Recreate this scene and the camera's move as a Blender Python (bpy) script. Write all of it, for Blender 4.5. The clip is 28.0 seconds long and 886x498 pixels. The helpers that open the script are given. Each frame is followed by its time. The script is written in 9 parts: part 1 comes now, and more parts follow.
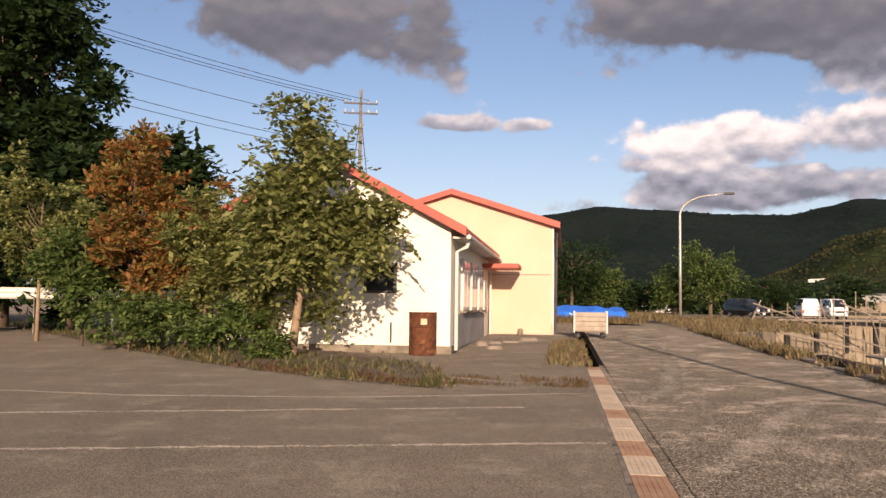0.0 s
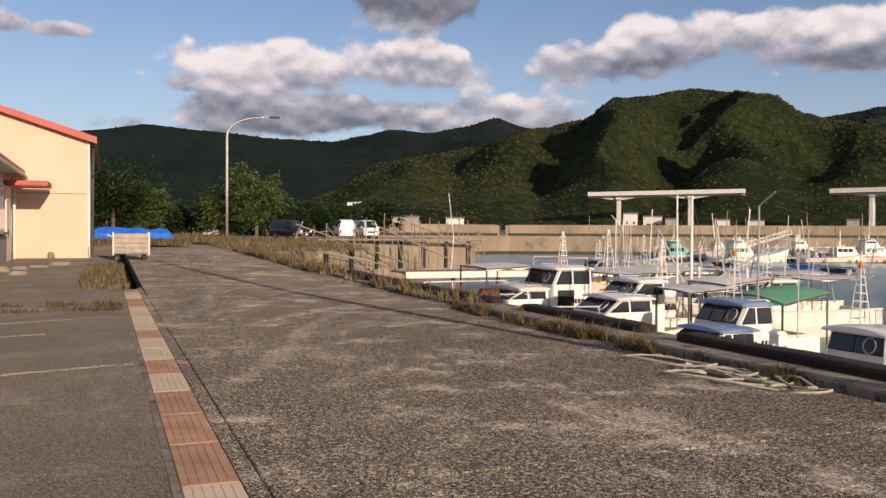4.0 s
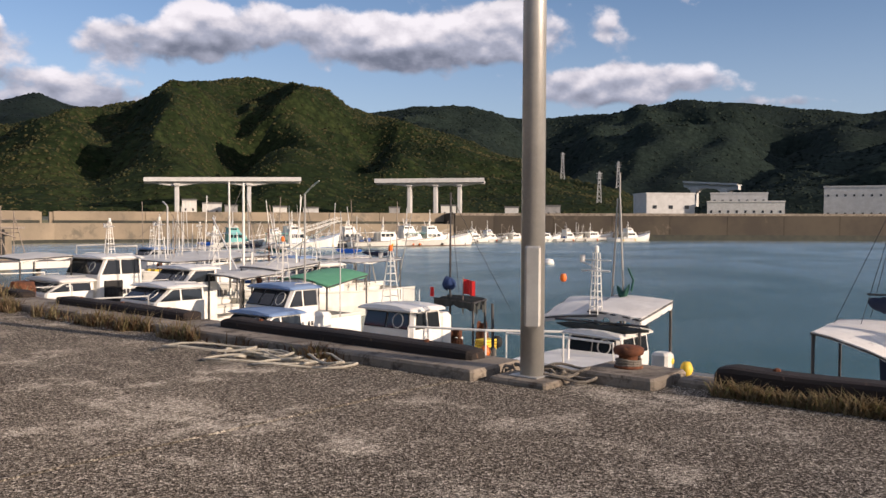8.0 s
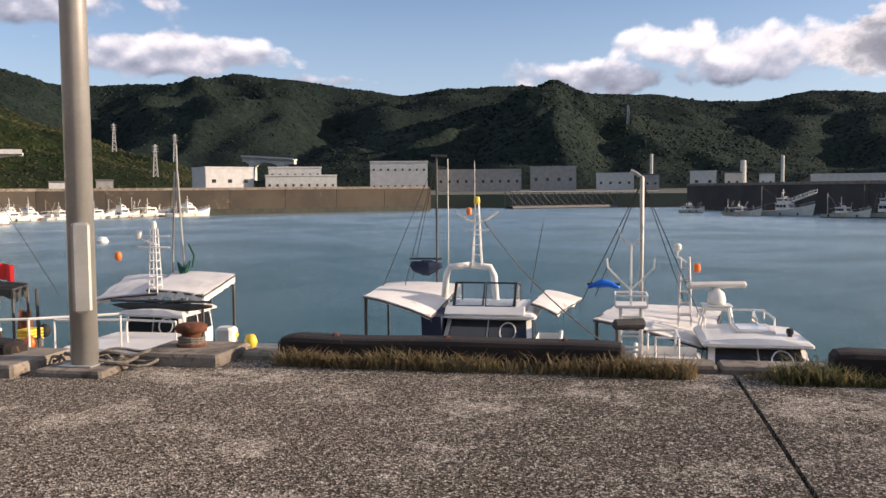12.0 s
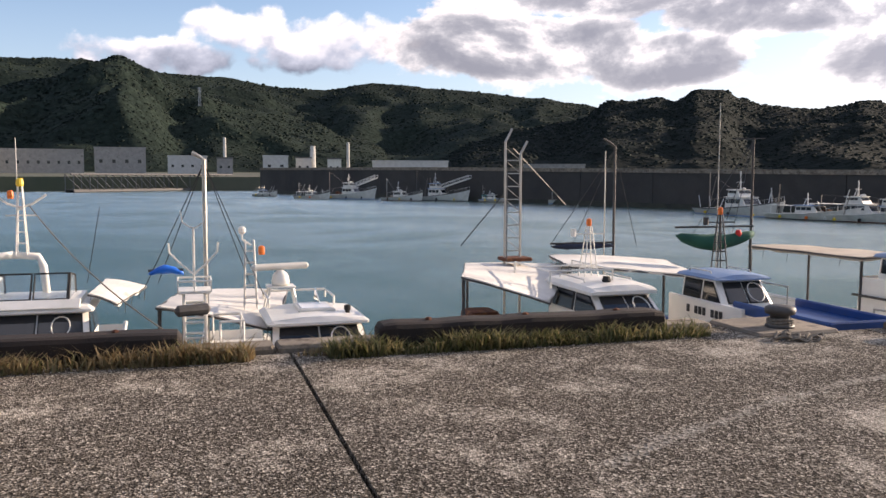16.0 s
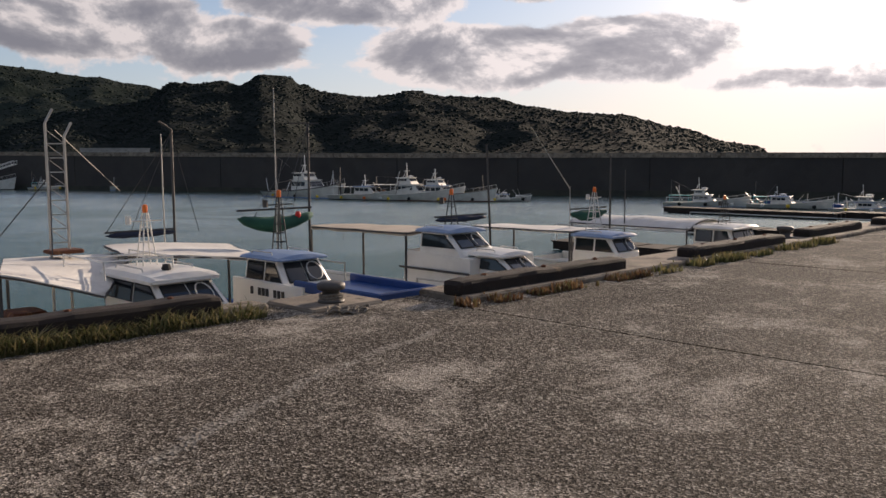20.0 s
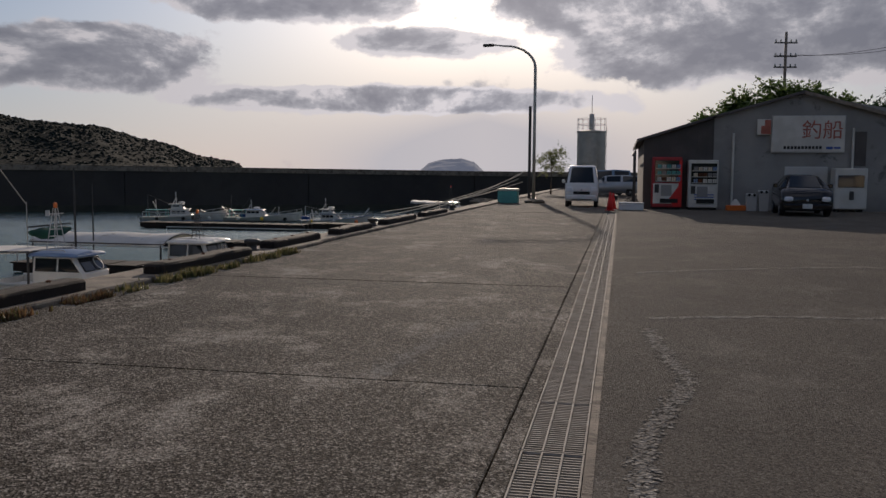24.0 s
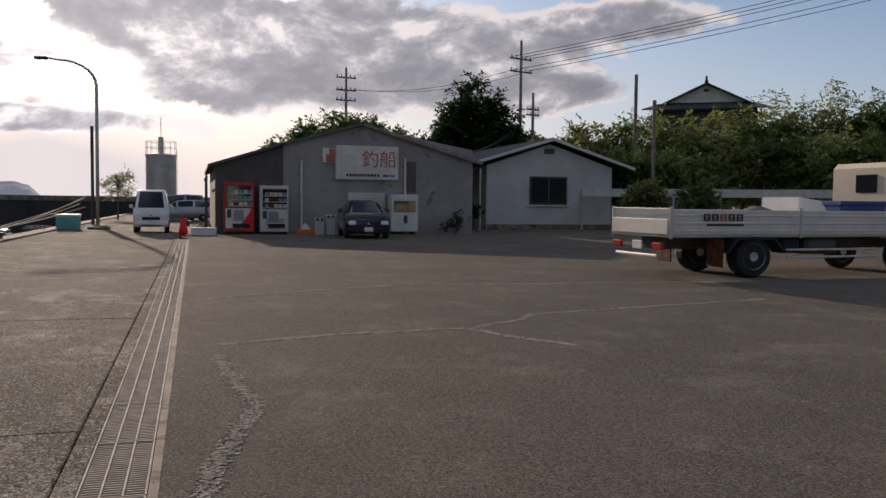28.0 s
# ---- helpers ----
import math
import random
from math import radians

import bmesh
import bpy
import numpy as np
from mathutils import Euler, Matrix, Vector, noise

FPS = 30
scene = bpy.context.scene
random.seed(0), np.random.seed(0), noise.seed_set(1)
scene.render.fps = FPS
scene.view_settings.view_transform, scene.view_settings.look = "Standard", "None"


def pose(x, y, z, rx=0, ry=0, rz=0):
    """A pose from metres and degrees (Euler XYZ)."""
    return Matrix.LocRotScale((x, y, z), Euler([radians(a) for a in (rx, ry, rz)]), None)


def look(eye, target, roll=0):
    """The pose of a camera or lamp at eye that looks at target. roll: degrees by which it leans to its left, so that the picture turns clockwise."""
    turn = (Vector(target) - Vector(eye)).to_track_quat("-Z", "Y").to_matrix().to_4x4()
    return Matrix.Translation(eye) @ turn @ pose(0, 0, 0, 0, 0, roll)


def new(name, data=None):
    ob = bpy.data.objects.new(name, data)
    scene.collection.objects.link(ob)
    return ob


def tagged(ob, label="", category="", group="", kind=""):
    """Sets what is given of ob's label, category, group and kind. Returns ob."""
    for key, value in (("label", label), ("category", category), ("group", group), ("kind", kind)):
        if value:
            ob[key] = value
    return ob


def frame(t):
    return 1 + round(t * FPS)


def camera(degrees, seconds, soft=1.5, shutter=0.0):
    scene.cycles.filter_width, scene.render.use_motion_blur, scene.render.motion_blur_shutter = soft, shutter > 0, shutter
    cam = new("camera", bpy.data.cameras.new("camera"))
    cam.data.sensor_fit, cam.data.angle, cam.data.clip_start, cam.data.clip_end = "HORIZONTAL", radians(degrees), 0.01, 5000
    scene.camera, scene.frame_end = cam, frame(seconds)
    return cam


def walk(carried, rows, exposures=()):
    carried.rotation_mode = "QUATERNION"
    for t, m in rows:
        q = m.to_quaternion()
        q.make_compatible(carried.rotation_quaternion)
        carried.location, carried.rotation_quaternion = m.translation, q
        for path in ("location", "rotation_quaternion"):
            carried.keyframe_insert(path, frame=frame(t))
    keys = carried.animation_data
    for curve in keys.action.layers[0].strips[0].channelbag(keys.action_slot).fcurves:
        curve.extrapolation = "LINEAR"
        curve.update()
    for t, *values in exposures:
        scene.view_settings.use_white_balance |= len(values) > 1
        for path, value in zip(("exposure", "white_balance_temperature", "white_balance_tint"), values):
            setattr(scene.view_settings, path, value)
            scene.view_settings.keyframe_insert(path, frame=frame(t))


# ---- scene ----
cam = camera(54.58, 28.0)
METRES, EYE, TILT, LEAN, TURN = 1.6, 1.5, 0.0, 0.0, 10.2
ROWS = [
    (0.0, 0.0000, 0.0000, 0.0000, -2.31, 3.74, -0.74),
    (0.5, 0.0176, -0.0231, -0.0051, -6.00, 3.14, -0.73),
    (1.0, 0.0397, -0.0154, -0.0070, -9.79, 2.48, -0.71),
    (1.5, 0.0536, -0.0107, -0.0103, -13.39, 1.79, -0.42),
    (2.0, 0.0632, -0.0083, -0.0156, -16.89, 1.05, -0.24),
    (2.5, 0.0860, -0.0053, -0.0191, -20.71, 0.44, -0.04),
    (3.0, 0.0965, -0.0080, -0.0247, -24.03, -0.10, -0.19),
    (3.5, 0.1126, -0.0120, -0.0308, -27.80, -0.72, -0.50),
    (4.0, 0.1313, -0.0181, -0.0364, -31.66, -1.17, -0.35),
    (4.5, 0.1464, -0.0310, -0.0355, -35.89, -1.31, -0.10),
    (6.5, 0.1952, -0.0691, -0.0327, -50.39, -1.41, -0.11),
    (7.0, 0.2009, -0.0885, -0.0340, -53.36, -1.53, -0.40),
    (7.5, 0.2137, -0.1070, -0.0346, -56.99, -1.62, -0.62),
    (8.0, 0.2193, -0.1238, -0.0374, -60.37, -1.90, -0.26),
    (8.5, 0.2232, -0.1534, -0.0370, -64.25, -1.96, -0.15),
    (9.0, 0.2422, -0.1779, -0.0398, -67.96, -1.84, -0.26),
    (9.5, 0.2632, -0.1960, -0.0446, -71.24, -2.11, -0.60),
    (10.0, 0.2797, -0.2081, -0.0468, -74.47, -2.59, -0.75),
    (10.5, 0.2976, -0.1832, -0.0461, -78.27, -3.35, -0.29),
    (11.0, 0.3004, -0.1530, -0.0441, -81.66, -3.90, 0.05),
    (11.5, 0.2973, -0.1277, -0.0448, -85.03, -3.97, 0.32),
    (12.0, 0.2966, -0.1087, -0.0445, -89.08, -3.67, 0.45),
    (12.5, 0.3007, -0.1041, -0.0450, -93.19, -3.48, 0.31),
    (14.5, 0.3294, -0.1605, -0.0468, -106.24, -3.62, 0.49),
    (15.0, 0.3313, -0.1845, -0.0482, -110.09, -3.85, 0.23),
    (15.5, 0.3245, -0.2026, -0.0498, -113.69, -4.22, 0.02),
    (16.0, 0.3245, -0.2179, -0.0519, -116.85, -4.83, -0.11),
    (16.5, 0.3236, -0.2255, -0.0528, -119.38, -5.26, -0.18),
    (17.0, 0.3224, -0.2367, -0.0538, -122.64, -5.56, -0.11),
    (17.5, 0.3200, -0.2475, -0.0544, -126.25, -5.74, -0.07),
    (18.0, 0.3110, -0.2579, -0.0560, -130.19, -5.61, -0.19),
    (18.5, 0.3030, -0.2738, -0.0571, -134.12, -5.60, -0.13),
    (19.0, 0.2928, -0.2886, -0.0606, -137.92, -5.88, 0.05),
    (19.5, 0.2876, -0.3056, -0.0578, -141.70, -6.10, 0.07),
    (20.0, 0.2878, -0.3306, -0.0570, -144.92, -5.92, 0.28),
    (20.5, 0.2726, -0.3744, -0.0554, -148.54, -5.64, 0.68),
    (21.0, 0.2525, -0.4236, -0.0557, -152.75, -5.29, 0.71),
    (21.5, 0.2254, -0.4695, -0.0605, -156.58, -5.06, 0.40),
    (23.5, 0.2089, -0.4778, -0.0554, -174.18, -4.94, 0.11),
    (24.0, 0.2074, -0.4797, -0.0552, -178.56, -4.95, -0.40),
    (24.5, 0.2065, -0.4813, -0.0554, -183.39, -4.78, -0.93),
    (25.0, 0.2000, -0.4823, -0.0526, -189.07, -4.30, -1.24),
    (25.5, 0.1960, -0.4782, -0.0512, -193.15, -3.48, -1.05),
    (26.0, 0.1885, -0.4747, -0.0507, -195.73, -2.85, -0.72),
    (26.5, 0.1797, -0.4727, -0.0513, -199.03, -2.62, -0.99),
    (27.0, 0.1704, -0.4742, -0.0519, -202.20, -2.66, -1.07),
    (27.5, 0.1585, -0.4750, -0.0523, -204.92, -2.97, -0.83),
    (28.0, 0.1539, -0.4807, -0.0520, -206.35, -3.05, -0.58),
]
EXPOSURES = [(0.0, .38, 6900, 25), (2.0, .14, 6700, 23), (4.0, .06, 6500, 22), (8.0, .2, 6100, 21), (12.0, .55, 6250, 21), (15.0, .85, 6300, 21), (18.0, .55, 6400, 20), (20.0, .05, 6450, 20), (21.0, -.34, 6350, 20), (24.0, -.78, 6000, 18), (28.0, -.18, 6300, 20)]
walk(cam, [(t, pose(0, 0, EYE, TILT, LEAN, TURN) @ pose(METRES * x, METRES * y, METRES * z, 90 + pitch, roll, yaw)) for t, x, y, z, yaw, pitch, roll in ROWS], EXPOSURES)


# ---- world: sky, clouds, sun ----
SUN_AZ, SUN_EL = 171.0, 15.0
WATER = -2.4


def direction(az, el):
    a, e = radians(az), radians(el)
    return Vector((math.sin(a) * math.cos(e), math.cos(a) * math.cos(e), math.sin(e)))


class Nodes:
    """Short spelling for node trees."""

    def __init__(self, tree):
        self.t = tree

    def n(self, kind, **props):
        node = self.t.nodes.new(kind)
        for k, v in props.items():
            if k in node.inputs:
                node.inputs[k].default_value = v
        return node

    def link(self, a, b):
        self.t.links.new(a, b)

    def put(self, socket, v):
        if isinstance(v, (int, float, tuple)):
            socket.default_value = v
        else:
            self.link(v, socket)

    def m(self, op, a, b=None, c=None, clamp=False):
        node = self.t.nodes.new("ShaderNodeMath")
        node.operation, node.use_clamp = op, clamp
        for i, v in enumerate((a, b, c)):
            if v is not None:
                self.put(node.inputs[i], v)
        return node.outputs[0]

    def mix(self, fac, a, b, blend="MIX"):
        node = self.t.nodes.new("ShaderNodeMix")
        node.data_type, node.blend_type = "RGBA", blend
        self.put(node.inputs[0], fac)
        for i, v in ((6, a), (7, b)):
            self.put(node.inputs[i], (*v, 1.0) if isinstance(v, tuple) and len(v) == 3 else v)
        return node.outputs[2]

    def ramp(self, fac, *stops):
        node = self.t.nodes.new("ShaderNodeValToRGB")
        el = node.color_ramp.elements
        while len(el) < len(stops):
            el.new(0.5)
        for e, (p, c) in zip(el, stops):
            e.position = p
            e.color = (*c, 1.0) if isinstance(c, tuple) else (c, c, c, 1.0)
        self.link(fac, node.inputs[0])
        return node.outputs[0]

    def noise(self, vec, scale, detail=4.0, rough=0.55, dist=0.0):
        node = self.t.nodes.new("ShaderNodeTexNoise")
        if vec is not None:
            self.link(vec, node.inputs["Vector"])
        node.inputs["Scale"].default_value = scale
        node.inputs["Detail"].default_value = detail
        node.inputs["Roughness"].default_value = rough
        node.inputs["Distortion"].default_value = dist
        return node.outputs[0]

    def range(self, v, a, b, c=0.0, d=1.0, smooth=True):
        node = self.t.nodes.new("ShaderNodeMapRange")
        node.interpolation_type = "SMOOTHSTEP" if smooth else "LINEAR"
        self.put(node.inputs[0], v)
        for i, x in enumerate((a, b, c, d)):
            self.put(node.inputs[1 + i], x)
        return node.outputs[0]


world = bpy.data.worlds.new("sky")
scene.world = world
world.use_nodes = True
world.node_tree.nodes.clear()
w = Nodes(world.node_tree)
sky = w.n("ShaderNodeTexSky")
sky.sky_type, sky.sun_disc = "NISHITA", False
sky.sun_elevation, sky.sun_rotation = radians(SUN_EL), radians(SUN_AZ)
sky.altitude, sky.air_density, sky.dust_density, sky.ozone_density = 0.0, 1.0, 1.0, 2.5
coord = w.n("ShaderNodeTexCoord").outputs["Generated"]
sep = w.n("ShaderNodeSeparateXYZ")
w.link(coord, sep.inputs[0])
az = w.m("MULTIPLY", w.m("ARCTAN2", sep.outputs[0], sep.outputs[1]), 57.2958)
el = w.m("MULTIPLY", w.m("ARCSINE", sep.outputs[2]), 57.2958)
# azimuth counted from 0 to 360, clockwise from +y
az = w.m("MODULO", w.m("ADD", az, 360.0), 360.0)
az2 = w.m("SUBTRACT", w.m("MODULO", w.m("ADD", az, 180.0), 360.0), 180.0)


def heap(lift):
    """Heaped cloud texture: broad swells with rounded knobs on them; lifted to tell the lit heads from the feet."""
    mp = w.n("ShaderNodeMapping")
    w.link(coord, mp.inputs[0])
    mp.inputs["Location"].default_value = (0, 0, lift)
    mp.inputs["Scale"].default_value = (1, 1, 1.5)
    knob = w.n("ShaderNodeTexVoronoi", Scale=34.0)
    knob.feature = "SMOOTH_F1"
    knob.inputs["Smoothness"].default_value = 0.6
    w.link(mp.outputs[0], knob.inputs["Vector"])
    return w.m("SUBTRACT", w.noise(mp.outputs[0], 5.6, 9.0, 0.56, 0.1), w.m("MULTIPLY", w.m("SUBTRACT", knob.outputs["Distance"], 0.42), 0.13))


puff = heap(0.0)
puff_up = heap(0.016)


def billow(lift):
    """Broad rolling cloud field, read a little higher when lifted, so that the lit upper edges can be told."""
    mp = w.n("ShaderNodeMapping")
    w.link(coord, mp.inputs[0])
    mp.inputs["Location"].default_value = (0, 0, lift)
    mp.inputs["Scale"].default_value = (1, 1, 1.8)
    return w.noise(mp.outputs[0], 6.5, 9.0, 0.60, 0.25)


bank = billow(0.0)
bank_up = billow(0.035)


def cloud(a, e, wa, we, amount, south):
    """How deep a direction lies in a cloud at azimuth a, elevation e, of half widths wa, we."""
    u = w.m("MULTIPLY", w.m("SUBTRACT", az if south else az2, a), 1.0 / wa)
    v = w.m("MULTIPLY", w.m("SUBTRACT", el, e), 1.0 / we)
    r = w.m("ADD", w.m("MULTIPLY", u, u), w.m("MULTIPLY", v, v))
    return w.m("MULTIPLY", w.m("POWER", 2.718, w.m("MULTIPLY", r, -0.72)), amount), v


NORTH_CLOUDS = [(11, 10.6, 8, 2.0, 1.2), (4.5, 9.4, 3.5, 1.2, .85), (19, 10.6, 6, 1.7, 1.1), (13, 7.8, 12, 1.6, 1.1), (13, 19.2, 12, 3.2, 1.6), (-19, 18.6, 10, 3.2, 1.1), (20, 14.5, 5, 1.6, .9),
                (1.5, 6.6, 4, .9, .75), (29, 11.3, 3.4, 1.6, .9), (34, 11.8, 3.6, 1.9, 1.0), (42, 12.4, 7, 1.3, .95), (46, 10.9, 4, .9, .8), (54, 12.2, 6, 1.9, 1.0), (62, 8.9, 5.5, 1.2, 1.0),
                (91, 7.4, 8, 1.4, 1.15), (97, 8.6, 7, 2.2, 1.3), (-7, 12.1, 3, .5, .8), (-2, 12.0, 2, .6, .85), (27, 7.2, 4, 1.0, .75), (23, 17.6, 7, 2.2, 1.2), (72, 7.4, 5, .5, .55)]
SOUTH_CLOUDS = [(112, 8.6, 8, 1.9, .86), (121, 7.2, 5, 1.7, .86), (116, 11.5, 8, 1.6, .75), (128, 10.4, 7, 1.6, .9), (139, 6.9, 8, 1.6, 1.0), (147, 7.0, 6, 2.0, 1.0), (140, 12.5, 14, 2.0, .8), (158, 11.4, 8, 1.6, .85),
                (164, 4.9, 12, .8, .9), (168, 8.6, 6, 1.0, .7), (180, 11.0, 9, 2.2, .95), (190, 9.4, 12, 3.2, 1.08), (202, 7.4, 7, 1.4, .75), (205, 11.6, 7, 1.0, .7), (160, 17, 45, 3.5, .9)]
lit = None
base = None
for c in NORTH_CLOUDS:
    d, v = cloud(*c, False)
    lit = d if lit is None else w.m("MAXIMUM", lit, d)
    h = w.m("MULTIPLY", d, w.m("MULTIPLY", v, 0.5))
    base = h if base is None else w.m("ADD", base, h)
back = None
for c in SOUTH_CLOUDS:
    d, v = cloud(*c, True)
    back = d if back is None else w.m("MAXIMUM", back, d)
# far from the view the cover goes on as broken cloud
rest = w.m("MULTIPLY", w.range(el, 14.0, 30.0), 0.55)
deep_n = w.m("ADD", w.m("ADD", w.m("MAXIMUM", lit, rest), w.m("MULTIPLY", w.m("SUBTRACT", puff, 0.5), 2.3)), w.m("MULTIPLY", w.m("SUBTRACT", w.noise(coord, 22.0, 6.0, 0.6), 0.5), 0.6))
deep_s = w.m("ADD", w.m("ADD", w.m("SUBTRACT", w.m("MULTIPLY", back, 1.75), 0.06), w.m("MULTIPLY", w.m("SUBTRACT", bank, 0.5), 2.3)), w.m("MULTIPLY", w.m("SUBTRACT", w.noise(coord, 30.0, 6.0, 0.6), 0.5), 0.45))
cover_n = w.range(deep_n, 0.40, 0.66)
cover_s = w.range(deep_s, 0.40, 0.60)
# lit clouds: white heads, grey flat feet; the high bank is dark below
top = w.m("ADD", w.m("ADD", w.m("MULTIPLY", base, 1.5), 0.12), w.m("MULTIPLY", w.m("SUBTRACT", puff, puff_up), 4.2))
white = w.ramp(w.range(top, -0.55, 0.62, smooth=False), (0.0, (.16, .18, .215)), (0.45, (.36, .38, .42)), (0.75, (.64, .62, .60)), (1.0, (.82, .79, .74)))
white = w.mix(w.m("MULTIPLY", w.range(el, 13.0, 17.0), w.range(el, 42.0, 26.0)), white, w.mix(0.85, white, (.115, .12, .14)))
white = w.mix(w.range(el, 26.0, 42.0), white, (.58, .58, .60))
# clouds against the sun: bright thin rims, grey hearts
sunward = w.m("SUBTRACT", 1.0, w.m("MULTIPLY", w.m("ABSOLUTE", w.m("SUBTRACT", az, SUN_AZ)), 1 / 75.0), clamp=True)
heads = w.m("ADD", w.m("MULTIPLY", w.m("SUBTRACT", bank, bank_up), 7.5), w.m("MULTIPLY", w.range(deep_s, 0.95, 0.40), 1.05))
rim = w.ramp(w.range(heads, -0.6, 1.0, smooth=False), (0.0, (.33, .33, .355)), (0.4, (.45, .445, .455)), (0.64, (.66, .645, .63)), (0.9, (1.10, 1.03, .95)))
glow = w.m("ADD", 0.60, w.m("MULTIPLY", w.m("POWER", sunward, 2.0), 0.55))
scaled = w.n("ShaderNodeVectorMath")
scaled.operation = "SCALE"
w.link(rim, scaled.inputs[0])
w.link(glow, scaled.inputs["Scale"])
air = w.n("ShaderNodeVectorMath")
air.operation = "SCALE"
w.link(sky.outputs[0], air.inputs[0])
air.inputs["Scale"].default_value = 0.106
# hazy light low over the sea, towards the sun
haze = w.m("MULTIPLY", w.m("POWER", sunward, 1.5), w.range(el, 14.0, 0.5))
clear = w.mix(w.m("MULTIPLY", haze, 1.15, clamp=True), air.outputs[0], w.mix(w.m("POWER", sunward, 2.5), (.60, .595, .59), (1.06, .94, .80)))
clear = w.mix(w.range(el, 16.0, 2.0, 0.0, 0.26), clear, (.60, .70, .82))
col = w.mix(cover_n, clear, white)
col = w.mix(w.m("MULTIPLY", cover_s, 0.93), col, scaled.outputs[0])
bg = w.n("ShaderNodeBackground")
w.link(col, bg.inputs[0])
bg.inputs[1].default_value = 1.0
w.link(bg.outputs[0], w.n("ShaderNodeOutputWorld").inputs[0])

sun = new("sun", bpy.data.lights.new("sun", "SUN"))
sun.data.energy, sun.data.angle, sun.data.color = 5.2, radians(0.6), (1.0, .83, .60)
sun.matrix_world = look(direction(SUN_AZ, SUN_EL) * 100, (0, 0, 0))


# ---- materials ----
def paint(name, a, b=None, rough=0.6, metal=0.0, scale=3.0, bump=0.1, grain=60.0, spots=None, spread=0.5, spot_scale=6.0, vary=0.0, speck=0.12, spec=0.4):
    """A worn surface: two colours mixed at one scale, a fine grain, and stains of a third colour."""
    mat = bpy.data.materials.new(name)
    mat.use_nodes = True
    k = Nodes(mat.node_tree)
    bsdf = mat.node_tree.nodes["Principled BSDF"]
    tc = k.n("ShaderNodeTexCoord").outputs["Object"]
    b = b or tuple(x * 0.75 for x in a)
    c = k.mix(k.range(k.noise(tc, scale, 5.0, 0.6), 0.35, 0.65), a, b)
    fine = k.noise(tc, grain, 3.0, 0.65)
    c = k.mix(k.m("MULTIPLY", k.range(fine, 0.35, 0.75), speck), c, tuple(x * 0.35 for x in a))
    if spots:
        s = k.range(k.noise(tc, spot_scale, 6.0, 0.7, 0.4), 1.0 - spread, 1.12 - spread)
        c = k.mix(s, c, spots)
    if vary:
        rnd = k.n("ShaderNodeObjectInfo").outputs["Random"]
        c = k.mix(k.m("MULTIPLY", rnd, vary), c, tuple(x * 0.45 for x in a))
    k.link(c, bsdf.inputs["Base Color"])
    bsdf.inputs["Roughness"].default_value = rough
    bsdf.inputs["Metallic"].default_value = metal
    bsdf.inputs["Specular IOR Level"].default_value = spec
    if bump:
        bm_ = k.n("ShaderNodeBump", Strength=bump, Distance=0.01)
        k.link(fine, bm_.inputs["Height"])
        k.link(bm_.outputs[0], bsdf.inputs["Normal"])
    return mat


def leafy(name, a, b, c=None, rough=0.6):
    """Foliage: each leaf or blade takes a shade of its own."""
    mat = bpy.data.materials.new(name)
    mat.use_nodes = True
    k = Nodes(mat.node_tree)
    bsdf = mat.node_tree.nodes["Principled BSDF"]
    rnd = k.n("ShaderNodeNewGeometry").outputs["Random Per Island"]
    stops = [(0.0, a), (0.6, b)] + ([(1.0, c)] if c else [])
    k.link(k.ramp(rnd, *stops), bsdf.inputs["Base Color"])
    bsdf.inputs["Roughness"].default_value = rough
    bsdf.inputs["Specular IOR Level"].default_value = 0.25
    tr = k.n("ShaderNodeBsdfTranslucent")
    k.link(k.ramp(rnd, *stops), tr.inputs[0])
    mx = k.n("ShaderNodeMixShader")
    mx.inputs[0].default_value = 0.44
    k.link(bsdf.outputs[0], mx.inputs[1])
    k.link(tr.outputs[0], mx.inputs[2])
    k.link(mx.outputs[0], mat.node_tree.nodes["Material Output"].inputs[0])
    return mat


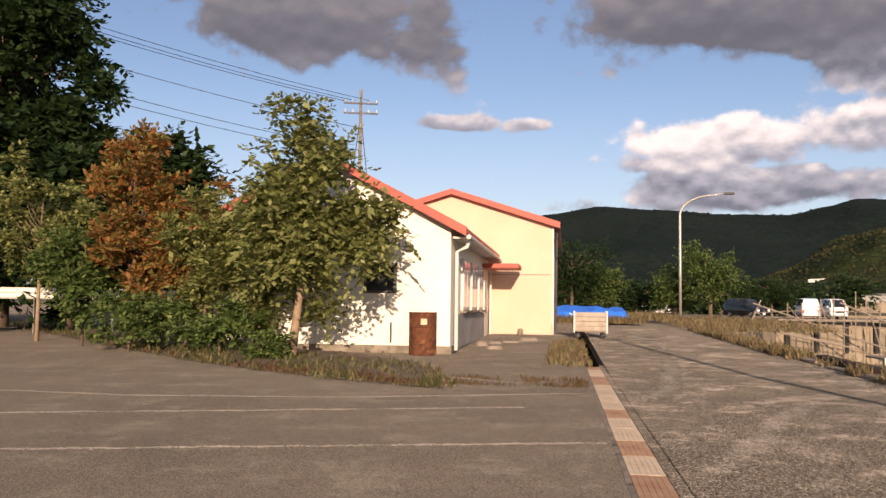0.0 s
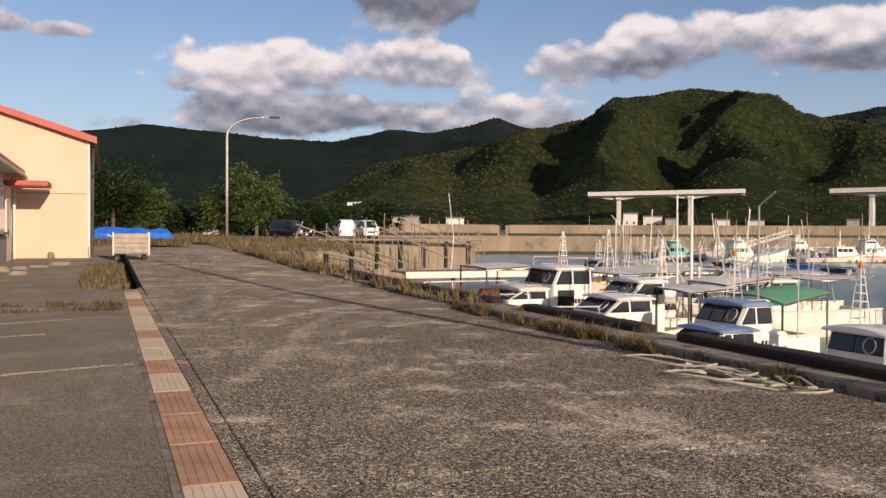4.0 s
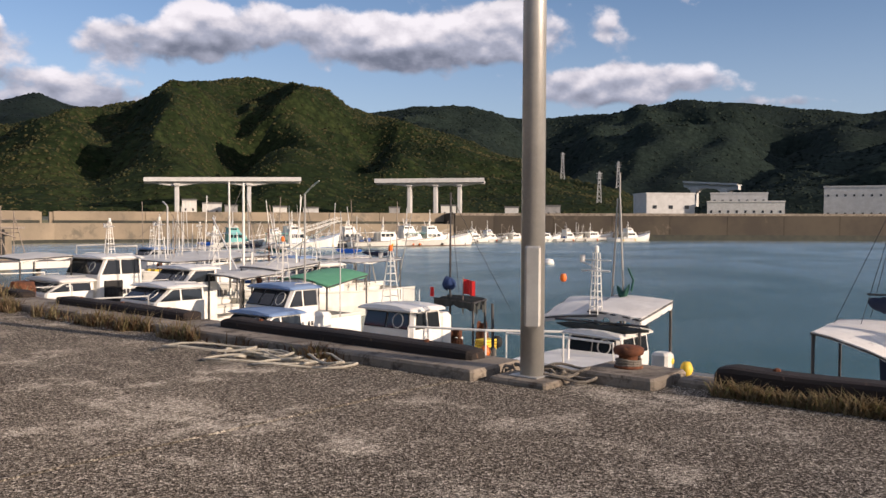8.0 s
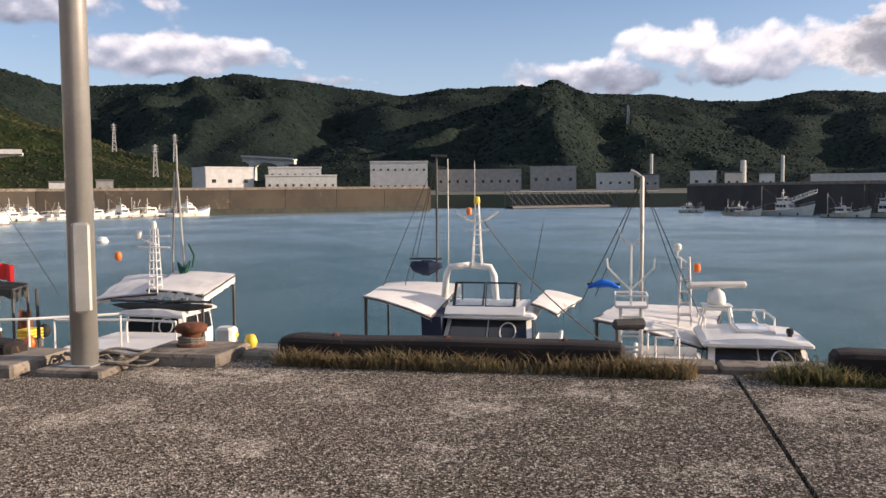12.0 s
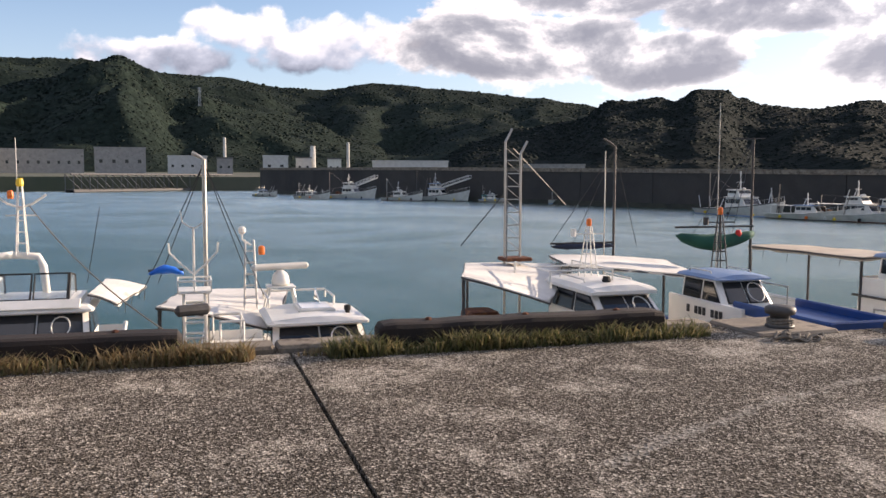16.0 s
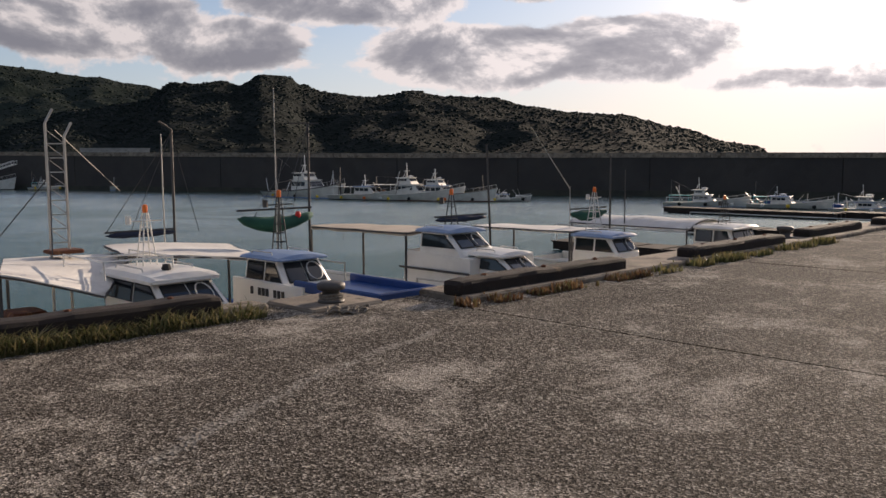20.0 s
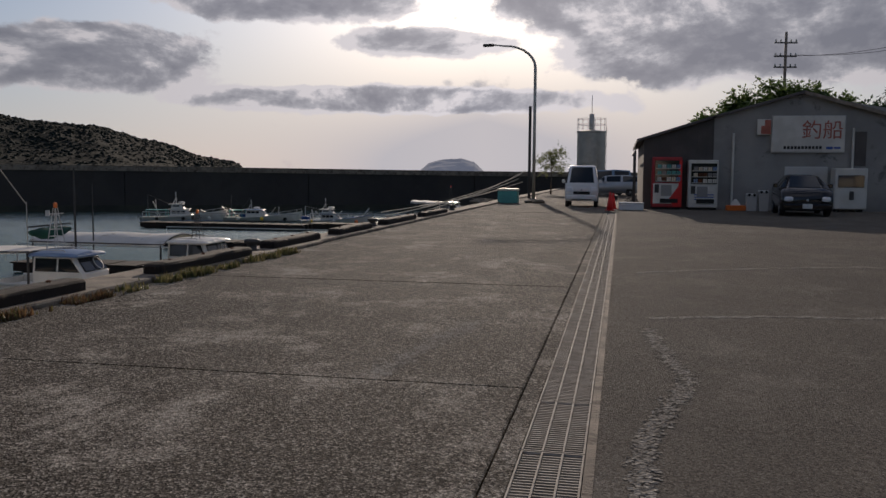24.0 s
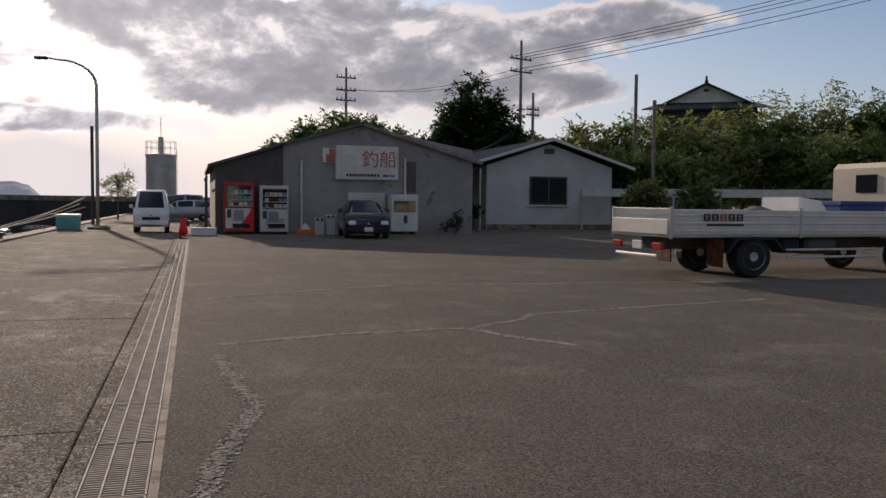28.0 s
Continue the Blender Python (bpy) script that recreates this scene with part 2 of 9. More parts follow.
def forest(name, a, b, c, big=0.004, small=0.05):
    """Wooded slope seen from afar: stands of trees, crown tops left lighter, shade painted between them."""
    mat = bpy.data.materials.new(name)
    mat.use_nodes = True
    k = Nodes(mat.node_tree)
    bsdf = mat.node_tree.nodes["Principled BSDF"]
    tc = k.n("ShaderNodeTexCoord").outputs["Object"]
    stand = k.noise(tc, big, 5.0, 0.6, 0.6)
    col = k.ramp(stand, (0.32, a), (0.52, b), (0.68, c))
    v = k.n("ShaderNodeTexVoronoi", Scale=small * 1.6)
    k.link(tc, v.inputs["Vector"])
    v2 = k.n("ShaderNodeTexVoronoi", Scale=small * 4.5)
    k.link(tc, v2.inputs["Vector"])
    one = k.n("ShaderNodeSeparateColor")
    k.link(v.outputs["Color"], one.inputs[0])
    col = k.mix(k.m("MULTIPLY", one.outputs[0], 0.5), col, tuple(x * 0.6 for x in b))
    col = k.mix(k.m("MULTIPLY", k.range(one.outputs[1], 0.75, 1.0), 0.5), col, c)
    # Painted shade between crowns: colour darkens away from each crown's centre.
    gap_shade = k.m("ADD", k.m("MULTIPLY", k.range(v.outputs["Distance"], 0.15, 0.85), 0.45), k.m("MULTIPLY", k.range(v2.outputs["Distance"], 0.2, 0.9), 0.25))
    col = k.mix(gap_shade, col, tuple(x * 0.35 for x in a))
    k.link(col, bsdf.inputs["Base Color"])
    bsdf.inputs["Roughness"].default_value = 0.95
    bsdf.inputs["Specular IOR Level"].default_value = 0.05
    bp = k.n("ShaderNodeBump", Strength=0.30, Distance=2.0)
    bp.invert = True
    k.link(k.m("ADD", v.outputs["Distance"], k.m("MULTIPLY", v2.outputs["Distance"], 0.35)), bp.inputs["Height"])
    k.link(bp.outputs[0], bsdf.inputs["Normal"])
    return mat


def woods(name, a, b, c):
    """Tree crowns of a far wood: each crown its own green, in stands, with leafy mottling."""
    mat = bpy.data.materials.new(name)
    mat.use_nodes = True
    k = Nodes(mat.node_tree)
    bsdf = mat.node_tree.nodes["Principled BSDF"]
    tc = k.n("ShaderNodeTexCoord").outputs["Object"]
    rnd = k.n("ShaderNodeNewGeometry").outputs["Random Per Island"]
    pick = k.m("ADD", k.m("MULTIPLY", rnd, 0.55), k.m("MULTIPLY", k.range(k.noise(tc, 0.012, 4.0, 0.6), 0.30, 0.70), 0.5))
    col = k.ramp(pick, (0.15, a), (0.55, b), (0.95, c))
    col = k.mix(k.m("MULTIPLY", k.range(k.noise(tc, 0.9, 4.0, 0.7), 0.42, 0.62), 0.55), col, tuple(x * 0.4 for x in a))
    k.link(col, bsdf.inputs["Base Color"])
    bsdf.inputs["Roughness"].default_value = 0.9
    bsdf.inputs["Specular IOR Level"].default_value = 0.1
    return mat


def glassy(name, tint, rough=0.05):
    mat = bpy.data.materials.new(name)
    mat.use_nodes = True
    bsdf = mat.node_tree.nodes["Principled BSDF"]
    bsdf.inputs["Base Color"].default_value = (*tint, 1)
    bsdf.inputs["Roughness"].default_value = rough
    bsdf.inputs["Specular IOR Level"].default_value = 0.6
    return mat


def road(name, a, b, pale, stone, size, wear, glossy=0.8, bite=1.0):
    """Asphalt or concrete with bare stones showing, worn paths and stains. bite: how strongly single stones stand out."""
    mat = bpy.data.materials.new(name)
    mat.use_nodes = True
    k = Nodes(mat.node_tree)
    bsdf = mat.node_tree.nodes["Principled BSDF"]
    tc = k.n("ShaderNodeTexCoord").outputs["Object"]
    c = k.mix(k.range(k.noise(tc, 0.30, 5.0, 0.6), 0.35, 0.68), a, b)
    vo = k.n("ShaderNodeTexVoronoi", Scale=size)
    k.link(tc, vo.inputs["Vector"])
    one = k.n("ShaderNodeSeparateColor")
    k.link(vo.outputs["Color"], one.inputs[0])
    patch = k.noise(tc, 0.85, 10.0, 0.76, 0.1)
    streak = k.n("ShaderNodeMapping")
    k.link(tc, streak.inputs[0])
    streak.inputs["Scale"].default_value = (1.0, 0.5, 1.0)
    streak.inputs["Rotation"].default_value = (0, 0, 0.5)
    worn = k.m("MAXIMUM", k.range(patch, 0.50, 0.66), k.m("MULTIPLY", k.range(k.noise(streak.outputs[0], 0.7, 10.0, 0.78, 0.1), 0.53, 0.66), 0.9))
    c = k.mix(k.m("MULTIPLY", worn, wear), c, pale)
    mid = k.noise(tc, size * 0.30, 4.0, 0.75)
    bits = k.m("MULTIPLY", k.range(one.outputs[0], 0.45, 0.85), k.range(mid, 0.36, 0.58))
    c = k.mix(k.m("MULTIPLY", bits, k.m("MULTIPLY", k.m("ADD", 0.55, k.m("MULTIPLY", worn, 0.45)), bite)), c, stone)
    dark = k.m("MULTIPLY", k.range(one.outputs[1], 0.36, 0.66), k.range(mid, 0.68, 0.46))
    c = k.mix(k.m("MULTIPLY", dark, k.m("MULTIPLY", k.m("SUBTRACT", 0.85, k.m("MULTIPLY", worn, 0.45)), bite)), c, tuple(x * 0.22 for x in a))
    stain = k.range(k.noise(tc, 1.7, 6.0, 0.7, 0.4), 0.58, 0.74)
    c = k.mix(k.m("MULTIPLY", stain, 0.35), c, tuple(x * 0.5 for x in a))
    k.link(c, bsdf.inputs["Base Color"])
    bsdf.inputs["Roughness"].default_value = glossy
    bsdf.inputs["Specular IOR Level"].default_value = 0.06
    bsdf.inputs["Diffuse Roughness"].default_value = 0.5
    bp = k.n("ShaderNodeBump", Strength=0.9 * min(1.0, bite + .25), Distance=0.9 / size)
    k.link(k.m("ADD", vo.outputs["Distance"], k.m("MULTIPLY", k.noise(tc, size * 0.5, 3.0, 0.6), 0.8)), bp.inputs["Height"])
    k.link(bp.outputs[0], bsdf.inputs["Normal"])
    return mat


def sea(name):
    """Murky harbour water: a dull green body under a rippled gloss that grows towards grazing view."""
    mat = bpy.data.materials.new(name)
    mat.use_nodes = True
    k = Nodes(mat.node_tree)
    mat.node_tree.nodes.remove(mat.node_tree.nodes["Principled BSDF"])
    tc = k.n("ShaderNodeTexCoord").outputs["Object"]
    st = k.n("ShaderNodeMapping")
    k.link(tc, st.inputs[0])
    st.inputs["Scale"].default_value = (1.0, 1.6, 1.0)
    h = k.m("ADD", k.noise(st.outputs[0], 1.5, 4.0, 0.65, 0.3), k.m("MULTIPLY", k.noise(st.outputs[0], 6.0, 3.0, 0.6), 0.35))
    bp = k.n("ShaderNodeBump", Strength=0.42, Distance=0.25)
    k.link(h, bp.inputs["Height"])
    body = k.n("ShaderNodeBsdfDiffuse")
    k.link(k.mix(k.noise(tc, 0.02, 3.0), (.005, .052, .049), (.008, .066, .060)), body.inputs["Color"])
    gloss = k.n("ShaderNodeBsdfGlossy", Roughness=0.24, Color=(.93, .98, .93, 1.0))
    gloss.distribution = 'MULTI_GGX'
    k.link(bp.outputs[0], gloss.inputs["Normal"])
    slick = k.range(k.noise(tc, 0.05, 5.0, 0.6, 1.0), 0.35, 0.65, 0.72, 1.0)
    fr = k.n("ShaderNodeFresnel", IOR=1.33)
    mx = k.n("ShaderNodeMixShader")
    k.link(k.m("MULTIPLY", fr.outputs[0], slick), mx.inputs[0])
    k.link(body.outputs[0], mx.inputs[1])
    k.link(gloss.outputs[0], mx.inputs[2])
    k.link(mx.outputs[0], mat.node_tree.nodes["Material Output"].inputs[0])
    return mat


CONCRETE = road("exposed_aggregate", (.172, .143, .108), (.112, .094, .073), (.54, .47, .375), (.80, .71, .58), 92.0, 0.85, .90, 1.3)
ASPHALT = road("asphalt", (.195, .166, .130), (.150, .129, .103), (.27, .235, .185), (.42, .38, .315), 115.0, 0.40, .93, .85)
GRIT = road("pale_grit", (.50, .45, .37), (.40, .36, .30), (.60, .55, .46), (.70, .64, .55), 70.0, 0.5, .95)
DUST = road("dusty_concrete", (.42, .37, .30), (.32, .285, .235), (.52, .47, .39), (.62, .57, .48), 50.0, 0.6, .95)
WATER_MAT = sea("harbour_water")
KERB = paint("kerb_concrete", (.30, .25, .19), (.17, .142, .11), .92, spots=(.085, .066, .048), spread=.49, scale=1.6, spot_scale=3.5, grain=45, bump=.9, speck=.3)
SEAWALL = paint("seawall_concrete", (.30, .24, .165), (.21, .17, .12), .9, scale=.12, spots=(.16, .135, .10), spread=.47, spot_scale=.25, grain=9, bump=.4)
# South wall's concrete is darkened so that its colour holds the shade.
DARKWALL = paint("shaded_breakwater_concrete", (.062, .056, .05), (.042, .038, .036), .9, scale=.12, spots=(.05, .045, .04), spread=.5, spot_scale=.25, grain=9, bump=.4)
# Tide weed at the wall feet; also colours the painted shade line between tiers.
WEED_AND_SHADE = paint("tide_weed_and_shade", (.05, .05, .035), (.03, .032, .025), .8, scale=.6, grain=14)
RUST = paint("rusted_steel", (.17, .062, .028), (.085, .035, .02), .85, .3, scale=5, spots=(.27, .12, .05), spread=.46, spot_scale=4, grain=90, bump=.4)
STOPMAT = paint("tarred_timber", (.026, .017, .012), (.016, .012, .010), .85, scale=2.5, spots=(.11, .065, .04), spread=.40, spot_scale=7, grain=50, bump=.8)
GRATE = paint("galvanised_grate", (.38, .34, .29), (.28, .25, .21), .85, .1, scale=6, spots=(.20, .12, .07), spread=.38, grain=80)
RUSTPLATE = paint("red_rusted_plate", (.50, .31, .18), (.40, .21, .11), .85, .0, scale=3, spots=(.30, .13, .07), spread=.42, spot_scale=3, grain=40, vary=.3)
PLATE = paint("rusty_cover_plate", (.74, .59, .41), (.66, .49, .32), .8, .0, scale=3, spots=(.33, .14, .065), spread=.42, spot_scale=2.2, grain=40, vary=.45)
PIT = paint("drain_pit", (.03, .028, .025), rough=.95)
GALV = paint("galvanised_pole", (.50, .48, .43), (.42, .40, .36), .45, .55, scale=2, spots=(.34, .31, .26), spread=.35, grain=30)
WHITE = paint("white_gelcoat", (.80, .77, .70), (.71, .68, .61), .35, scale=1.5, spots=(.42, .36, .27), spread=.28, spot_scale=5, grain=60, bump=.05, speck=.05)
OFFWHITE = paint("aged_white", (.70, .67, .60), (.60, .57, .50), .55, scale=1.5, spots=(.33, .24, .16), spread=.33, spot_scale=5, grain=60)
TARP_W = paint("white_tarpaulin", (.72, .69, .63), (.60, .57, .52), .75, scale=1.3, spots=(.42, .38, .33), spread=.40, spot_scale=2, grain=25, bump=.3)
TARP_T = paint("stained_beige_tarpaulin", (.50, .43, .34), (.40, .33, .25), .8, scale=1.3, spots=(.26, .20, .14), spread=.44, spot_scale=2.5, grain=25, bump=.4)
TARP_G = paint("green_tarpaulin", (.13, .38, .20), (.10, .31, .17), .7, scale=1.2, grain=20)
TARP_B = paint("blue_tarpaulin", (.012, .17, .72), (.010, .12, .55), .45, scale=2, grain=15, bump=.3)
SAIL_G = paint("dark_green_canvas", (.015, .085, .055), (.010, .055, .04), .8, scale=2, grain=30)
DARKNET = paint("dark_netting", (.05, .055, .05), (.03, .034, .03), .9, scale=6, grain=80, bump=.6)
SAIL_N = paint("navy_canvas", (.02, .03, .06), (.015, .022, .045), .8, scale=2, grain=30)
BLUE = paint("blue_hull_paint", (.014, .06, .22), (.012, .05, .17), .4, scale=2, spots=(.10, .13, .20), spread=.3, grain=50)
BLUEROOF = paint("faded_blue_roof", (.16, .25, .42), (.22, .30, .44), .5, scale=2, spots=(.40, .42, .45), spread=.38, grain=50)
TEAL = paint("teal_paint", (.12, .42, .38), (.10, .34, .32), .5, scale=2, grain=50)
ORANGE = paint("orange_plastic", (.85, .20, .03), (.75, .16, .02), .4, grain=40)
RED = paint("red_plastic", (.72, .03, .025), (.60, .025, .02), .5, grain=40)
YELLOW = paint("yellow_float", (.85, .58, .05), (.75, .5, .04), .5, grain=40)
BLACK = paint("black_rubber", (.022, .021, .020), (.014, .014, .013), .75, grain=60, scale=5)
STEEL = paint("painted_steel_tube", (.62, .61, .58), (.50, .48, .44), .5, .2, scale=3, spots=(.26, .15, .08), spread=.30, spot_scale=8, grain=60)
DARKSTEEL = paint("dark_steel", (.10, .095, .09), (.07, .065, .06), .6, .5, scale=3, spots=(.13, .07, .04), spread=.35, grain=60)
ROPE = paint("pale_rope", (.55, .50, .40), (.40, .36, .28), .9, scale=14, grain=120, bump=.8)
DROPE = paint("grey_rope", (.22, .19, .15), (.15, .13, .105), .9, scale=14, grain=120, bump=.8)
GLASS = glassy("dark_window_glass", (.018, .022, .026))
CLEARPANE = glassy("clear_pane", (.92, .95, .95), .03)
CLEARPANE.node_tree.nodes["Principled BSDF"].inputs["Transmission Weight"].default_value = .92
CLEARPANE.node_tree.nodes["Principled BSDF"].inputs["IOR"].default_value = 1.12
BLUENET = paint("blue_net_bundle", (.03, .06, .16), (.02, .04, .10), .9, scale=8, grain=70, bump=.8)
PLASTER = paint("cream_white_render", (.80, .76, .66), (.74, .70, .60), .8, scale=.8, spots=(.50, .44, .34), spread=.27, spot_scale=1.6, grain=35, bump=.2, speck=.04)
CREAM = paint("cream_yellow_render", (.70, .49, .36), (.65, .455, .33), .8, scale=.7, spots=(.60, .47, .28), spread=.28, spot_scale=1.2, grain=30, bump=.2, speck=.04)
REDCASE = paint("red_machine_enamel", (.42, .035, .04), (.36, .03, .035), .4, scale=2, grain=40, bump=.05)
REDROOF = paint("red_sheet_roof", (.44, .095, .06), (.35, .08, .055), .55, scale=2, spots=(.30, .14, .10), spread=.38, grain=30)
GREYRENDER = paint("grey_render", (.34, .325, .30), (.27, .26, .245), .9, scale=.7, spots=(.12, .115, .11), spread=.42, spot_scale=.9, grain=30, bump=.25)
DARKBOARD = paint("dark_corrugated_board", (.12, .105, .095), (.09, .08, .075), .85, scale=1, spots=(.16, .09, .06), spread=.36, grain=40)
PALERENDER = paint("pale_grey_render", (.58, .565, .53), (.50, .485, .45), .85, scale=.8, spots=(.30, .28, .25), spread=.34, spot_scale=1.3, grain=30)
ROOFGREY = paint("grey_slate_roof", (.15, .145, .14), (.11, .105, .10), .7, scale=2, spots=(.24, .22, .20), spread=.35, grain=40)
TILE = paint("dark_roof_tile", (.075, .075, .08), (.05, .05, .055), .55, scale=3, grain=40)
BARK = paint("bark", (.16, .115, .075), (.10, .07, .05), .95, scale=8, grain=60, bump=.8)
PALEBARK = paint("pale_bark", (.34, .24, .15), (.24, .17, .11), .95, scale=8, grain=60, bump=.8)
WOOD = paint("weathered_wood", (.30, .25, .20), (.21, .17, .135), .9, scale=6, grain=70, bump=.5)
SOIL = paint("gravelly_soil", (.15, .115, .08), (.10, .08, .055), .95, scale=3, spots=(.27, .23, .18), spread=.45, spot_scale=25, grain=80, bump=.7)
CARBLACK = glassy("black_car_paint", (.006, .007, .010), .12)
CARWHITE = paint("white_car_paint", (.78, .78, .76), (.74, .74, .72), .25, scale=2, grain=30, bump=0, speck=.03)
CARSILVER = paint("silver_car_paint", (.42, .44, .46), (.38, .40, .42), .3, .5, scale=2, grain=30, bump=0, speck=.03)
CARBLUE = paint("pale_blue_car_paint", (.20, .30, .42), (.17, .26, .37), .3, .2, scale=2, grain=30, bump=0, speck=.03)
CREAMCAB = paint("cream_cab_paint", (.74, .64, .48), (.68, .58, .43), .4, scale=2, spots=(.45, .35, .25), spread=.25, grain=40)
RUBBER = BLACK
LAMPLENS = glassy("headlight_lens", (.55, .56, .58), .1)
HEADLAMP = glassy("clear_headlamp", (.85, .86, .88), .06)
TAILRED = glassy("tail_light_red", (.45, .03, .02), .2)
PLATEMAT = paint("number_plate", (.75, .75, .72), grain=40)
INK = paint("black_lettering", (.02, .02, .022), rough=.6)
INKRED = paint("red_lettering", (.50, .15, .10), rough=.6, vary=.2)
INKBLUE = paint("blue_lettering", (.06, .12, .40), rough=.6)
LEAF_GREEN = leafy("green_leaves", (.05, .09, .022), (.12, .18, .05), (.22, .27, .09))
LEAF_BANK = leafy("bank_leaves", (.11, .15, .045), (.24, .30, .09), (.42, .44, .17))
LEAF_DARK = leafy("dark_evergreen_leaves", (.014, .034, .010), (.030, .060, .018), (.055, .09, .028))
LEAF_AUTUMN = leafy("autumn_leaves", (.34, .11, .035), (.30, .19, .06), (.16, .19, .05))
LEAF_PALE = leafy("willowy_leaves", (.11, .13, .035), (.23, .25, .08), (.36, .37, .15))
GRASS_G = leafy("green_grass", (.065, .08, .025), (.15, .14, .06), (.30, .24, .12))
GRASS_D = leafy("dry_grass", (.19, .13, .065), (.33, .25, .135), (.15, .15, .06))
GRASS_R = leafy("reddish_weeds", (.10, .05, .028), (.18, .115, .06), (.10, .10, .04))
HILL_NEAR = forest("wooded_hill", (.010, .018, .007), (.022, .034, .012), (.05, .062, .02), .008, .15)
# Cloud shade is put into this far ridge's colours; no cloud casts it.
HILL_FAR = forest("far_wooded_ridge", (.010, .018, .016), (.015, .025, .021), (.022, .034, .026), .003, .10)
# East slopes carry their shade and a bluish haze in the colour.
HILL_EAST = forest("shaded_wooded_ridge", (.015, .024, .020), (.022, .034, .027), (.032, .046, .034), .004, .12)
# Headland is coloured dark for its backlit side.
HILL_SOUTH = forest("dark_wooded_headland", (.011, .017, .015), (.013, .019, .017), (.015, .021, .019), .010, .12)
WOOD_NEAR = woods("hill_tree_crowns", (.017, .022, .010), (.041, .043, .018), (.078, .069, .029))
# Far, east and headland crowns repeat the shade painted into their slopes.
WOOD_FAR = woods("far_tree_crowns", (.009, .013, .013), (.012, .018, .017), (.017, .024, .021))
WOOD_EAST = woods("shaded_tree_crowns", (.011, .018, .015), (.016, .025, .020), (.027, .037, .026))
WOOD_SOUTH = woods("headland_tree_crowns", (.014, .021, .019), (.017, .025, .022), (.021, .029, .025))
# Haze over the island is painted in: a pale base plus a faint glow.
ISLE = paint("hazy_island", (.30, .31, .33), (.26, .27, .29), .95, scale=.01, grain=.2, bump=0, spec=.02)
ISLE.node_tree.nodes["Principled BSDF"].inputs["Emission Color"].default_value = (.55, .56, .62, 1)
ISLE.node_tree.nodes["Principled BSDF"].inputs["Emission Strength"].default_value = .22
CARTWOOD = paint("pale_worn_boards", (.42, .36, .29), (.33, .28, .22), .9, scale=4, spots=(.22, .16, .11), spread=.4, grain=60, bump=.4)


# ---- building kit ----
class Shape:
    """Collects vertices and faces of one mesh."""

    def __init__(self):
        self.v, self.f = [], []

    def add(self, verts, faces):
        k = len(self.v)
        self.v += [tuple(p) for p in verts]
        self.f += [tuple(i + k for i in f) for f in faces]
        return self

    def box(self, x0, x1, y0, y1, z0, z1, m=None):
        p = [Vector((x, y, z)) for z in (z0, z1) for y in (y0, y1) for x in (x0, x1)]
        if m is not None:
            p = [m @ q for q in p]
        return self.add(p, [(0, 2, 3, 1), (4, 5, 7, 6), (0, 1, 5, 4), (2, 6, 7, 3), (0, 4, 6, 2), (1, 3, 7, 5)])

    def slab(self, x0, x1, y0, y1, z0, z1, r=0.02, m=None):
        """A box with chamfered edges."""
        r = min(r, (x1 - x0) * .45, (y1 - y0) * .45, (z1 - z0) * .45)

        def ring(i, z):
            a, b, c, d = x0 + i, x1 - i, y0 + i, y1 - i
            return [(a + r, c, z), (b - r, c, z), (b, c + r, z), (b, d - r, z), (b - r, d, z), (a + r, d, z), (a, d - r, z), (a, c + r, z)]
        rings = [ring(r * .7, z0), ring(0, z0 + r), ring(0, z1 - r), ring(r * .7, z1)]
        return self.loft([[Vector(p) if m is None else m @ Vector(p) for p in q] for q in rings])

    def loft(self, rings, caps=True, closed=True):
        n = len(rings[0])
        faces = []
        for i in range(len(rings) - 1):
            for j in range(n if closed else n - 1):
                a, b = i * n + j, i * n + (j + 1) % n
                faces.append((a, b, b + n, a + n))
        if caps:
            faces.append(tuple(reversed(range(n))))
            faces.append(tuple(range((len(rings) - 1) * n, len(rings) * n)))
        return self.add([p for r in rings for p in r], faces)

    def tube(self, pts, r, n=6, r1=None):
        """A round bar along points, tapering from r to r1."""
        pts = [Vector(p) for p in pts]
        rings = []
        side = None
        for i, p in enumerate(pts):
            d = (pts[min(i + 1, len(pts) - 1)] - pts[max(i - 1, 0)])
            d = d.normalized() if d.length > 1e-6 else Vector((0, 0, 1))
            if side is None or abs(side.dot(d)) > .9:
                side = d.orthogonal().normalized()
            side = (side - d * side.dot(d)).normalized()
            up = d.cross(side)
            q = r if r1 is None else r + (r1 - r) * i / max(1, len(pts) - 1)
            rings.append([p + (side * math.cos(a) + up * math.sin(a)) * q for a in [math.tau * j / n for j in range(n)]])
        return self.loft(rings)

    def lathe(self, profile, n=16, m=None):
        """A turned form: profile of (radius, height)."""
        rings = [[Vector((r * math.cos(math.tau * j / n), r * math.sin(math.tau * j / n), z)) for j in range(n)] for r, z in profile]
        if m is not None:
            rings = [[m @ p for p in q] for q in rings]
        return self.loft(rings)

    def prism(self, poly, a, b, axis="y"):
        """A flat outline pushed from a to b along an axis."""
        put = {"y": lambda u, v, t: (u, t, v), "x": lambda u, v, t: (t, u, v), "z": lambda u, v, t: (u, v, t)}[axis]
        return self.loft([[put(u, v, a) for u, v in poly], [put(u, v, b) for u, v in poly]])

    def sheet(self, nu, nv, fn):
        """A grid of points fn(u, v), u and v from 0 to 1."""
        p = [fn(i / nu, j / nv) for j in range(nv + 1) for i in range(nu + 1)]
        q = [(j * (nu + 1) + i, j * (nu + 1) + i + 1, (j + 1) * (nu + 1) + i + 1, (j + 1) * (nu + 1) + i) for j in range(nv) for i in range(nu)]
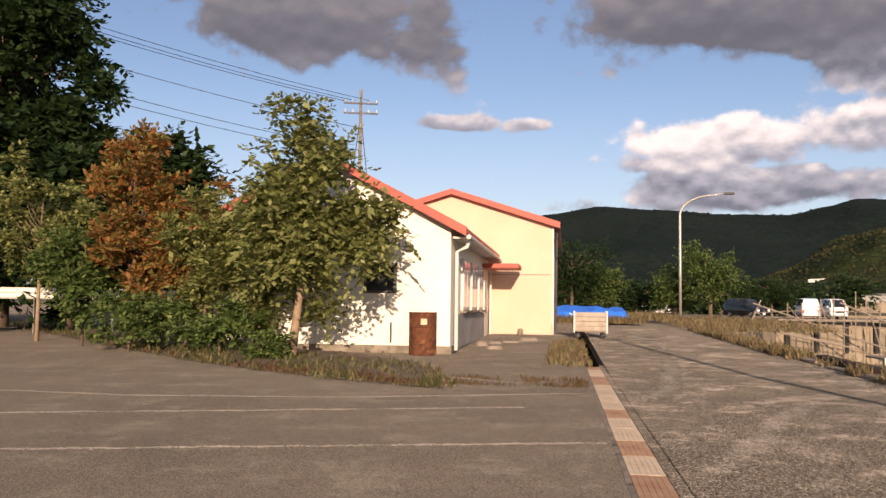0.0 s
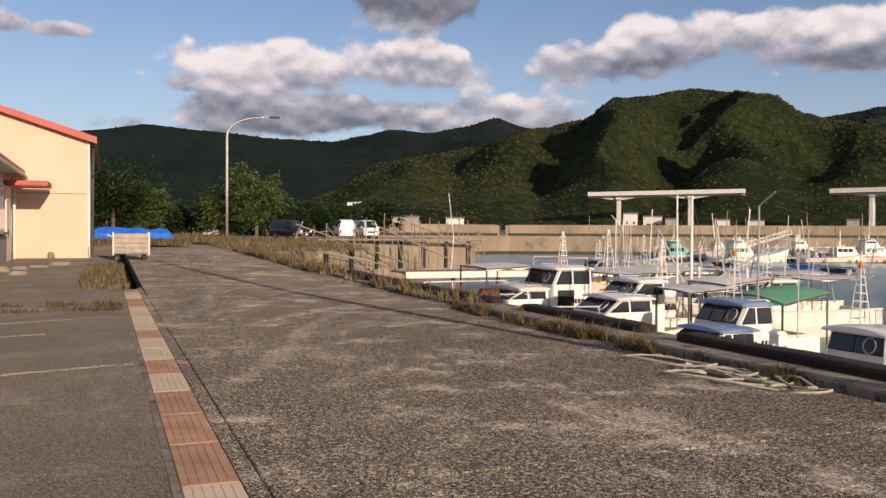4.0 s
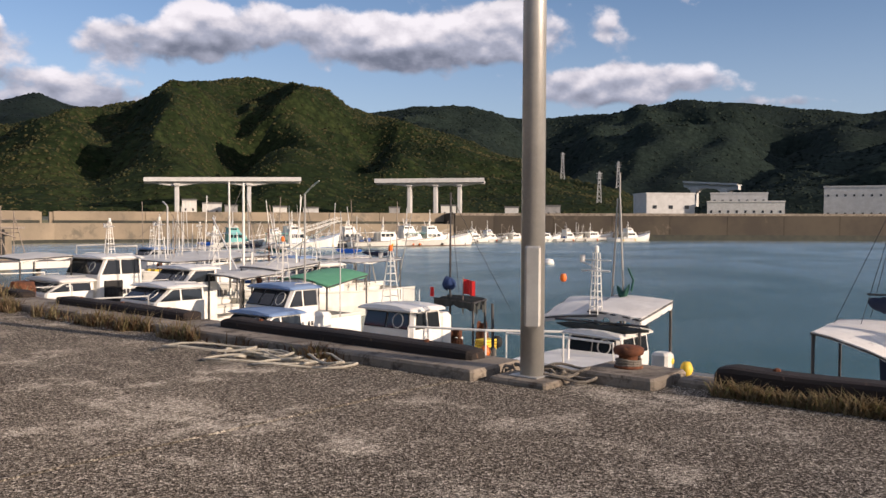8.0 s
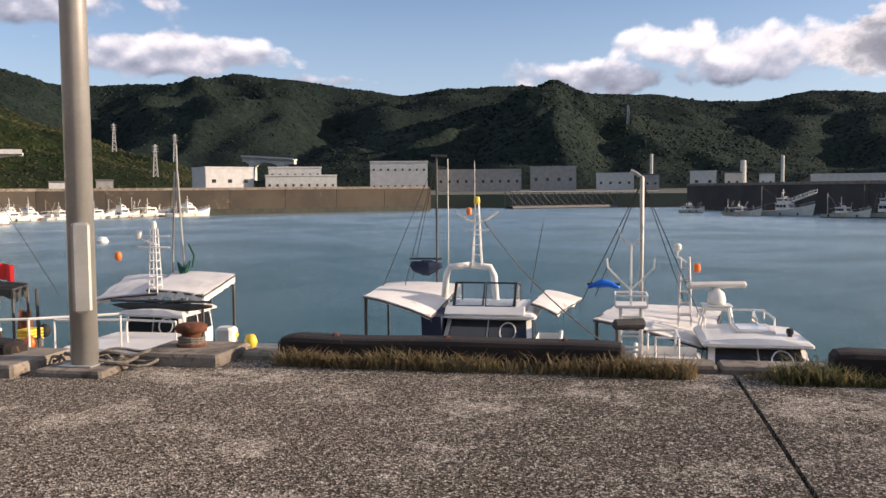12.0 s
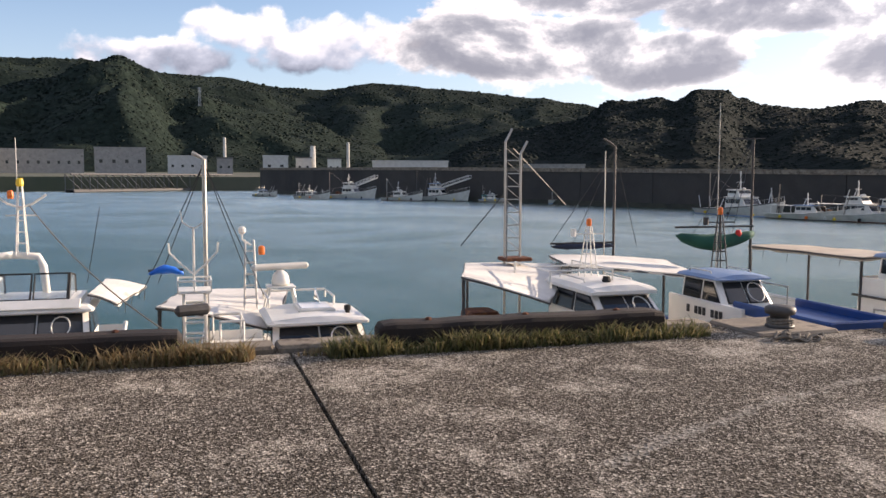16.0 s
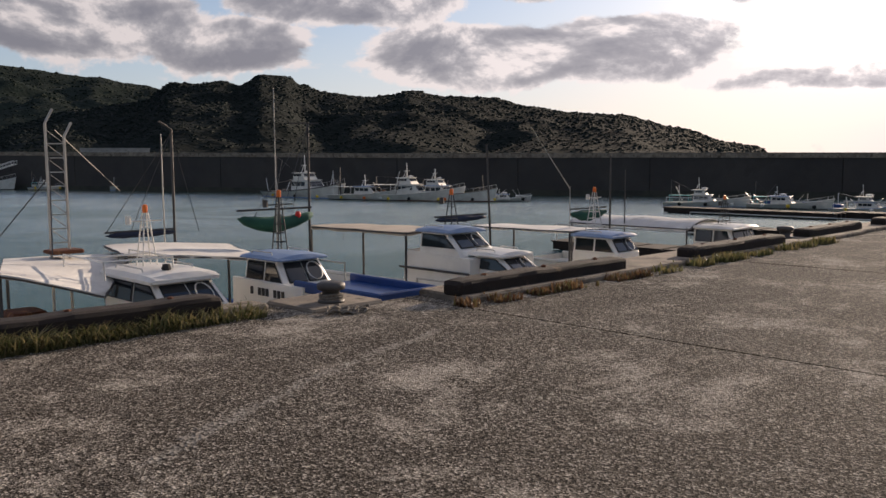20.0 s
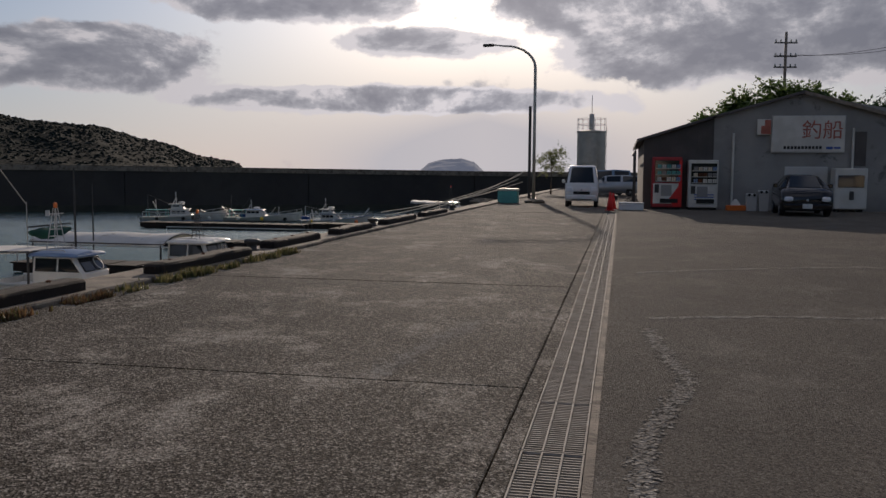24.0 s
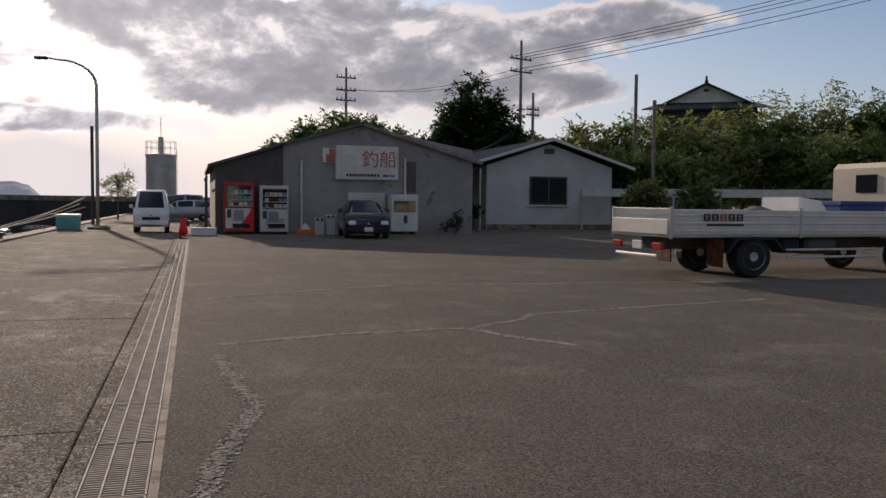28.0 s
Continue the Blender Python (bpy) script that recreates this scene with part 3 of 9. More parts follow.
        return self.add(p, q)

    def weld(self):
        """Joins points that coincide."""
        seen, to, out = {}, [], []
        for p in self.v:
            k = tuple(round(c, 4) for c in p)
            if k not in seen:
                seen[k] = len(out)
                out.append(p)
            to.append(seen[k])
        faces = []
        for f in self.f:
            g = list(dict.fromkeys(to[i] for i in f))
            if len(g) > 2:
                faces.append(tuple(g))
        self.v, self.f = out, faces
        return self

    def mesh(self, name, mat, smooth=False):
        me = bpy.data.meshes.new(name)
        me.from_pydata(self.v, [], self.f)
        me.materials.append(mat)
        if smooth:
            me.polygons.foreach_set("use_smooth", [True] * len(me.polygons))
        me.update()
        return me


def thing(name, at=None, label="", category="", group="", kind=""):
    ob = new(name)
    ob.empty_display_size = 0.2
    if at is not None:
        ob.matrix_world = at
    return tagged(ob, label, category, group, kind)


def part(name, shape, mat, parent=None, label="", smooth=False, at=None):
    ob = new(name, shape if isinstance(shape, bpy.types.Mesh) else shape.mesh(name, mat, smooth))
    ob.parent = parent
    if at is not None:
        ob.matrix_basis = at
    return tagged(ob, label) if label else ob


def solo(name, shape, mat, label="", category="", kind="", smooth=False, group="", at=None):
    """A thing that is one mesh."""
    ob = new(name, shape.mesh(name, mat, smooth))
    if at is not None:
        ob.matrix_world = at
    return tagged(ob, label, category, group, kind)


def lerp(a, b, t):
    return a + (b - a) * t


def swing(p, q, sag, n=10):
    """Points of a cable that sags between p and q."""
    p, q = Vector(p), Vector(q)
    return [p.lerp(q, i / n) - Vector((0, 0, sag * 4 * (i / n) * (1 - i / n))) for i in range(n + 1)]


def land(x, y):
    """Height of the ground: level along the quay, rising a little to the north."""
    return max(0.0, min(0.66, (y - 20) * 0.015)) if y > 20 else 0.0


def blades(spots, rng, lo, hi, lean=.35, width=.012):
    """Grass: thin bent blades at the spots (x, y, z)."""
    s = Shape()
    for x, y, z in spots:
        h, a = lerp(lo, hi, rng.random() ** 1.5 * min(1, .55 + .9 * noise.noise((x * 2.2, y * 2.2, 5)) + .3)), rng.uniform(0, math.tau)
        dx, dy = math.cos(a), math.sin(a)
        l1, l2 = h * lean * rng.uniform(.1, .5), h * lean * rng.uniform(.5, 1.6)
        wx, wy = -dy * width, dx * width
        s.add([(x - wx, y - wy, z), (x + wx, y + wy, z), (x + dx * l1 + wx * .7, y + dy * l1 + wy * .7, z + h * .6),
               (x + dx * l1 - wx * .7, y + dy * l1 - wy * .7, z + h * .6), (x + dx * l2, y + dy * l2, z + h)], [(0, 1, 2, 3), (3, 2, 4)])
    return s


def leaves(centres, rng, size, s=None, rise=.15):
    """A crown: twigs that spread from the centres (place, spread, count), with folded leaves in pairs along each."""
    s = s or Shape()
    for c, spread, count in centres:
        c = Vector(c)
        per = 9
        for _ in range(max(1, count // per)):
            a, t = rng.uniform(0, math.tau), rng.gauss(rise, .55)
            d = Vector((math.cos(a) * math.cos(t), math.sin(a) * math.cos(t), math.sin(t)))
            root = c + Vector((rng.gauss(0, spread * .5), rng.gauss(0, spread * .5), rng.gauss(0, spread * .4)))
            long = max(spread * rng.uniform(.7, 1.6), size * 2.2)
            across = d.cross(Vector((rng.gauss(0, .3), rng.gauss(0, .3), 1))).normalized()
            for i in range(per):
                f = (i + .6) / per
                p = root + d * (long * f) - Vector((0, 0, long * .28 * f * f))
                l = size * rng.uniform(.6, 1.25) * (1.1 - .35 * f)
                way = (across * (1 if i % 2 else -1) * rng.uniform(.6, 1.0) + d * rng.uniform(.4, .9) + Vector((0, 0, rng.gauss(-.25, .3)))).normalized()
                if i == per - 1:
                    way = d
                side = way.cross(Vector((rng.gauss(0, .45), rng.gauss(0, .45), 1))).normalized() * l * .30
                q, m = p + way * l, p + way * (l * .45)
                s.add([p, m + side, q, m - side], [(0, 1, 2, 3)])
    return s


def tree(at, height, crown, leaf, count, size, seed, bark=None, label="", stem=None, clumps=26, low=.35, lean=(0, 0), trunk_r=.12, name="tree", group="", rise=.15):
    """A tree: a tapered trunk, limbs, and a crown of leaf clumps. crown: half widths in x, y, z."""
    rng = random.Random(seed)
    t = thing(name, pose(*at), label, "tree" if name == "tree" else "shrub", group)
    top = Vector((lean[0], lean[1], height * .72))
    mid = Vector((lean[0] * .4 + rng.uniform(-.1, .1), lean[1] * .4 + rng.uniform(-.1, .1), height * .38))
    s = Shape().tube([(0, 0, -.1), mid * .5, mid, mid.lerp(top, .5), top], trunk_r, 8, trunk_r * .25)
    centre = Vector((lean[0] * .8, lean[1] * .8, height * (low + 1) / 2))
    spots = []
    for i in range(clumps):
        d = Vector((rng.gauss(0, 1), rng.gauss(0, 1), rng.gauss(0, 1))).normalized()
        d *= (rng.uniform(.15, 1.0) ** .55) * (.82 + .45 * noise.noise((d.x * 1.8, d.y * 1.8, d.z * 1.8 + seed * 3.7)))
        c = centre + Vector((d.x * crown[0], d.y * crown[1], d.z * crown[2]))
        root = mid.lerp(top, min(1, max(0, (c.z - mid.z) / (height * .6))) * .9)
        bend = root.lerp(c, .5) + Vector((0, 0, -.06 * height * rng.uniform(-.3, 1)))
        s.tube([root, bend, c], trunk_r * .28, 5, trunk_r * .06)
        q = rng.uniform(.45, 1.3)
        spots.append((c, min(crown) * .27 * q, int(count * 1.55 / clumps * q * q)))
    part("trunk", s, bark or BARK, t, smooth=True)
    part("crown", leaves(spots, rng, size * 1.3, None, rise), leaf, t)
    return t


# ---- ground, quay, water ----
EDGE = 7.2


def edge(y):
    """Where the quay ends towards the water, in steps."""
    return 7.05 if y < -5.6 else 7.75 if y < 4.05 else EDGE


SHORE = [(7.05, -100), (7.05, -5.6), (7.75, -5.6), (7.75, 4.05), (EDGE, 4.05), (EDGE, 20), (EDGE, 46), (12.5, 58), (15.5, 66), (30, 68), (36, 90), (30, 160)]


def ground_strip(name, xs, ys, mat, label, z=0.0):
    s = Shape()
    s.sheet(len(xs) - 1, len(ys) - 1, lambda u, v: (lambda x, y: (x, y, land(x, y) + z))(xs[round(u * (len(xs) - 1))], ys[round(v * (len(ys) - 1))]))
    return solo(name, s, mat, label, "ground", "structure")


s = Shape().sheet(1, 1, lambda u, v: (lerp(-4000, 4000, u), lerp(-4000, 4000, v), WATER))
solo("water", s, WATER_MAT, "calm blue-green harbour water reaching out to sea", "water", "structure")
YS = [-100, -60, -30, -10, 0, 10, 20, 30, 45, 64, 100, 160]
s = Shape()
xs = [-1200, -300, -80, -30, -12, -4, 0.58]
s.sheet(len(xs) - 1, len(YS) - 1, lambda u, v: (lambda x, y: (x, y, land(x, y)))(xs[round(u * (len(xs) - 1))], YS[round(v * (len(YS) - 1))]))
solo("ground", s, ASPHALT, "dark worn asphalt yard with pale tyre scuffs and cracks", "ground", "structure")
# land north of the basin and the wall that holds it
s = Shape()
north = [(0.58, 46.2), (EDGE, 46.2), (12.5, 58), (15.5, 66), (30, 68), (36, 90), (30, 160), (0.58, 160)]
s.add([(x, y, land(x, y) - .01) for x, y in north], [tuple(range(len(north)))])
solo("ground_north", s, ASPHALT, "grey asphalt road running north past the basin", "ground", "structure")
s = Shape()
for (x0, y0), (x1, y1) in zip(SHORE, SHORE[1:]):
    a, b = land(x0, y0) - .02, land(x1, y1) - .02
    s.add([(x0, y0, -5), (x1, y1, -5), (x1, y1, b), (x0, y0, a)], [(0, 1, 2, 3)])
solo("quay_wall", s, SEAWALL, "stained concrete quay wall down to the water", "wall", "structure")
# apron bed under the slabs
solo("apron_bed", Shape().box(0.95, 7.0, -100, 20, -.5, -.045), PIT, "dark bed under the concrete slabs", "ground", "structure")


def apron():
    """Cast concrete slabs with open joints."""
    root = thing("pavement", pose(0, 0, 0), "worn exposed-aggregate concrete quay apron cast in bays", "pavement", kind="structure")
    cuts = [-100, -75, -50, -33.5, -28, -22.6, -17.0, -11.6, -6.3, -1.03, 4.72, 10.3, 16.0, 21.7, 27.4, 33.2, 39.6, 46.2]
    rng = random.Random(4)
    for y0, y1 in zip(cuts, cuts[1:]):
        ys = [y0 + .013] + [y for y in (-5.601, -5.599, 4.049, 4.051, 20, 30) if y0 < y < y1] + [y1 - .013]
        dz = rng.uniform(-.004, .004)
        sh = Shape()
        rings = []
        for y in ys:
            z = land(0, y) + dz
            rings.append([(1.06, y, z - .3), (6.2, y, z - .3), (edge(y), y, z - .3), (edge(y), y, z), (6.2, y, z), (1.07, y, z), (1.06, y, z - .01)])
        sh.loft(rings)
        part("slab", sh, CONCRETE, root)


apron()


def drain():
    """The channel along the apron: pit, kerbs, gratings and rusty plates."""
    root = thing("drain_channel", pose(0, 0, 0), "long drainage channel covered with steel gratings and rusty plates", "drain", kind="structure")
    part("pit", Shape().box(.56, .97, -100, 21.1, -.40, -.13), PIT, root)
    part("rim", Shape().box(.55, .600, -100, 22.5, -.3, .004), KERB, root)
    part("rim", Shape().box(.935, 1.045, -100, 22.5, -.3, .004), CONCRETE, root, "cast concrete edge beam")
    b = Shape()
    for i in range(27):
        y = .012 + i * .0365
        b.box(.606, .926, y, y + .011, -.03, -.003)
    for x in (.605, .710, .815, .920):
        b.box(x, x + .010, 0, .985, -.04, .003)
    b.box(.605, .93, 0, .010, -.04, .002)
    b.box(.605, .93, .975, .985, -.04, .002)
    grate = b.mesh("grating", GRATE)
    y = -34.0
    while y < 1.0:
        part("grating", grate, None, root, at=pose(0, y, 0))
        y += 1.0
    far = Shape().slab(.605, .93, 0, .985, -.03, .002, .004)
    for x in (.66, .715, .77, .82, .875):
        far.box(x - .004, x + .004, .02, .965, .002, .006)
    plate, rusted = far.mesh("cover_plate", PLATE), far.mesh("rusted_plate", RUSTPLATE)
    rng = random.Random(31)
    while y < 21.5:
        part("cover_plate", rusted if rng.random() < .3 else plate, None, root, at=pose(0, y, 0))
        y += 1.0
    return root


# kerb along the water's edge, in runs that step in and out
KERBS = [(-100, -17.2, 6.40, .07), (-17.15, -6.5, 6.30, .07), (-5.96, -5.08, 6.95, .035), (-4.95, 3.1, 7.45, .06), (3.12, 3.9, 7.08, .10), (4.55, 15.0, 6.42, .10), (15.05, 46, 6.6, .06)]
for y0, y1, x0, h in KERBS:
    sh = Shape()
    n = max(1, int((y1 - y0) / 4))
    for i in range(n):
        a, b = lerp(y0, y1, i / n), lerp(y0, y1, (i + 1) / n)
        m = Matrix.Translation((0, 0, land(0, (a + b) / 2)))
        sh.slab(x0, edge((a + b) / 2) + .01, a + .008, b - .008, -.3, h, .025, m)
    solo("kerb", sh, KERB, "low worn concrete kerb along the edge of the quay", "kerb", "structure")
solo("kerb_pad", Shape().slab(6.52, 6.95, 3.85, 4.45, -.1, .05, .02), KERB, "low concrete footing under the lamp pole", "kerb", "structure")

STOPS = [(9.7, 13.3, 6.85), (4.9, 8.9, 6.80), (-.2, 2.75, 7.40), (-4.4, -1.75, 7.33), (-9.45, -6.5, 6.40), (-13.9, -11.0, 6.36), (-17.6, -15.1, 6.5), (-21.4, -18.8, 6.5), (-26.2, -22.8, 6.5), (-31, -27.4, 6.5),
         (14.6, 19.4, 6.9), (20.6, 25.0, 6.9)]


def wheel_stops():
    rng = random.Random(8)
    for y0, y1, x in STOPS:
        sh = Shape()
        n = 12
        rings = []
        for i in range(n + 1):
            y = lerp(y0, y1, (0, .012, .05, .15, .25, .35, .5, .6, .7, .8, .95, .988, 1)[i])
            e = .05 if i in (0, n) else .012 if i in (1, n - 1) else 0
            j = rng.uniform(-.008, .008)
            z = land(0, y) + .02
            rings.append([(x + .16 + (.155 - e) * math.copysign(abs(math.cos(q)) ** .42, math.cos(q)), y, z + .09 + (.105 - e + j) * math.copysign(abs(math.sin(q)) ** .42, math.sin(q))) for q in [math.tau * (k + .5) / 12 for k in range(12)]])
        sh.loft(rings)
        ob = thing("wheel_stop", pose(0, 0, 0), "thick tarred timber wheel stop bolted along the quay edge", "wheel stop", "wheel stops along the quay")
        part("beam", sh, STOPMAT, ob)
        for k in range(3):
            y = lerp(y0, y1, (k + .5) / 3)
            part("bolt", Shape().lathe([(.03, .19 + land(0, y)), (.03, .225 + land(0, y)), (.015, .235 + land(0, y))], 6, Matrix.Translation((x + .16, y, 0))), RUST, ob)


wheel_stops()


def bollard(x, y, z=0.08, mat=None, label="rusty cast-iron mushroom bollard on a concrete pad", ropes=True):
    b = thing("bollard", pose(x, y, z) @ Matrix.Scale(.66, 4), label, "bollard", "mooring bollards")
    part("post", Shape().lathe([(.20, 0), (.20, .03), (.135, .05), (.13, .16), (.15, .18)], 16), mat or RUST, b, smooth=True)
    part("cap", Shape().lathe([(.14, .17), (.20, .19), (.215, .235), (.205, .275), (.16, .30), (.05, .31)], 18), mat or RUST, b, smooth=True)
    if ropes:
        r = Shape()
        for i in range(3):
            r.tube([(.165 * math.cos(a), .165 * math.sin(a), .04 + i * .035 + .01 * math.sin(a * 2 + i)) for a in [math.tau * j / 14 for j in range(15)]], .022, 6)
        part("rope", r, DROPE, b, "wound mooring rope")
    return b


bollard(7.5, 3.58, .10)
bollard(7.22, -5.5, .035, DARKSTEEL, "dark rusted cast-iron mushroom bollard on a low concrete pad")
for yy in (-14.7, -22.2, -33.0):
    bollard(6.75, yy, .07, DARKSTEEL, "dark cast-iron mushroom bollard", False)


def rope_heap(x, y, z, r, turns, mat, seed, name, label, thick=.022, stretch=1.0):
    rng = random.Random(seed)
    s = Shape()
    for k in range(turns):
        cx, cy = rng.gauss(0, r * .45) * stretch, rng.gauss(0, r * .25)
        a0, rr, tw = rng.uniform(0, 6), r * rng.uniform(.25, .8), rng.uniform(-.7, .7)
        pts = []
        for j in range(22):
            a = a0 + j * .36
            px, py = rr * rng.uniform(.42, .5) * math.cos(a), rr * stretch * math.sin(a)
            pts.append((cy + px * math.cos(tw) - py * math.sin(tw), cx + px * math.sin(tw) + py * math.cos(tw), thick + k * .008 + .015 * math.sin(a * 3)))
        s.tube(pts, thick, 5)
    return solo(name, s, mat, label, "rope", at=pose(x, y, z))


rope_heap(5.95, 6.9, 0, .55, 9, ROPE, 3, "mooring_rope", "pale mooring rope lying in loose coils on the apron", .013, 1.5)
rope_heap(7.0, 4.0, .04, .3, 7, DROPE, 5, "coiled_rope", "grey tangle of old rope by the lamp pole", .014)
rope_heap(6.75, -5.3, .0, .20, 5, DROPE, 9, "coiled_rope", "grey mooring rope heaped beside the bollard", .014)


def verge():
    """Grass and weeds along the kerb and round the yard."""
    rng = random.Random(12)

    def along(x0, x1, y0, y1, n, z=.02, even=False):
        out = []
        while len(out) < n:
            x, y = rng.uniform(x0, x1), rng.uniform(y0, y1)
            if noise.noise((x * 1.3, y * 1.5, 0)) + .5 * noise.noise((x * 4, y * 4, 2)) > rng.uniform(-.9 if even else -.15, .5):
                out.append((x, y, z + land(x, y)))
        return out
    solo("kerb_grass", blades(along(7.2, 7.42, -.7, 2.7, 3800, .0, True), rng, .03, .20, 1.0, .007), GRASS_D, "dry tufted grass in front of a wheel stop", "grass", "stuff")
    solo("kerb_grass", blades(along(7.1, 7.36, -4.7, -1.3, 4200, .0, True), rng, .03, .20, 1.1, .007), GRASS_G, "green and straw-coloured grass growing along the kerb", "grass", "stuff")
    solo("kerb_grass", blades(along(7.25, 7.45, -1.5, -.3, 350, .0), rng, .03, .10), GRASS_D, "short dry grass in the kerb joint", "grass", "stuff")
    solo("kerb_weeds", blades(along(6.16, 6.46, 6.2, 14.8, 2300, .0), rng, .03, .22, .9, .009), GRASS_R, "reddish dry weeds along the quay kerb", "grass", "stuff")
    solo("kerb_weeds", blades(along(6.14, 6.5, 8.6, 14.8, 1100, .0), rng, .05, .34, .8, .007), GRASS_D, "tufts of straw-coloured grass along the quay kerb", "grass", "stuff")
    solo("kerb_weeds", blades(along(6.5, 7.3, 15, 24, 1500, .02), rng, .06, .36, .6, .02), GRASS_D, "tall straw-coloured weeds along the quay", "grass", "stuff")
    solo("kerb_weeds", blades(along(6.08, 6.34, -9.5, -6.3, 900, .0), rng, .03, .12), GRASS_R, "low reddish weeds in the kerb joint", "grass", "stuff")
    solo("kerb_grass", blades(along(6.05, 6.34, -15.2, -9.6, 1300, .0), rng, .04, .14), GRASS_G, "low green grass along the kerb", "grass", "stuff")
    solo("path_weeds", blades(along(-.4, .75, 21.4, 32, 1500, .0), rng, .05, .28, .7, .02), GRASS_D, "straw-coloured weeds over the end of the drain", "grass", "stuff")
    solo("path_weeds", blades(along(-3.5, .5, 16.2, 18.2, 1100, .0), rng, .03, .12), GRASS_R, "low brown weeds in a joint of the yard", "grass", "stuff")
    solo("roadside_grass", blades(along(6.5, 14, 44, 66, 5500, .0), rng, .08, .5, .6, .03), GRASS_D, "tall straw-coloured grass beside the road", "grass", "stuff")
    solo("roadside_grass", blades(along(1.5, 8, 60, 78, 3500, .0), rng, .15, .7, .6, .05), GRASS_D, "dry grass across the end of the road", "grass", "stuff")
    solo("roadside_grass", blades(along(-1.2, 5.0, 53.5, 56, 2600, .0, True), rng, .2, .6, .6, .03), GRASS_D, "tall dry grass in front of a tarpaulin", "grass", "stuff")
    solo("quay_grass", blades(along(6.3, 7.15, 25, 45, 3000, .02), rng, .08, .4, .6, .03), GRASS_D, "dry grass along the far quay", "grass", "stuff")


verge()

# ---- breakwaters ----
def sea_wall(name, pts, mat, label, foot=None, thick=4.0, step=None):
    """A wall along points (x, y, top), with a weedy foot and, if asked, a lower walkway in front."""
    root = thing(name, pose(0, 0, 0), label, "breakwater", kind="structure")
    for (x0, y0, z0), (x1, y1, z1) in zip(pts, pts[1:]):
        d = Vector((x1 - x0, y1 - y0, 0))
        back = Vector((-d.y, d.x, 0)).normalized() * thick
        a, b = Vector((x0, y0, 0)), Vector((x1, y1, 0))
        up = Vector((0, 0, 1))
        if step:
            inset = back.normalized() * step[0]
            low = step[1]
            part("lower_wall", Shape().loft([[a + up * -6, a + up * low, a + inset + up * low, a + inset + up * -6], [b + up * -6, b + up * low, b + inset + up * low, b + inset + up * -6]]), mat, root)
            a2, b2 = a + inset, b + inset
            # Dark strip put in for the shade line where the tiers meet.
            g = -back.normalized() * .05
            part("shade_band", Shape().loft([[a2 + g + up * (low - .1), a2 + g + up * (low + .45), a2 + up * (low + .45), a2 + up * (low - .1)], [b2 + g + up * (low - .1), b2 + g + up * (low + .45), b2 + up * (low + .45), b2 + up * (low - .1)]]), WEED_AND_SHADE, root)
        else:
            a2, b2 = a, b
        side_ = d.normalized()
        inn = back.normalized() * .2
        part("core", Shape().loft([[p + inn + up * -6, p + inn + up * (z_ - .12), p + back * .9 + up * (z_ - .12), p + back * .9 + up * -6] for p, z_ in ((a2 - side_ * .6, z0), (b2 + side_ * .6, z1))]), mat, root)
        n = max(1, int(d.length / 12))
        for i in range(n):
            p, q = a2.lerp(b2, i / n), a2.lerp(b2, (i + 1) / n)
            e = (q - p).normalized() * .04
            zp, zq = lerp(z0, z1, i / n), lerp(z0, z1, (i + 1) / n)
            p, q = p + e, q - e
            part("wall_panel", Shape().loft([[p + up * -6, p + up * zp, p + back + up * zp, p + back + up * -6], [q + up * -6, q + up * zq, q + back + up * zq, q + back + up * -6]]), mat, root)
        if step is None:
            g = -back.normalized() * .12
            part("coping", Shape().loft([[a2 + g + up * (z0 - .45), a2 + g + up * (z0 + .06), a2 + up * (z0 + .06), a2 + up * (z0 - .45)], [b2 + g + up * (z1 - .45), b2 + g + up * (z1 + .06), b2 + up * (z1 + .06), b2 + up * (z1 - .45)]]), KERB, root)
        f = -back.normalized() * .06
        if foot is not None:
            part("weed_band", Shape().loft([[a + f + up * -4, a + f + up * (WATER + foot), a + f * .2 + up * (WATER + foot), a + f * .2 + up * -4], [b + f + up * -4, b + f + up * (WATER + foot), b + f * .2 + up * (WATER + foot), b + f * .2 + up * -4]]), WEED_AND_SHADE, root)
    return root


sea_wall("breakwater_north", [(32, 128, 2.7), (66, 135.5, 2.7), (131.7, 106.6, 2.9)], SEAWALL, "sunlit tan concrete sea wall in two tiers across the basin", .5, 5, (3.5, .75))
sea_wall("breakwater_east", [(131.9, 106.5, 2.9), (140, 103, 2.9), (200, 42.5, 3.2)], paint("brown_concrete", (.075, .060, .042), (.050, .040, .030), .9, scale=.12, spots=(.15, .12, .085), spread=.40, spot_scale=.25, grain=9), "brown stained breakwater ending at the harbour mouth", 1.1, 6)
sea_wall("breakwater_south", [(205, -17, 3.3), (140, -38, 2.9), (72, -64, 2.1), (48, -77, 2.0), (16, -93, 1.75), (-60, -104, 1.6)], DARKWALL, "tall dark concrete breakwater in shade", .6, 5)


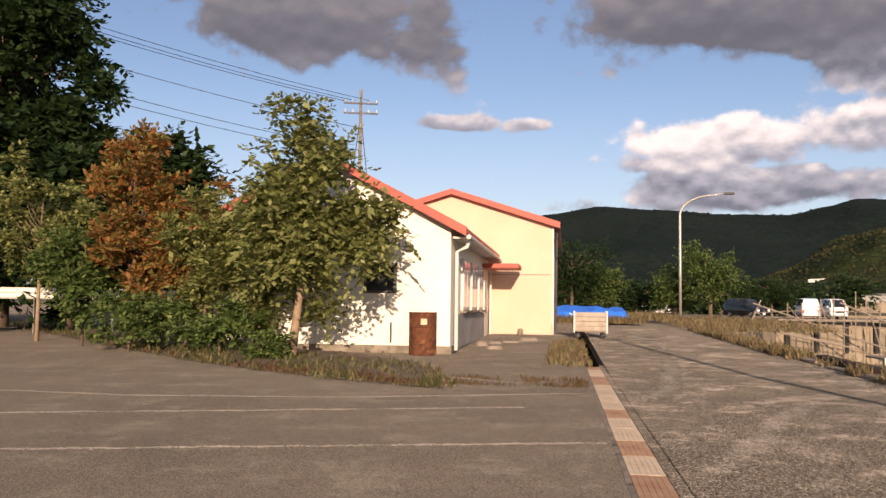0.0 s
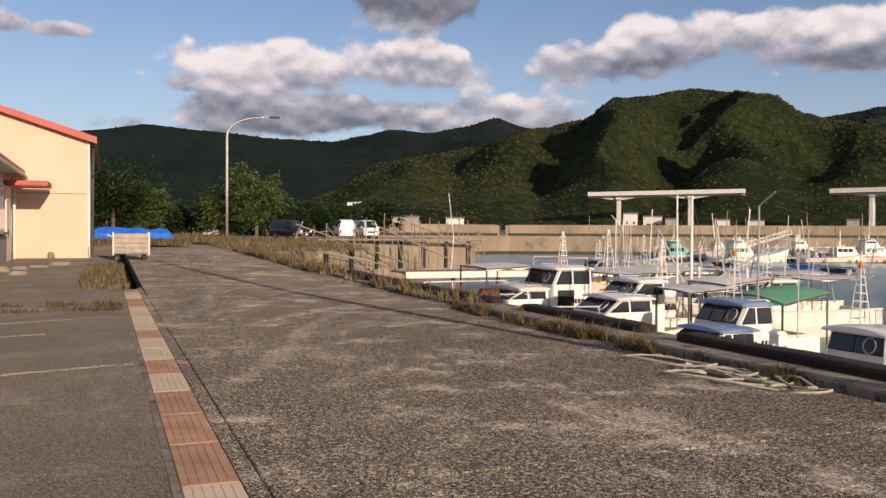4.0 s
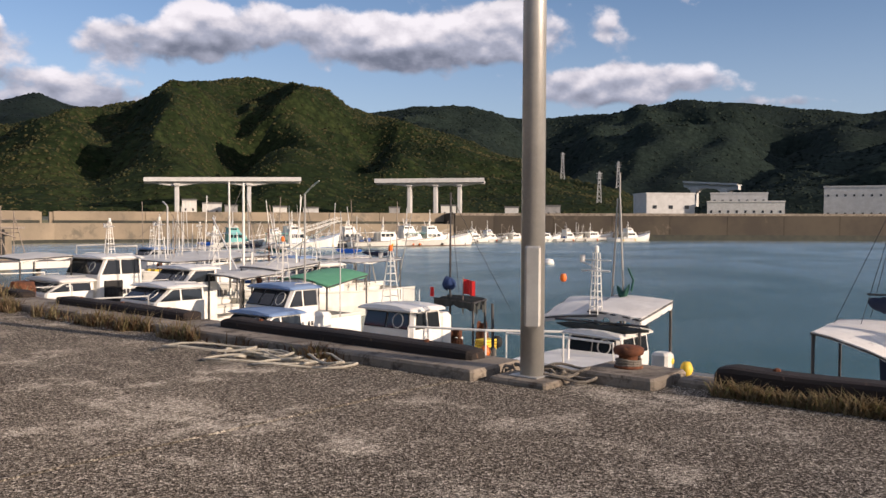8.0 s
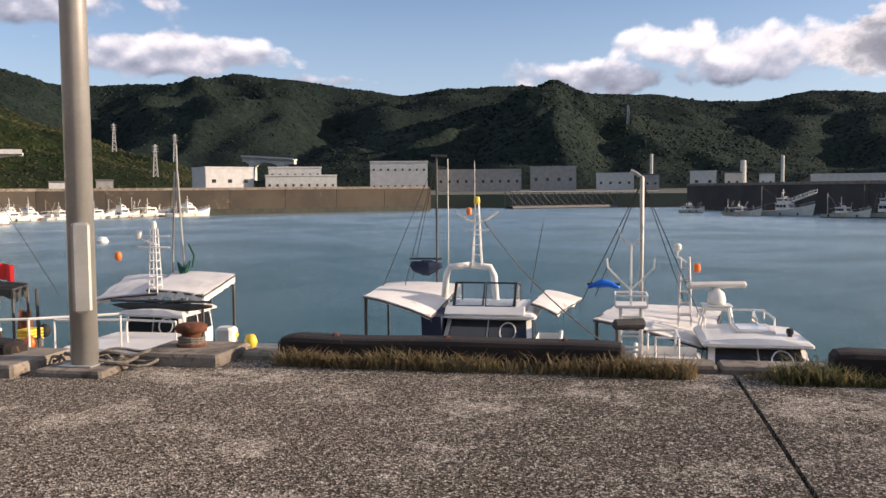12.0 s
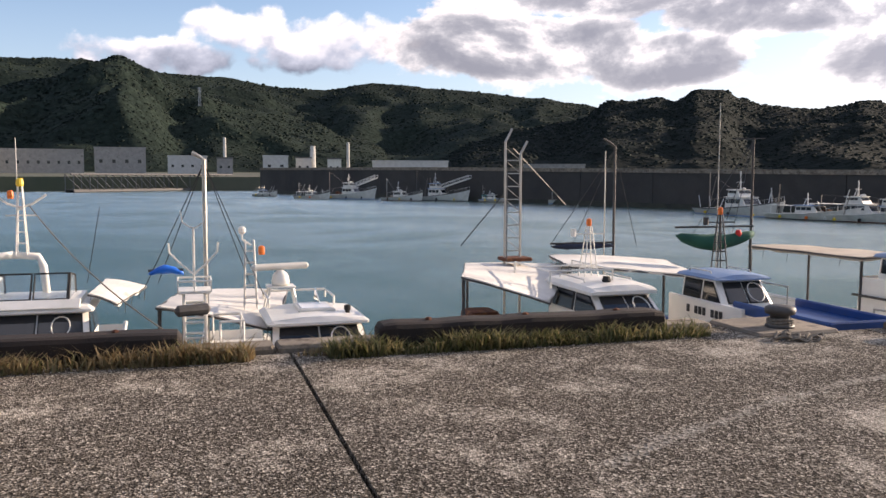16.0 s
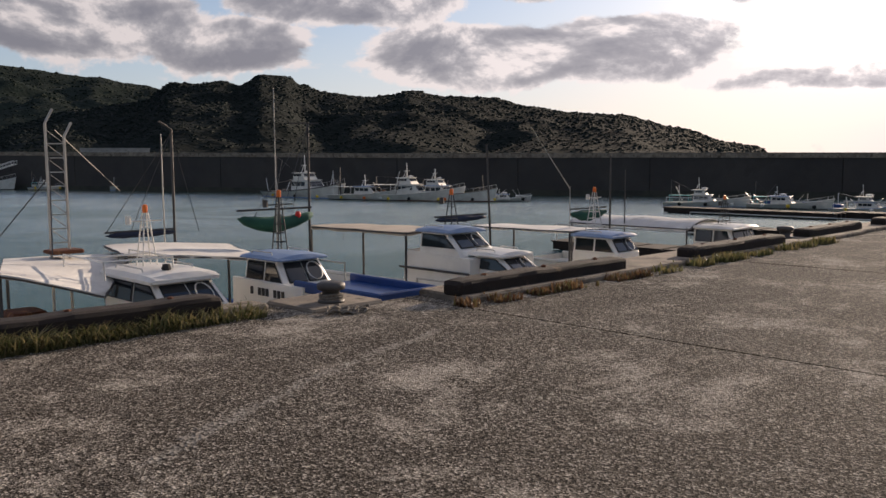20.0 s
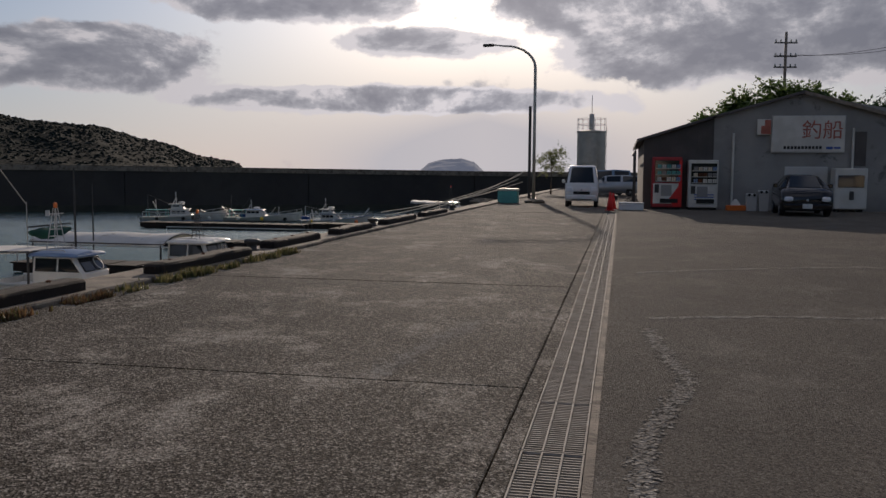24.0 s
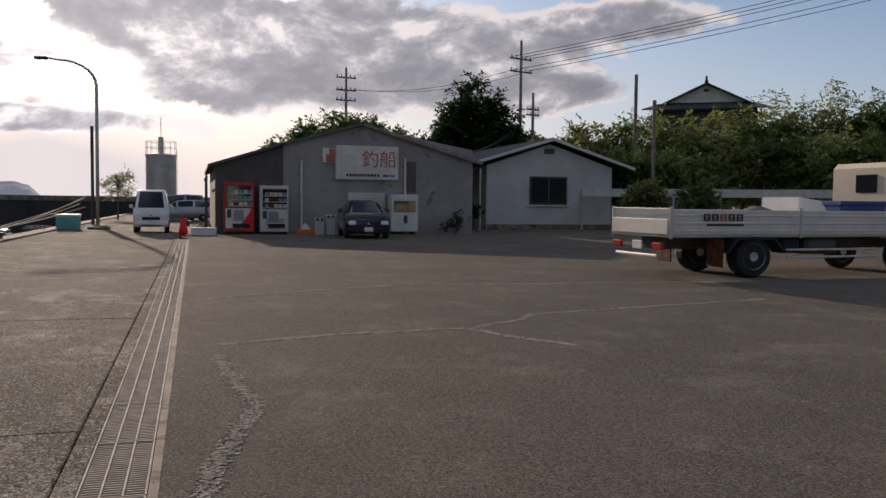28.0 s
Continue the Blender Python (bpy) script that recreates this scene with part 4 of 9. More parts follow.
# ---- hills round the harbour ----
def crown_shapes(seed):
    """Eight knobbly tree-crown forms of unit size: 9 points, 12 faces each."""
    rng = np.random.default_rng(seed)
    ring = np.arange(4) * math.tau / 4
    out = []
    for _ in range(8):
        rows = [np.stack([np.cos(ring + o) * r, np.sin(ring + o) * r, np.full(4, z)], 1) for r, z, o in ((1.0, -.55, 0), (.85, .35, .7))]
        p = np.concatenate(rows + [np.array([[0, 0, .9]])])
        out.append(p * rng.uniform(.72, 1.28, (9, 1)) + rng.normal(0, .08, (9, 3)))
    f = []
    for j in range(4):
        q, r = j, (j + 1) % 4
        f += [(q, r, r + 4), (q, r + 4, q + 4), (4 + q, 4 + r, 8)]
    return np.array(out), np.array(f)


def hill_woods(name, mat, label, grid, top_row, count, size, seed, low=0.0):
    """Tree crowns strewn over a hill's near face and crest. size: crown radius as a share of its distance."""
    rng = np.random.default_rng(seed)
    ni, nj = grid.shape[0] - 1, top_row
    u, v = rng.random(count) * (ni - 1e-6), (low + (1 - low) * rng.random(count) ** .85) * (nj - 1e-6)
    i, j = u.astype(int), v.astype(int)
    fu, fv = (u - i)[:, None], (v - j)[:, None]
    p = (grid[i, j] * (1 - fu) + grid[i + 1, j] * fu) * (1 - fv) + (grid[i, j + 1] * (1 - fu) + grid[i + 1, j + 1] * fu) * fv
    p = p[p[:, 2] > 1.0]
    n = len(p)
    r = np.hypot(p[:, 0], p[:, 1]) * size * (.45 + 1.3 * rng.random(n) ** 2.2)
    shapes, f = crown_shapes(seed)
    q = shapes[rng.integers(0, 8, n)]
    t = rng.random(n) * math.tau
    c, s_ = np.cos(t)[:, None], np.sin(t)[:, None]
    tall = rng.uniform(.35, .85, n)[:, None]
    pts = np.stack([q[:, :, 0] * c - q[:, :, 1] * s_, q[:, :, 0] * s_ + q[:, :, 1] * c, q[:, :, 2] * tall], 2) * r[:, None, None] + p[:, None, :]
    faces = (f[None] + (np.arange(n) * 9)[:, None, None]).reshape(-1, 3)
    me = bpy.data.meshes.new(name)
    me.vertices.add(n * 9)
    me.vertices.foreach_set("co", pts.astype(np.float32).ravel())
    me.loops.add(len(faces) * 3)
    me.loops.foreach_set("vertex_index", faces.astype(np.int32).ravel())
    me.polygons.add(len(faces))
    me.polygons.foreach_set("loop_start", np.arange(0, len(faces) * 3, 3, dtype=np.int32))
    me.polygons.foreach_set("use_smooth", np.ones(len(faces), dtype=bool))
    me.materials.append(mat)
    me.update(calc_edges=True)
    return tagged(new(name, me), label, "woods", "", "stuff")


def hill(name, mat, label, near, ridge, far, az0, az1, crest, rough=.10, seed=0, base=0.0, steps=.2, crowns=1.0, gullies=(), wood=None):
    """A wooded ridge. crest: (azimuth, elevation) of its tops and saddles in degrees, seen from the quay; spurs and gullies between.
    gullies: (azimuth at the foot, lean towards the top, half width, depth); wood: material, label, count and size of its trees."""
    n = int((az1 - az0) / steps)
    rows = [i / 64 for i in range(65)] + [1.06, 1.15, 1.3, 1.6, 2.0]
    pts = [(az0 - 3, 0.0)] + sorted(crest) + [(az1 + 3, 0.0)]
    verts, faces = [], []
    for i in range(n + 1):
        a = lerp(az0, az1, i / n)
        k = max(j for j in range(len(pts) - 1) if pts[j][0] <= a)
        f = (a - pts[k][0]) / (pts[k + 1][0] - pts[k][0])
        el_ = lerp(pts[k][1], pts[k + 1][1], f * f * (3 - 2 * f) * .6 + f * .4)
        dx, dy = math.sin(radians(a)), math.cos(radians(a))
        edge_ = min(1, (a - az0) / 1.2, (az1 - a) / 1.2)
        top_ = ridge * math.tan(radians(el_)) + 1.5
        size = ridge * math.tan(radians(max(el_, .8)))
        for t in rows:
            d = lerp(near, ridge, t) if t <= 1 else lerp(ridge, far, t - 1)
            h = top_ * (t ** .95) if t <= 1 else top_ * (1 - (t - 1) * .8)
            x, y = dx * d, dy * d
            q = 9.0 / ridge
            wx, wy = x + ridge * .05 * noise.noise((x * q, y * q, seed)), y + ridge * .05 * noise.noise((x * q, y * q, seed + 9))
            crease = 1 - abs(noise.noise((wx * q * .7, wy * q * .7, seed))) * 1.6
            crease2 = 1 - abs(noise.noise((wx * q * 1.9, wy * q * 1.9, seed + 3))) * 1.6
            g = noise.fractal((x * q * 1.3, y * q * 1.3, seed), .9, 2.1, 3)
            gate = max(0, t * (1.02 - t) * 4) if t < 1 else 0
            h += size * gate * rough * (g * .7 + (crease - .45) * 1.7 + (crease2 - .45) * .8)
            for ga, gl, gw, gd in gullies:
                off = (a - ga - gl * t + .35 * noise.noise((t * 4, ga, seed))) / gw
                h -= size * gate ** 1.6 * gd * math.exp(-off * off)
            crown = noise.noise((x * .07, y * .07, seed)) + .6 * noise.noise((x * .03, y * .03, seed + 2))
            h += crown * ridge * .0008 * crowns * min(1, t * 3)
            verts.append((x, y, base + max(-3.2, h * max(0, edge_) - (0 if t else 3.0))))
    m = len(rows)
    for i in range(n):
        for j in range(m - 1):
            q = i * m + j
            faces.append((q, q + m, q + m + 1, q + 1))
    if wood:
        hill_woods(name + "_woods", wood[0], wood[1], np.array(verts).reshape(n + 1, m, 3), 65, wood[2], wood[3], int(seed * 10), wood[4] if len(wood) > 4 else 0.0)
    return solo(name, Shape().add(verts, faces), mat, label, "hill", "structure", smooth=True)


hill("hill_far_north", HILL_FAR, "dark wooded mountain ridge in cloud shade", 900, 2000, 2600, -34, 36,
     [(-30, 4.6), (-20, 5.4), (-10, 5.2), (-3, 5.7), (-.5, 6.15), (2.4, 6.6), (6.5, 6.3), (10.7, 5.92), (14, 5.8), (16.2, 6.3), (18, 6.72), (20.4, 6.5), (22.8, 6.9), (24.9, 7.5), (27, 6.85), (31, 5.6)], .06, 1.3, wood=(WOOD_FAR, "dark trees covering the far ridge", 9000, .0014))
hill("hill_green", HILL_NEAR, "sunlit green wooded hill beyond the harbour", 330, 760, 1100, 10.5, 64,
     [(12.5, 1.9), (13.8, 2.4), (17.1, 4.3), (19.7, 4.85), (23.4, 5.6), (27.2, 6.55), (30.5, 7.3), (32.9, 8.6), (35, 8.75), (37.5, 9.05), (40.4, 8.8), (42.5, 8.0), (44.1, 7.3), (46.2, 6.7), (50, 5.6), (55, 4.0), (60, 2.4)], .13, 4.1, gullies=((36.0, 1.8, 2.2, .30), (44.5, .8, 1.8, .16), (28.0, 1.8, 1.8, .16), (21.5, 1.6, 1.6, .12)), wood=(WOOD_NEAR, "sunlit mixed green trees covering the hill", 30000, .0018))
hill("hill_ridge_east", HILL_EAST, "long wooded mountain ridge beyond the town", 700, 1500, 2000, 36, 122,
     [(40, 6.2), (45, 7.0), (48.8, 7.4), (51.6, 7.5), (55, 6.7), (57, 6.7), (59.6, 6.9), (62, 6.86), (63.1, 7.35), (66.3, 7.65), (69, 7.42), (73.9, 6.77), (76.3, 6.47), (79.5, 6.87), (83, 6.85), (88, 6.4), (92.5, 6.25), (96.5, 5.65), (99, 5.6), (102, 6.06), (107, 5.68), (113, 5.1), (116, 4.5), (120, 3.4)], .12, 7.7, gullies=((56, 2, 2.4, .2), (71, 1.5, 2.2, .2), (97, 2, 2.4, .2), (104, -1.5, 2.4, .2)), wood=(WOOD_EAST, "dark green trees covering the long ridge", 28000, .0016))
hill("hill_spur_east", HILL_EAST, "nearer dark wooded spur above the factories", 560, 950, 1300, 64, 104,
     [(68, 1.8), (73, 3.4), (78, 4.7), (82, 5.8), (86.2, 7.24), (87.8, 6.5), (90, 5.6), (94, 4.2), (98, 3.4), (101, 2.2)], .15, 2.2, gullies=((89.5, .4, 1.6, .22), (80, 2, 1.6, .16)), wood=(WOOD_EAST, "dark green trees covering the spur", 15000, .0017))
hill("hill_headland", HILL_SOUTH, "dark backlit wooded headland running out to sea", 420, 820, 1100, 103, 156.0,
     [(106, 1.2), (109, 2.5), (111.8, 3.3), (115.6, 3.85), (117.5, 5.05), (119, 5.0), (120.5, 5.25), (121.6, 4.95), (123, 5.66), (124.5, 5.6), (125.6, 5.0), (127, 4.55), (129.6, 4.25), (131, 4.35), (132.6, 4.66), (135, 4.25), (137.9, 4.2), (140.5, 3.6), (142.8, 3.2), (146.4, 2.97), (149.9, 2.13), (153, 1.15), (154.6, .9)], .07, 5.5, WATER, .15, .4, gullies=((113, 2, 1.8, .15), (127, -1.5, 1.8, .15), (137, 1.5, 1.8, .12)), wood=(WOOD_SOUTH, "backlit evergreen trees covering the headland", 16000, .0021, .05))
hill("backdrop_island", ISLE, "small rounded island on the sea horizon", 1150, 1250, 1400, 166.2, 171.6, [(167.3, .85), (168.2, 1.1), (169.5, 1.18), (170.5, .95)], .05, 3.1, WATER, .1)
# flat shore in front of the hills
s = Shape()
n = 60
ring = [(math.sin(radians(a)), math.cos(radians(a))) for a in [lerp(-40, 118, i / n) for i in range(n + 1)]]
s.add([(x * d, y * d, -5.0 if k == 0 else 1.2 + (2.0 if d > 400 else 0)) for x, y in ring for k, d in enumerate((234.9, 235, 430, 1600))], [(i * 4 + j, i * 4 + 4 + j, i * 4 + 5 + j, i * 4 + 1 + j) for i in range(n) for j in (0, 1, 2)])
solo("ground_far_shore", s, paint("far_shore", (.10, .10, .07), (.07, .08, .05), .95, scale=.02, grain=.4), "flat built-up shore below the hills", "ground", "structure")


# ---- moored boats ----
class Boat:
    """A small fishing boat moored bow to the quay. Coordinates are those of the place; the bow points to -x."""

    def __init__(self, y, bow, length, beam, label, hull=WHITE, band=None, free=.75, name="fishing_boat", group="boats at the quay", at=None, plain=False):
        self.o = Vector((bow, y, WATER))
        self.y, self.bow, self.length, self.beam, self.free = y, bow, length, beam, free
        self.root = thing(name, at if at is not None else Matrix.Translation(self.o), label, "boat", group)
        self.shift = Matrix.Translation(-self.o)
        self.hull(hull, band, plain)

    def p(self, name, shape, mat, label="", smooth=False, under=None):
        if under is not None:
            return part(name, shape, mat, under, label, smooth)
        return part(name, shape, mat, self.root, label, smooth, at=self.shift)

    def sheer(self, s):
        return WATER + self.free + .42 * (1 - s) ** 2.2 + .1 * s

    def half(self, s):
        return self.beam / 2 * min(1.0, (max(s, .004) / .42) ** .62) * (1 - .12 * max(0, s - .6) / .4)

    def hull(self, mat, band, plain):
        st = [0, .03, .08, .16, .28, .42, .6, .8, 1.0]
        rings = []
        for s_ in st:
            x, h, z = self.bow + s_ * self.length, self.half(s_), self.sheer(s_)
            flare = .62 + .3 * min(1, s_ / .4)
            xr = x + (1 - min(1, s_ / .25)) * .75
            rings.append([(x, self.y - h, z), (x + (xr - x) * .5, self.y - h * (flare + .1), lerp(z, WATER, .55)), (xr, self.y - h * flare, WATER - .12), (xr + .1, self.y, WATER - .4), (xr, self.y + h * flare, WATER - .12), (x + (xr - x) * .5, self.y + h * (flare + .1), lerp(z, WATER, .55)), (x, self.y + h, z)])
        sh = Shape().loft(rings, caps=False, closed=False)
        sh.add(rings[-1], [(0, 1, 2, 3, 4, 5, 6)])
        self.p("hull", sh.weld(), mat)
        rail = Shape()
        for side in (-1, 1):
            rail.tube([(self.bow + s_ * self.length, self.y + side * self.half(s_), self.sheer(s_) + .02) for s_ in st], .045, 6)
        self.p("gunwale", rail, band or OFFWHITE)
        dk = Shape()
        for a, b in zip(st, st[1:]):
            xa, xb = self.bow + a * self.length, self.bow + b * self.length
            ha, hb, za, zb = self.half(a) * .97, self.half(b) * .97, self.sheer(a) - .18, self.sheer(b) - .18
            dk.add([(xa, self.y - ha, za), (xb, self.y - hb, zb), (xb, self.y + hb, zb), (xa, self.y + ha, za)], [(0, 1, 2, 3)])
        self.p("deck", dk, OFFWHITE)

    def cabin(self, xf, length, y0, y1, roof, floor=None, wall=WHITE, top=None, rake=.22, panes=2, sides=2, sill=.75, over=.08, head=.07, rails=True):
        """A wheelhouse with raked front, chamfered corners, panes in rubber gaskets and a cambered roof that overhangs."""
        z0 = floor if floor is not None else self.sheer(.5) - .25
        zs = roof - sill
        inset = .05
        c = min(.07, (y1 - y0) * .12)

        def ring(xa, xb, ya, yb, z):
            return [(xa, ya + c, z), (xa + c * .6, ya, z), (xb - c * .4, ya, z), (xb, ya + c * .4, z), (xb, yb - c * .4, z), (xb - c * .4, yb, z), (xa + c * .6, yb, z), (xa, yb - c, z)]
        body = self.p("wheelhouse", Shape().loft([ring(xf - rake * .3, xf + length, y0, y1, z0), ring(xf, xf + length, y0, y1, zs), ring(xf + rake, xf + length, y0 + inset, y1 - inset, roof)]), wall)
        xa, xb, ya, yb = xf + rake - over * 1.8, xf + length + over, y0 - over * .5, y1 + over * .5
        rings = []
        for f in (0, .04, .15, .5, .85, .97, 1):
            x = lerp(xa, xb, f)
            e = .04 if f in (0, 1) else 0.0
            lift = .025 * math.sin(math.pi * f)
            row = [(x, ya + e, roof), (x, ya + e * .5, roof + head * .45)]
            for v in (.05, .3, .5, .7, .95):
                row.append((x, lerp(ya + e, yb - e, v), roof + head * (.85 if f not in (0, 1) else .55) + (.05 * (1 - (2 * v - 1) ** 2) + lift) * (0 if f in (0, 1) else 1)))
            row += [(x, yb - e * .5, roof + head * .45), (x, yb - e, roof)]
            rings.append(row)
        cap = self.p("roof", Shape().loft(rings), top or wall)
        if rails and length > .9:
            for yy in (lerp(ya, yb, .14), lerp(ya, yb, .86)):
                pts = [(lerp(xa, xb, .3), yy, roof + head * .8), (lerp(xa, xb, .33), yy, roof + head + .07), (lerp(xa, xb, .82), yy, roof + head + .07), (lerp(xa, xb, .85), yy, roof + head * .8)]
                part("grab_rail", Shape().tube(pts, .011, 5), STEEL, cap)
        m = c * .8 + .015
        hz0, hz1 = zs + .035, roof - .035

        def fr(y, z):
            f = (z - zs) / sill
            return Vector((xf + rake * f - .006, lerp(y, lerp(y0 + inset, y1 - inset, (y - y0) / (y1 - y0)), f), z))
        for i in range(panes):
            a_, c_ = lerp(y0 + m, y1 - m, i / panes) + .012, lerp(y0 + m, y1 - m, (i + 1) / panes) - .012
            q = [fr(a_, hz0), fr(c_, hz0), fr(c_, hz1), fr(a_, hz1)]
            out = Vector((-.010, 0, .003))
            w_ = self.p("window", Shape().loft([q, [p_ + out for p_ in q]]), BLACK)
            ins = [q[0] + Vector((0, .018, .018)), q[1] + Vector((0, -.018, .018)), q[2] + Vector((0, -.018, -.018)), q[3] + Vector((0, .018, -.018))]
            part("pane", Shape().loft([[p_ + out * .9 for p_ in ins], [p_ + out * 1.5 for p_ in ins]]), GLASS, w_)
            if i == 0:
                cc = (q[0] + q[2]) / 2 + out * 1.8
                rr = min(.13, sill * .36)
                part("clear_view_screen", Shape().tube([cc + Vector((rake / sill * rr * math.sin(k_), rr * math.cos(k_), rr * math.sin(k_))) for k_ in [math.tau * j / 14 for j in range(15)]], .012, 4), OFFWHITE, w_)
        for side, yy in ((-1, y0), (1, y1)):
            for i in range(sides):
                a0 = lerp(xf + c, xf + length - .05, i / sides) + .025
                c0 = lerp(xf + c, xf + length - .05, (i + 1) / sides) - .025
                lean_ = rake * .9 if i == 0 else 0.0
                def sd(x, z):
                    return Vector((x, yy - side * inset * (z - zs) / sill, z))
                q = [sd(a0, hz0), sd(c0, hz0), sd(c0, hz1), sd(min(a0 + lean_, c0 - .06), hz1)]
                out = Vector((0, side * .012, 0))
                w_ = self.p("window", Shape().loft([[p_ - out * .3 for p_ in q], [p_ + out for p_ in q]]), BLACK)
                mid = (q[0] + q[1] + q[2] + q[3]) / 4
                ins = [p_.lerp(mid, .09) for p_ in q]
                part("pane", Shape().loft([[p_ + out * .9 for p_ in ins], [p_ + out * 1.4 for p_ in ins]]), GLASS, w_)
        return body

    def awning(self, x0, x1, y0, y1, za, zb, mat=TARP_W, sag=.06, posts=True, frame_mat=DARKSTEEL, post_to=None, drop=.10):
        """A tarpaulin laced to a frame of tubes; za: height at x0, zb: at x1."""
        rng = random.Random(int(abs(x0 * 31 + y0 * 17)))
        sh = Shape()

        def fn(u, v):
            x, y = lerp(x0, x1, u), lerp(y0, y1, v)
            z = lerp(za, zb, u) + .10 * (1 - (2 * v - 1) ** 2) - sag * math.sin(math.pi * u * 2) ** 2 + .006 * noise.noise((x * 3, y * 3, y0))
            return (x, y, z)
        sh.sheet(12, 8, fn)
        sh.sheet(12, 8, lambda u, v: (fn(u, v)[0], fn(u, v)[1], fn(u, v)[2] - .012 * (0 < u < 1 and 0 < v < 1)))
        for v in (0, 1):
            sh.sheet(12, 1, lambda u, q: (fn(u, v)[0], fn(u, v)[1], fn(u, v)[2] - q * (drop + .04 * noise.noise((u * 7, v, x0)))))
        for u in (0, 1):
            sh.sheet(1, 8, lambda q, v: (fn(u, v)[0], fn(u, v)[1], fn(u, v)[2] - q * (drop + .04 * noise.noise((v * 7, u, y0)))))
        a = self.p("awning", sh.weld(), mat)
        fr_ = Shape()
        for v in (0.0, 1.0):
            fr_.tube([Vector(fn(u, v)) - Vector((0, 0, .03)) for u in (0, .5, 1)], .018, 5)
        for u in (0.0, .5, 1.0):
            fr_.tube([Vector(fn(u, v)) - Vector((0, 0, .03)) for v in (0, .25, .5, .75, 1)], .016, 5)
        part("awning_frame", fr_, frame_mat, a)
        if posts:
            for u in (0.02, .98):
                for v in (0.02, .98):
                    x, y, z = fn(u, v)
                    part("post", Shape().tube([(x, y, post_to if post_to is not None else WATER + .5), (x, y, z)], .022, 6), frame_mat, a)
        return a

    def tarp(self, corners, mat=None, sag=.05, posts=(0, 1, 2, 3), drop=.05, frame_mat=None, thick=.014, crown=.02):
        """A tarpaulin over a frame of tubes; corners run near north, near south, far south, far north."""
        mat, frame_mat = mat or TARP_W, frame_mat or DARKSTEEL
        a, b, c, d = [Vector(q) for q in corners]
        key = a.y * 3.1

        def fn(u, v):
            p = a.lerp(b, v).lerp(d.lerp(c, v), u)
            bump = crown * (1 - (2 * v - 1) ** 2) - sag * (math.sin(math.pi * u * 2) ** 2) * .4 + .012 * noise.noise((p.x * 1.7, p.y * 1.7, key)) + .003 * noise.noise((p.x * 6, p.y * 6, key))
            edge = .03 * noise.noise((u * 9, v * 9, key))
            return (p.x + edge, p.y + edge * .7, p.z + bump)

        def low(q, dz):
            return (q[0], q[1], q[2] - dz)
        sh = Shape().sheet(14, 12, fn).sheet(14, 12, lambda u, v: low(fn(u, v), thick * (0 < u < 1 and 0 < v < 1)))
        for v in (0, 1):
            sh.sheet(14, 1, lambda u, q: low(fn(u, v), q * (drop + drop * .7 * noise.noise((u * 7, v, key)))))
        for u in (0, 1):
            sh.sheet(1, 12, lambda q, v: low(fn(u, v), q * (drop + drop * .7 * noise.noise((v * 7, u, key)))))
        t = self.p("awning", sh.weld(), mat)
        fr_ = Shape()
        for v in (0.0, 1.0):
            fr_.tube([low(fn(u, v), .03) for u in (0, .5, 1)], .02, 5)
        for u in (0.0, .33, .66, 1.0):
            fr_.tube([low(fn(u, v), .03) for v in (0, .25, .5, .75, 1)], .016, 5)
        part("awning_frame", fr_, frame_mat, t)
        for i in posts:
            u, v = ((.02, .02), (.02, .98), (.98, .98), (.98, .02))[i]
            x, y, z = fn(u, v)
            part("post", Shape().tube([(x, y, WATER + .5), (x, y, z)], .026, 6), frame_mat, t)
        lace = Shape()
        for i in range(9):
            x, y, z = fn((i + .5) / 9, 0 if i % 2 else 1)
            lace.tube([(x, y, z - .02), (x + .02, y + .015, z - .14 - .05 * (i % 3))], .006, 3)
        tagged(part("lacing", lace, DROPE, t), kind="stuff")
        return t

    def gear(self, x, y, z, seed, n=5):
        """Loose deck gear: crates, a hauler, coils and floats."""
        rng = random.Random(seed)
        for i in range(n):
            px, py = x + rng.uniform(-.7, .7), y + rng.uniform(-.6, .6)
            k = (i + seed) % 4
            if k == 0:
                c = Shape()
                for q in range(4):
                    c.slab(px - .2, px + .2, py - .15, py + .15, z + q * .06, z + q * .06 + .045, .01)
                self.p("crate", c, rng.choice([BLUE, YELLOW, OFFWHITE]))
            elif k == 1:
                c = Shape()
                for q in range(4):
                    c.tube([(px + .17 * math.cos(a), py + .17 * math.sin(a), z + .03 + q * .035) for a in [math.tau * e / 12 for e in range(13)]], .022, 5)
                self.p("rope_coil", c, DROPE)
            elif k == 2:
                self.p("line_hauler", Shape().slab(px - .1, px + .1, py - .12, py + .12, z, z + .34, .03).lathe([(.13, -.08), (.07, -.02), (.07, .02), (.13, .08)], 12, pose(px, py, z + .44, 90, 0, 20)), RUST)
            else:
                self.buoys([(px, py, z + .13)], rng.choice([ORANGE, YELLOW, BLACK]), .12)

    def mast(self, x, y, z0, z1, r=.04, mat=STEEL, lean=(0, 0), label="", stays=(), crook=0.0):
        pts = [(x, y, z0), (x + lean[0] * .5, y + lean[1] * .5, lerp(z0, z1, .5)), (x + lean[0], y + lean[1], z1)]
        if crook:
            pts += [(x + lean[0], y + lean[1] + crook * .5, z1 + abs(crook) * .35), (x + lean[0], y + lean[1] + crook, z1 + abs(crook) * .6)]
        r = r * .72
        m = self.p("mast", Shape().tube(pts, r, 7, r * .75), mat, label)
        for tx, ty, tz in stays:
            part("stay", Shape().tube([(x + lean[0], y + lean[1], z1 - .05), (tx, ty, tz)], .007, 3), DARKSTEEL, m)
        return m

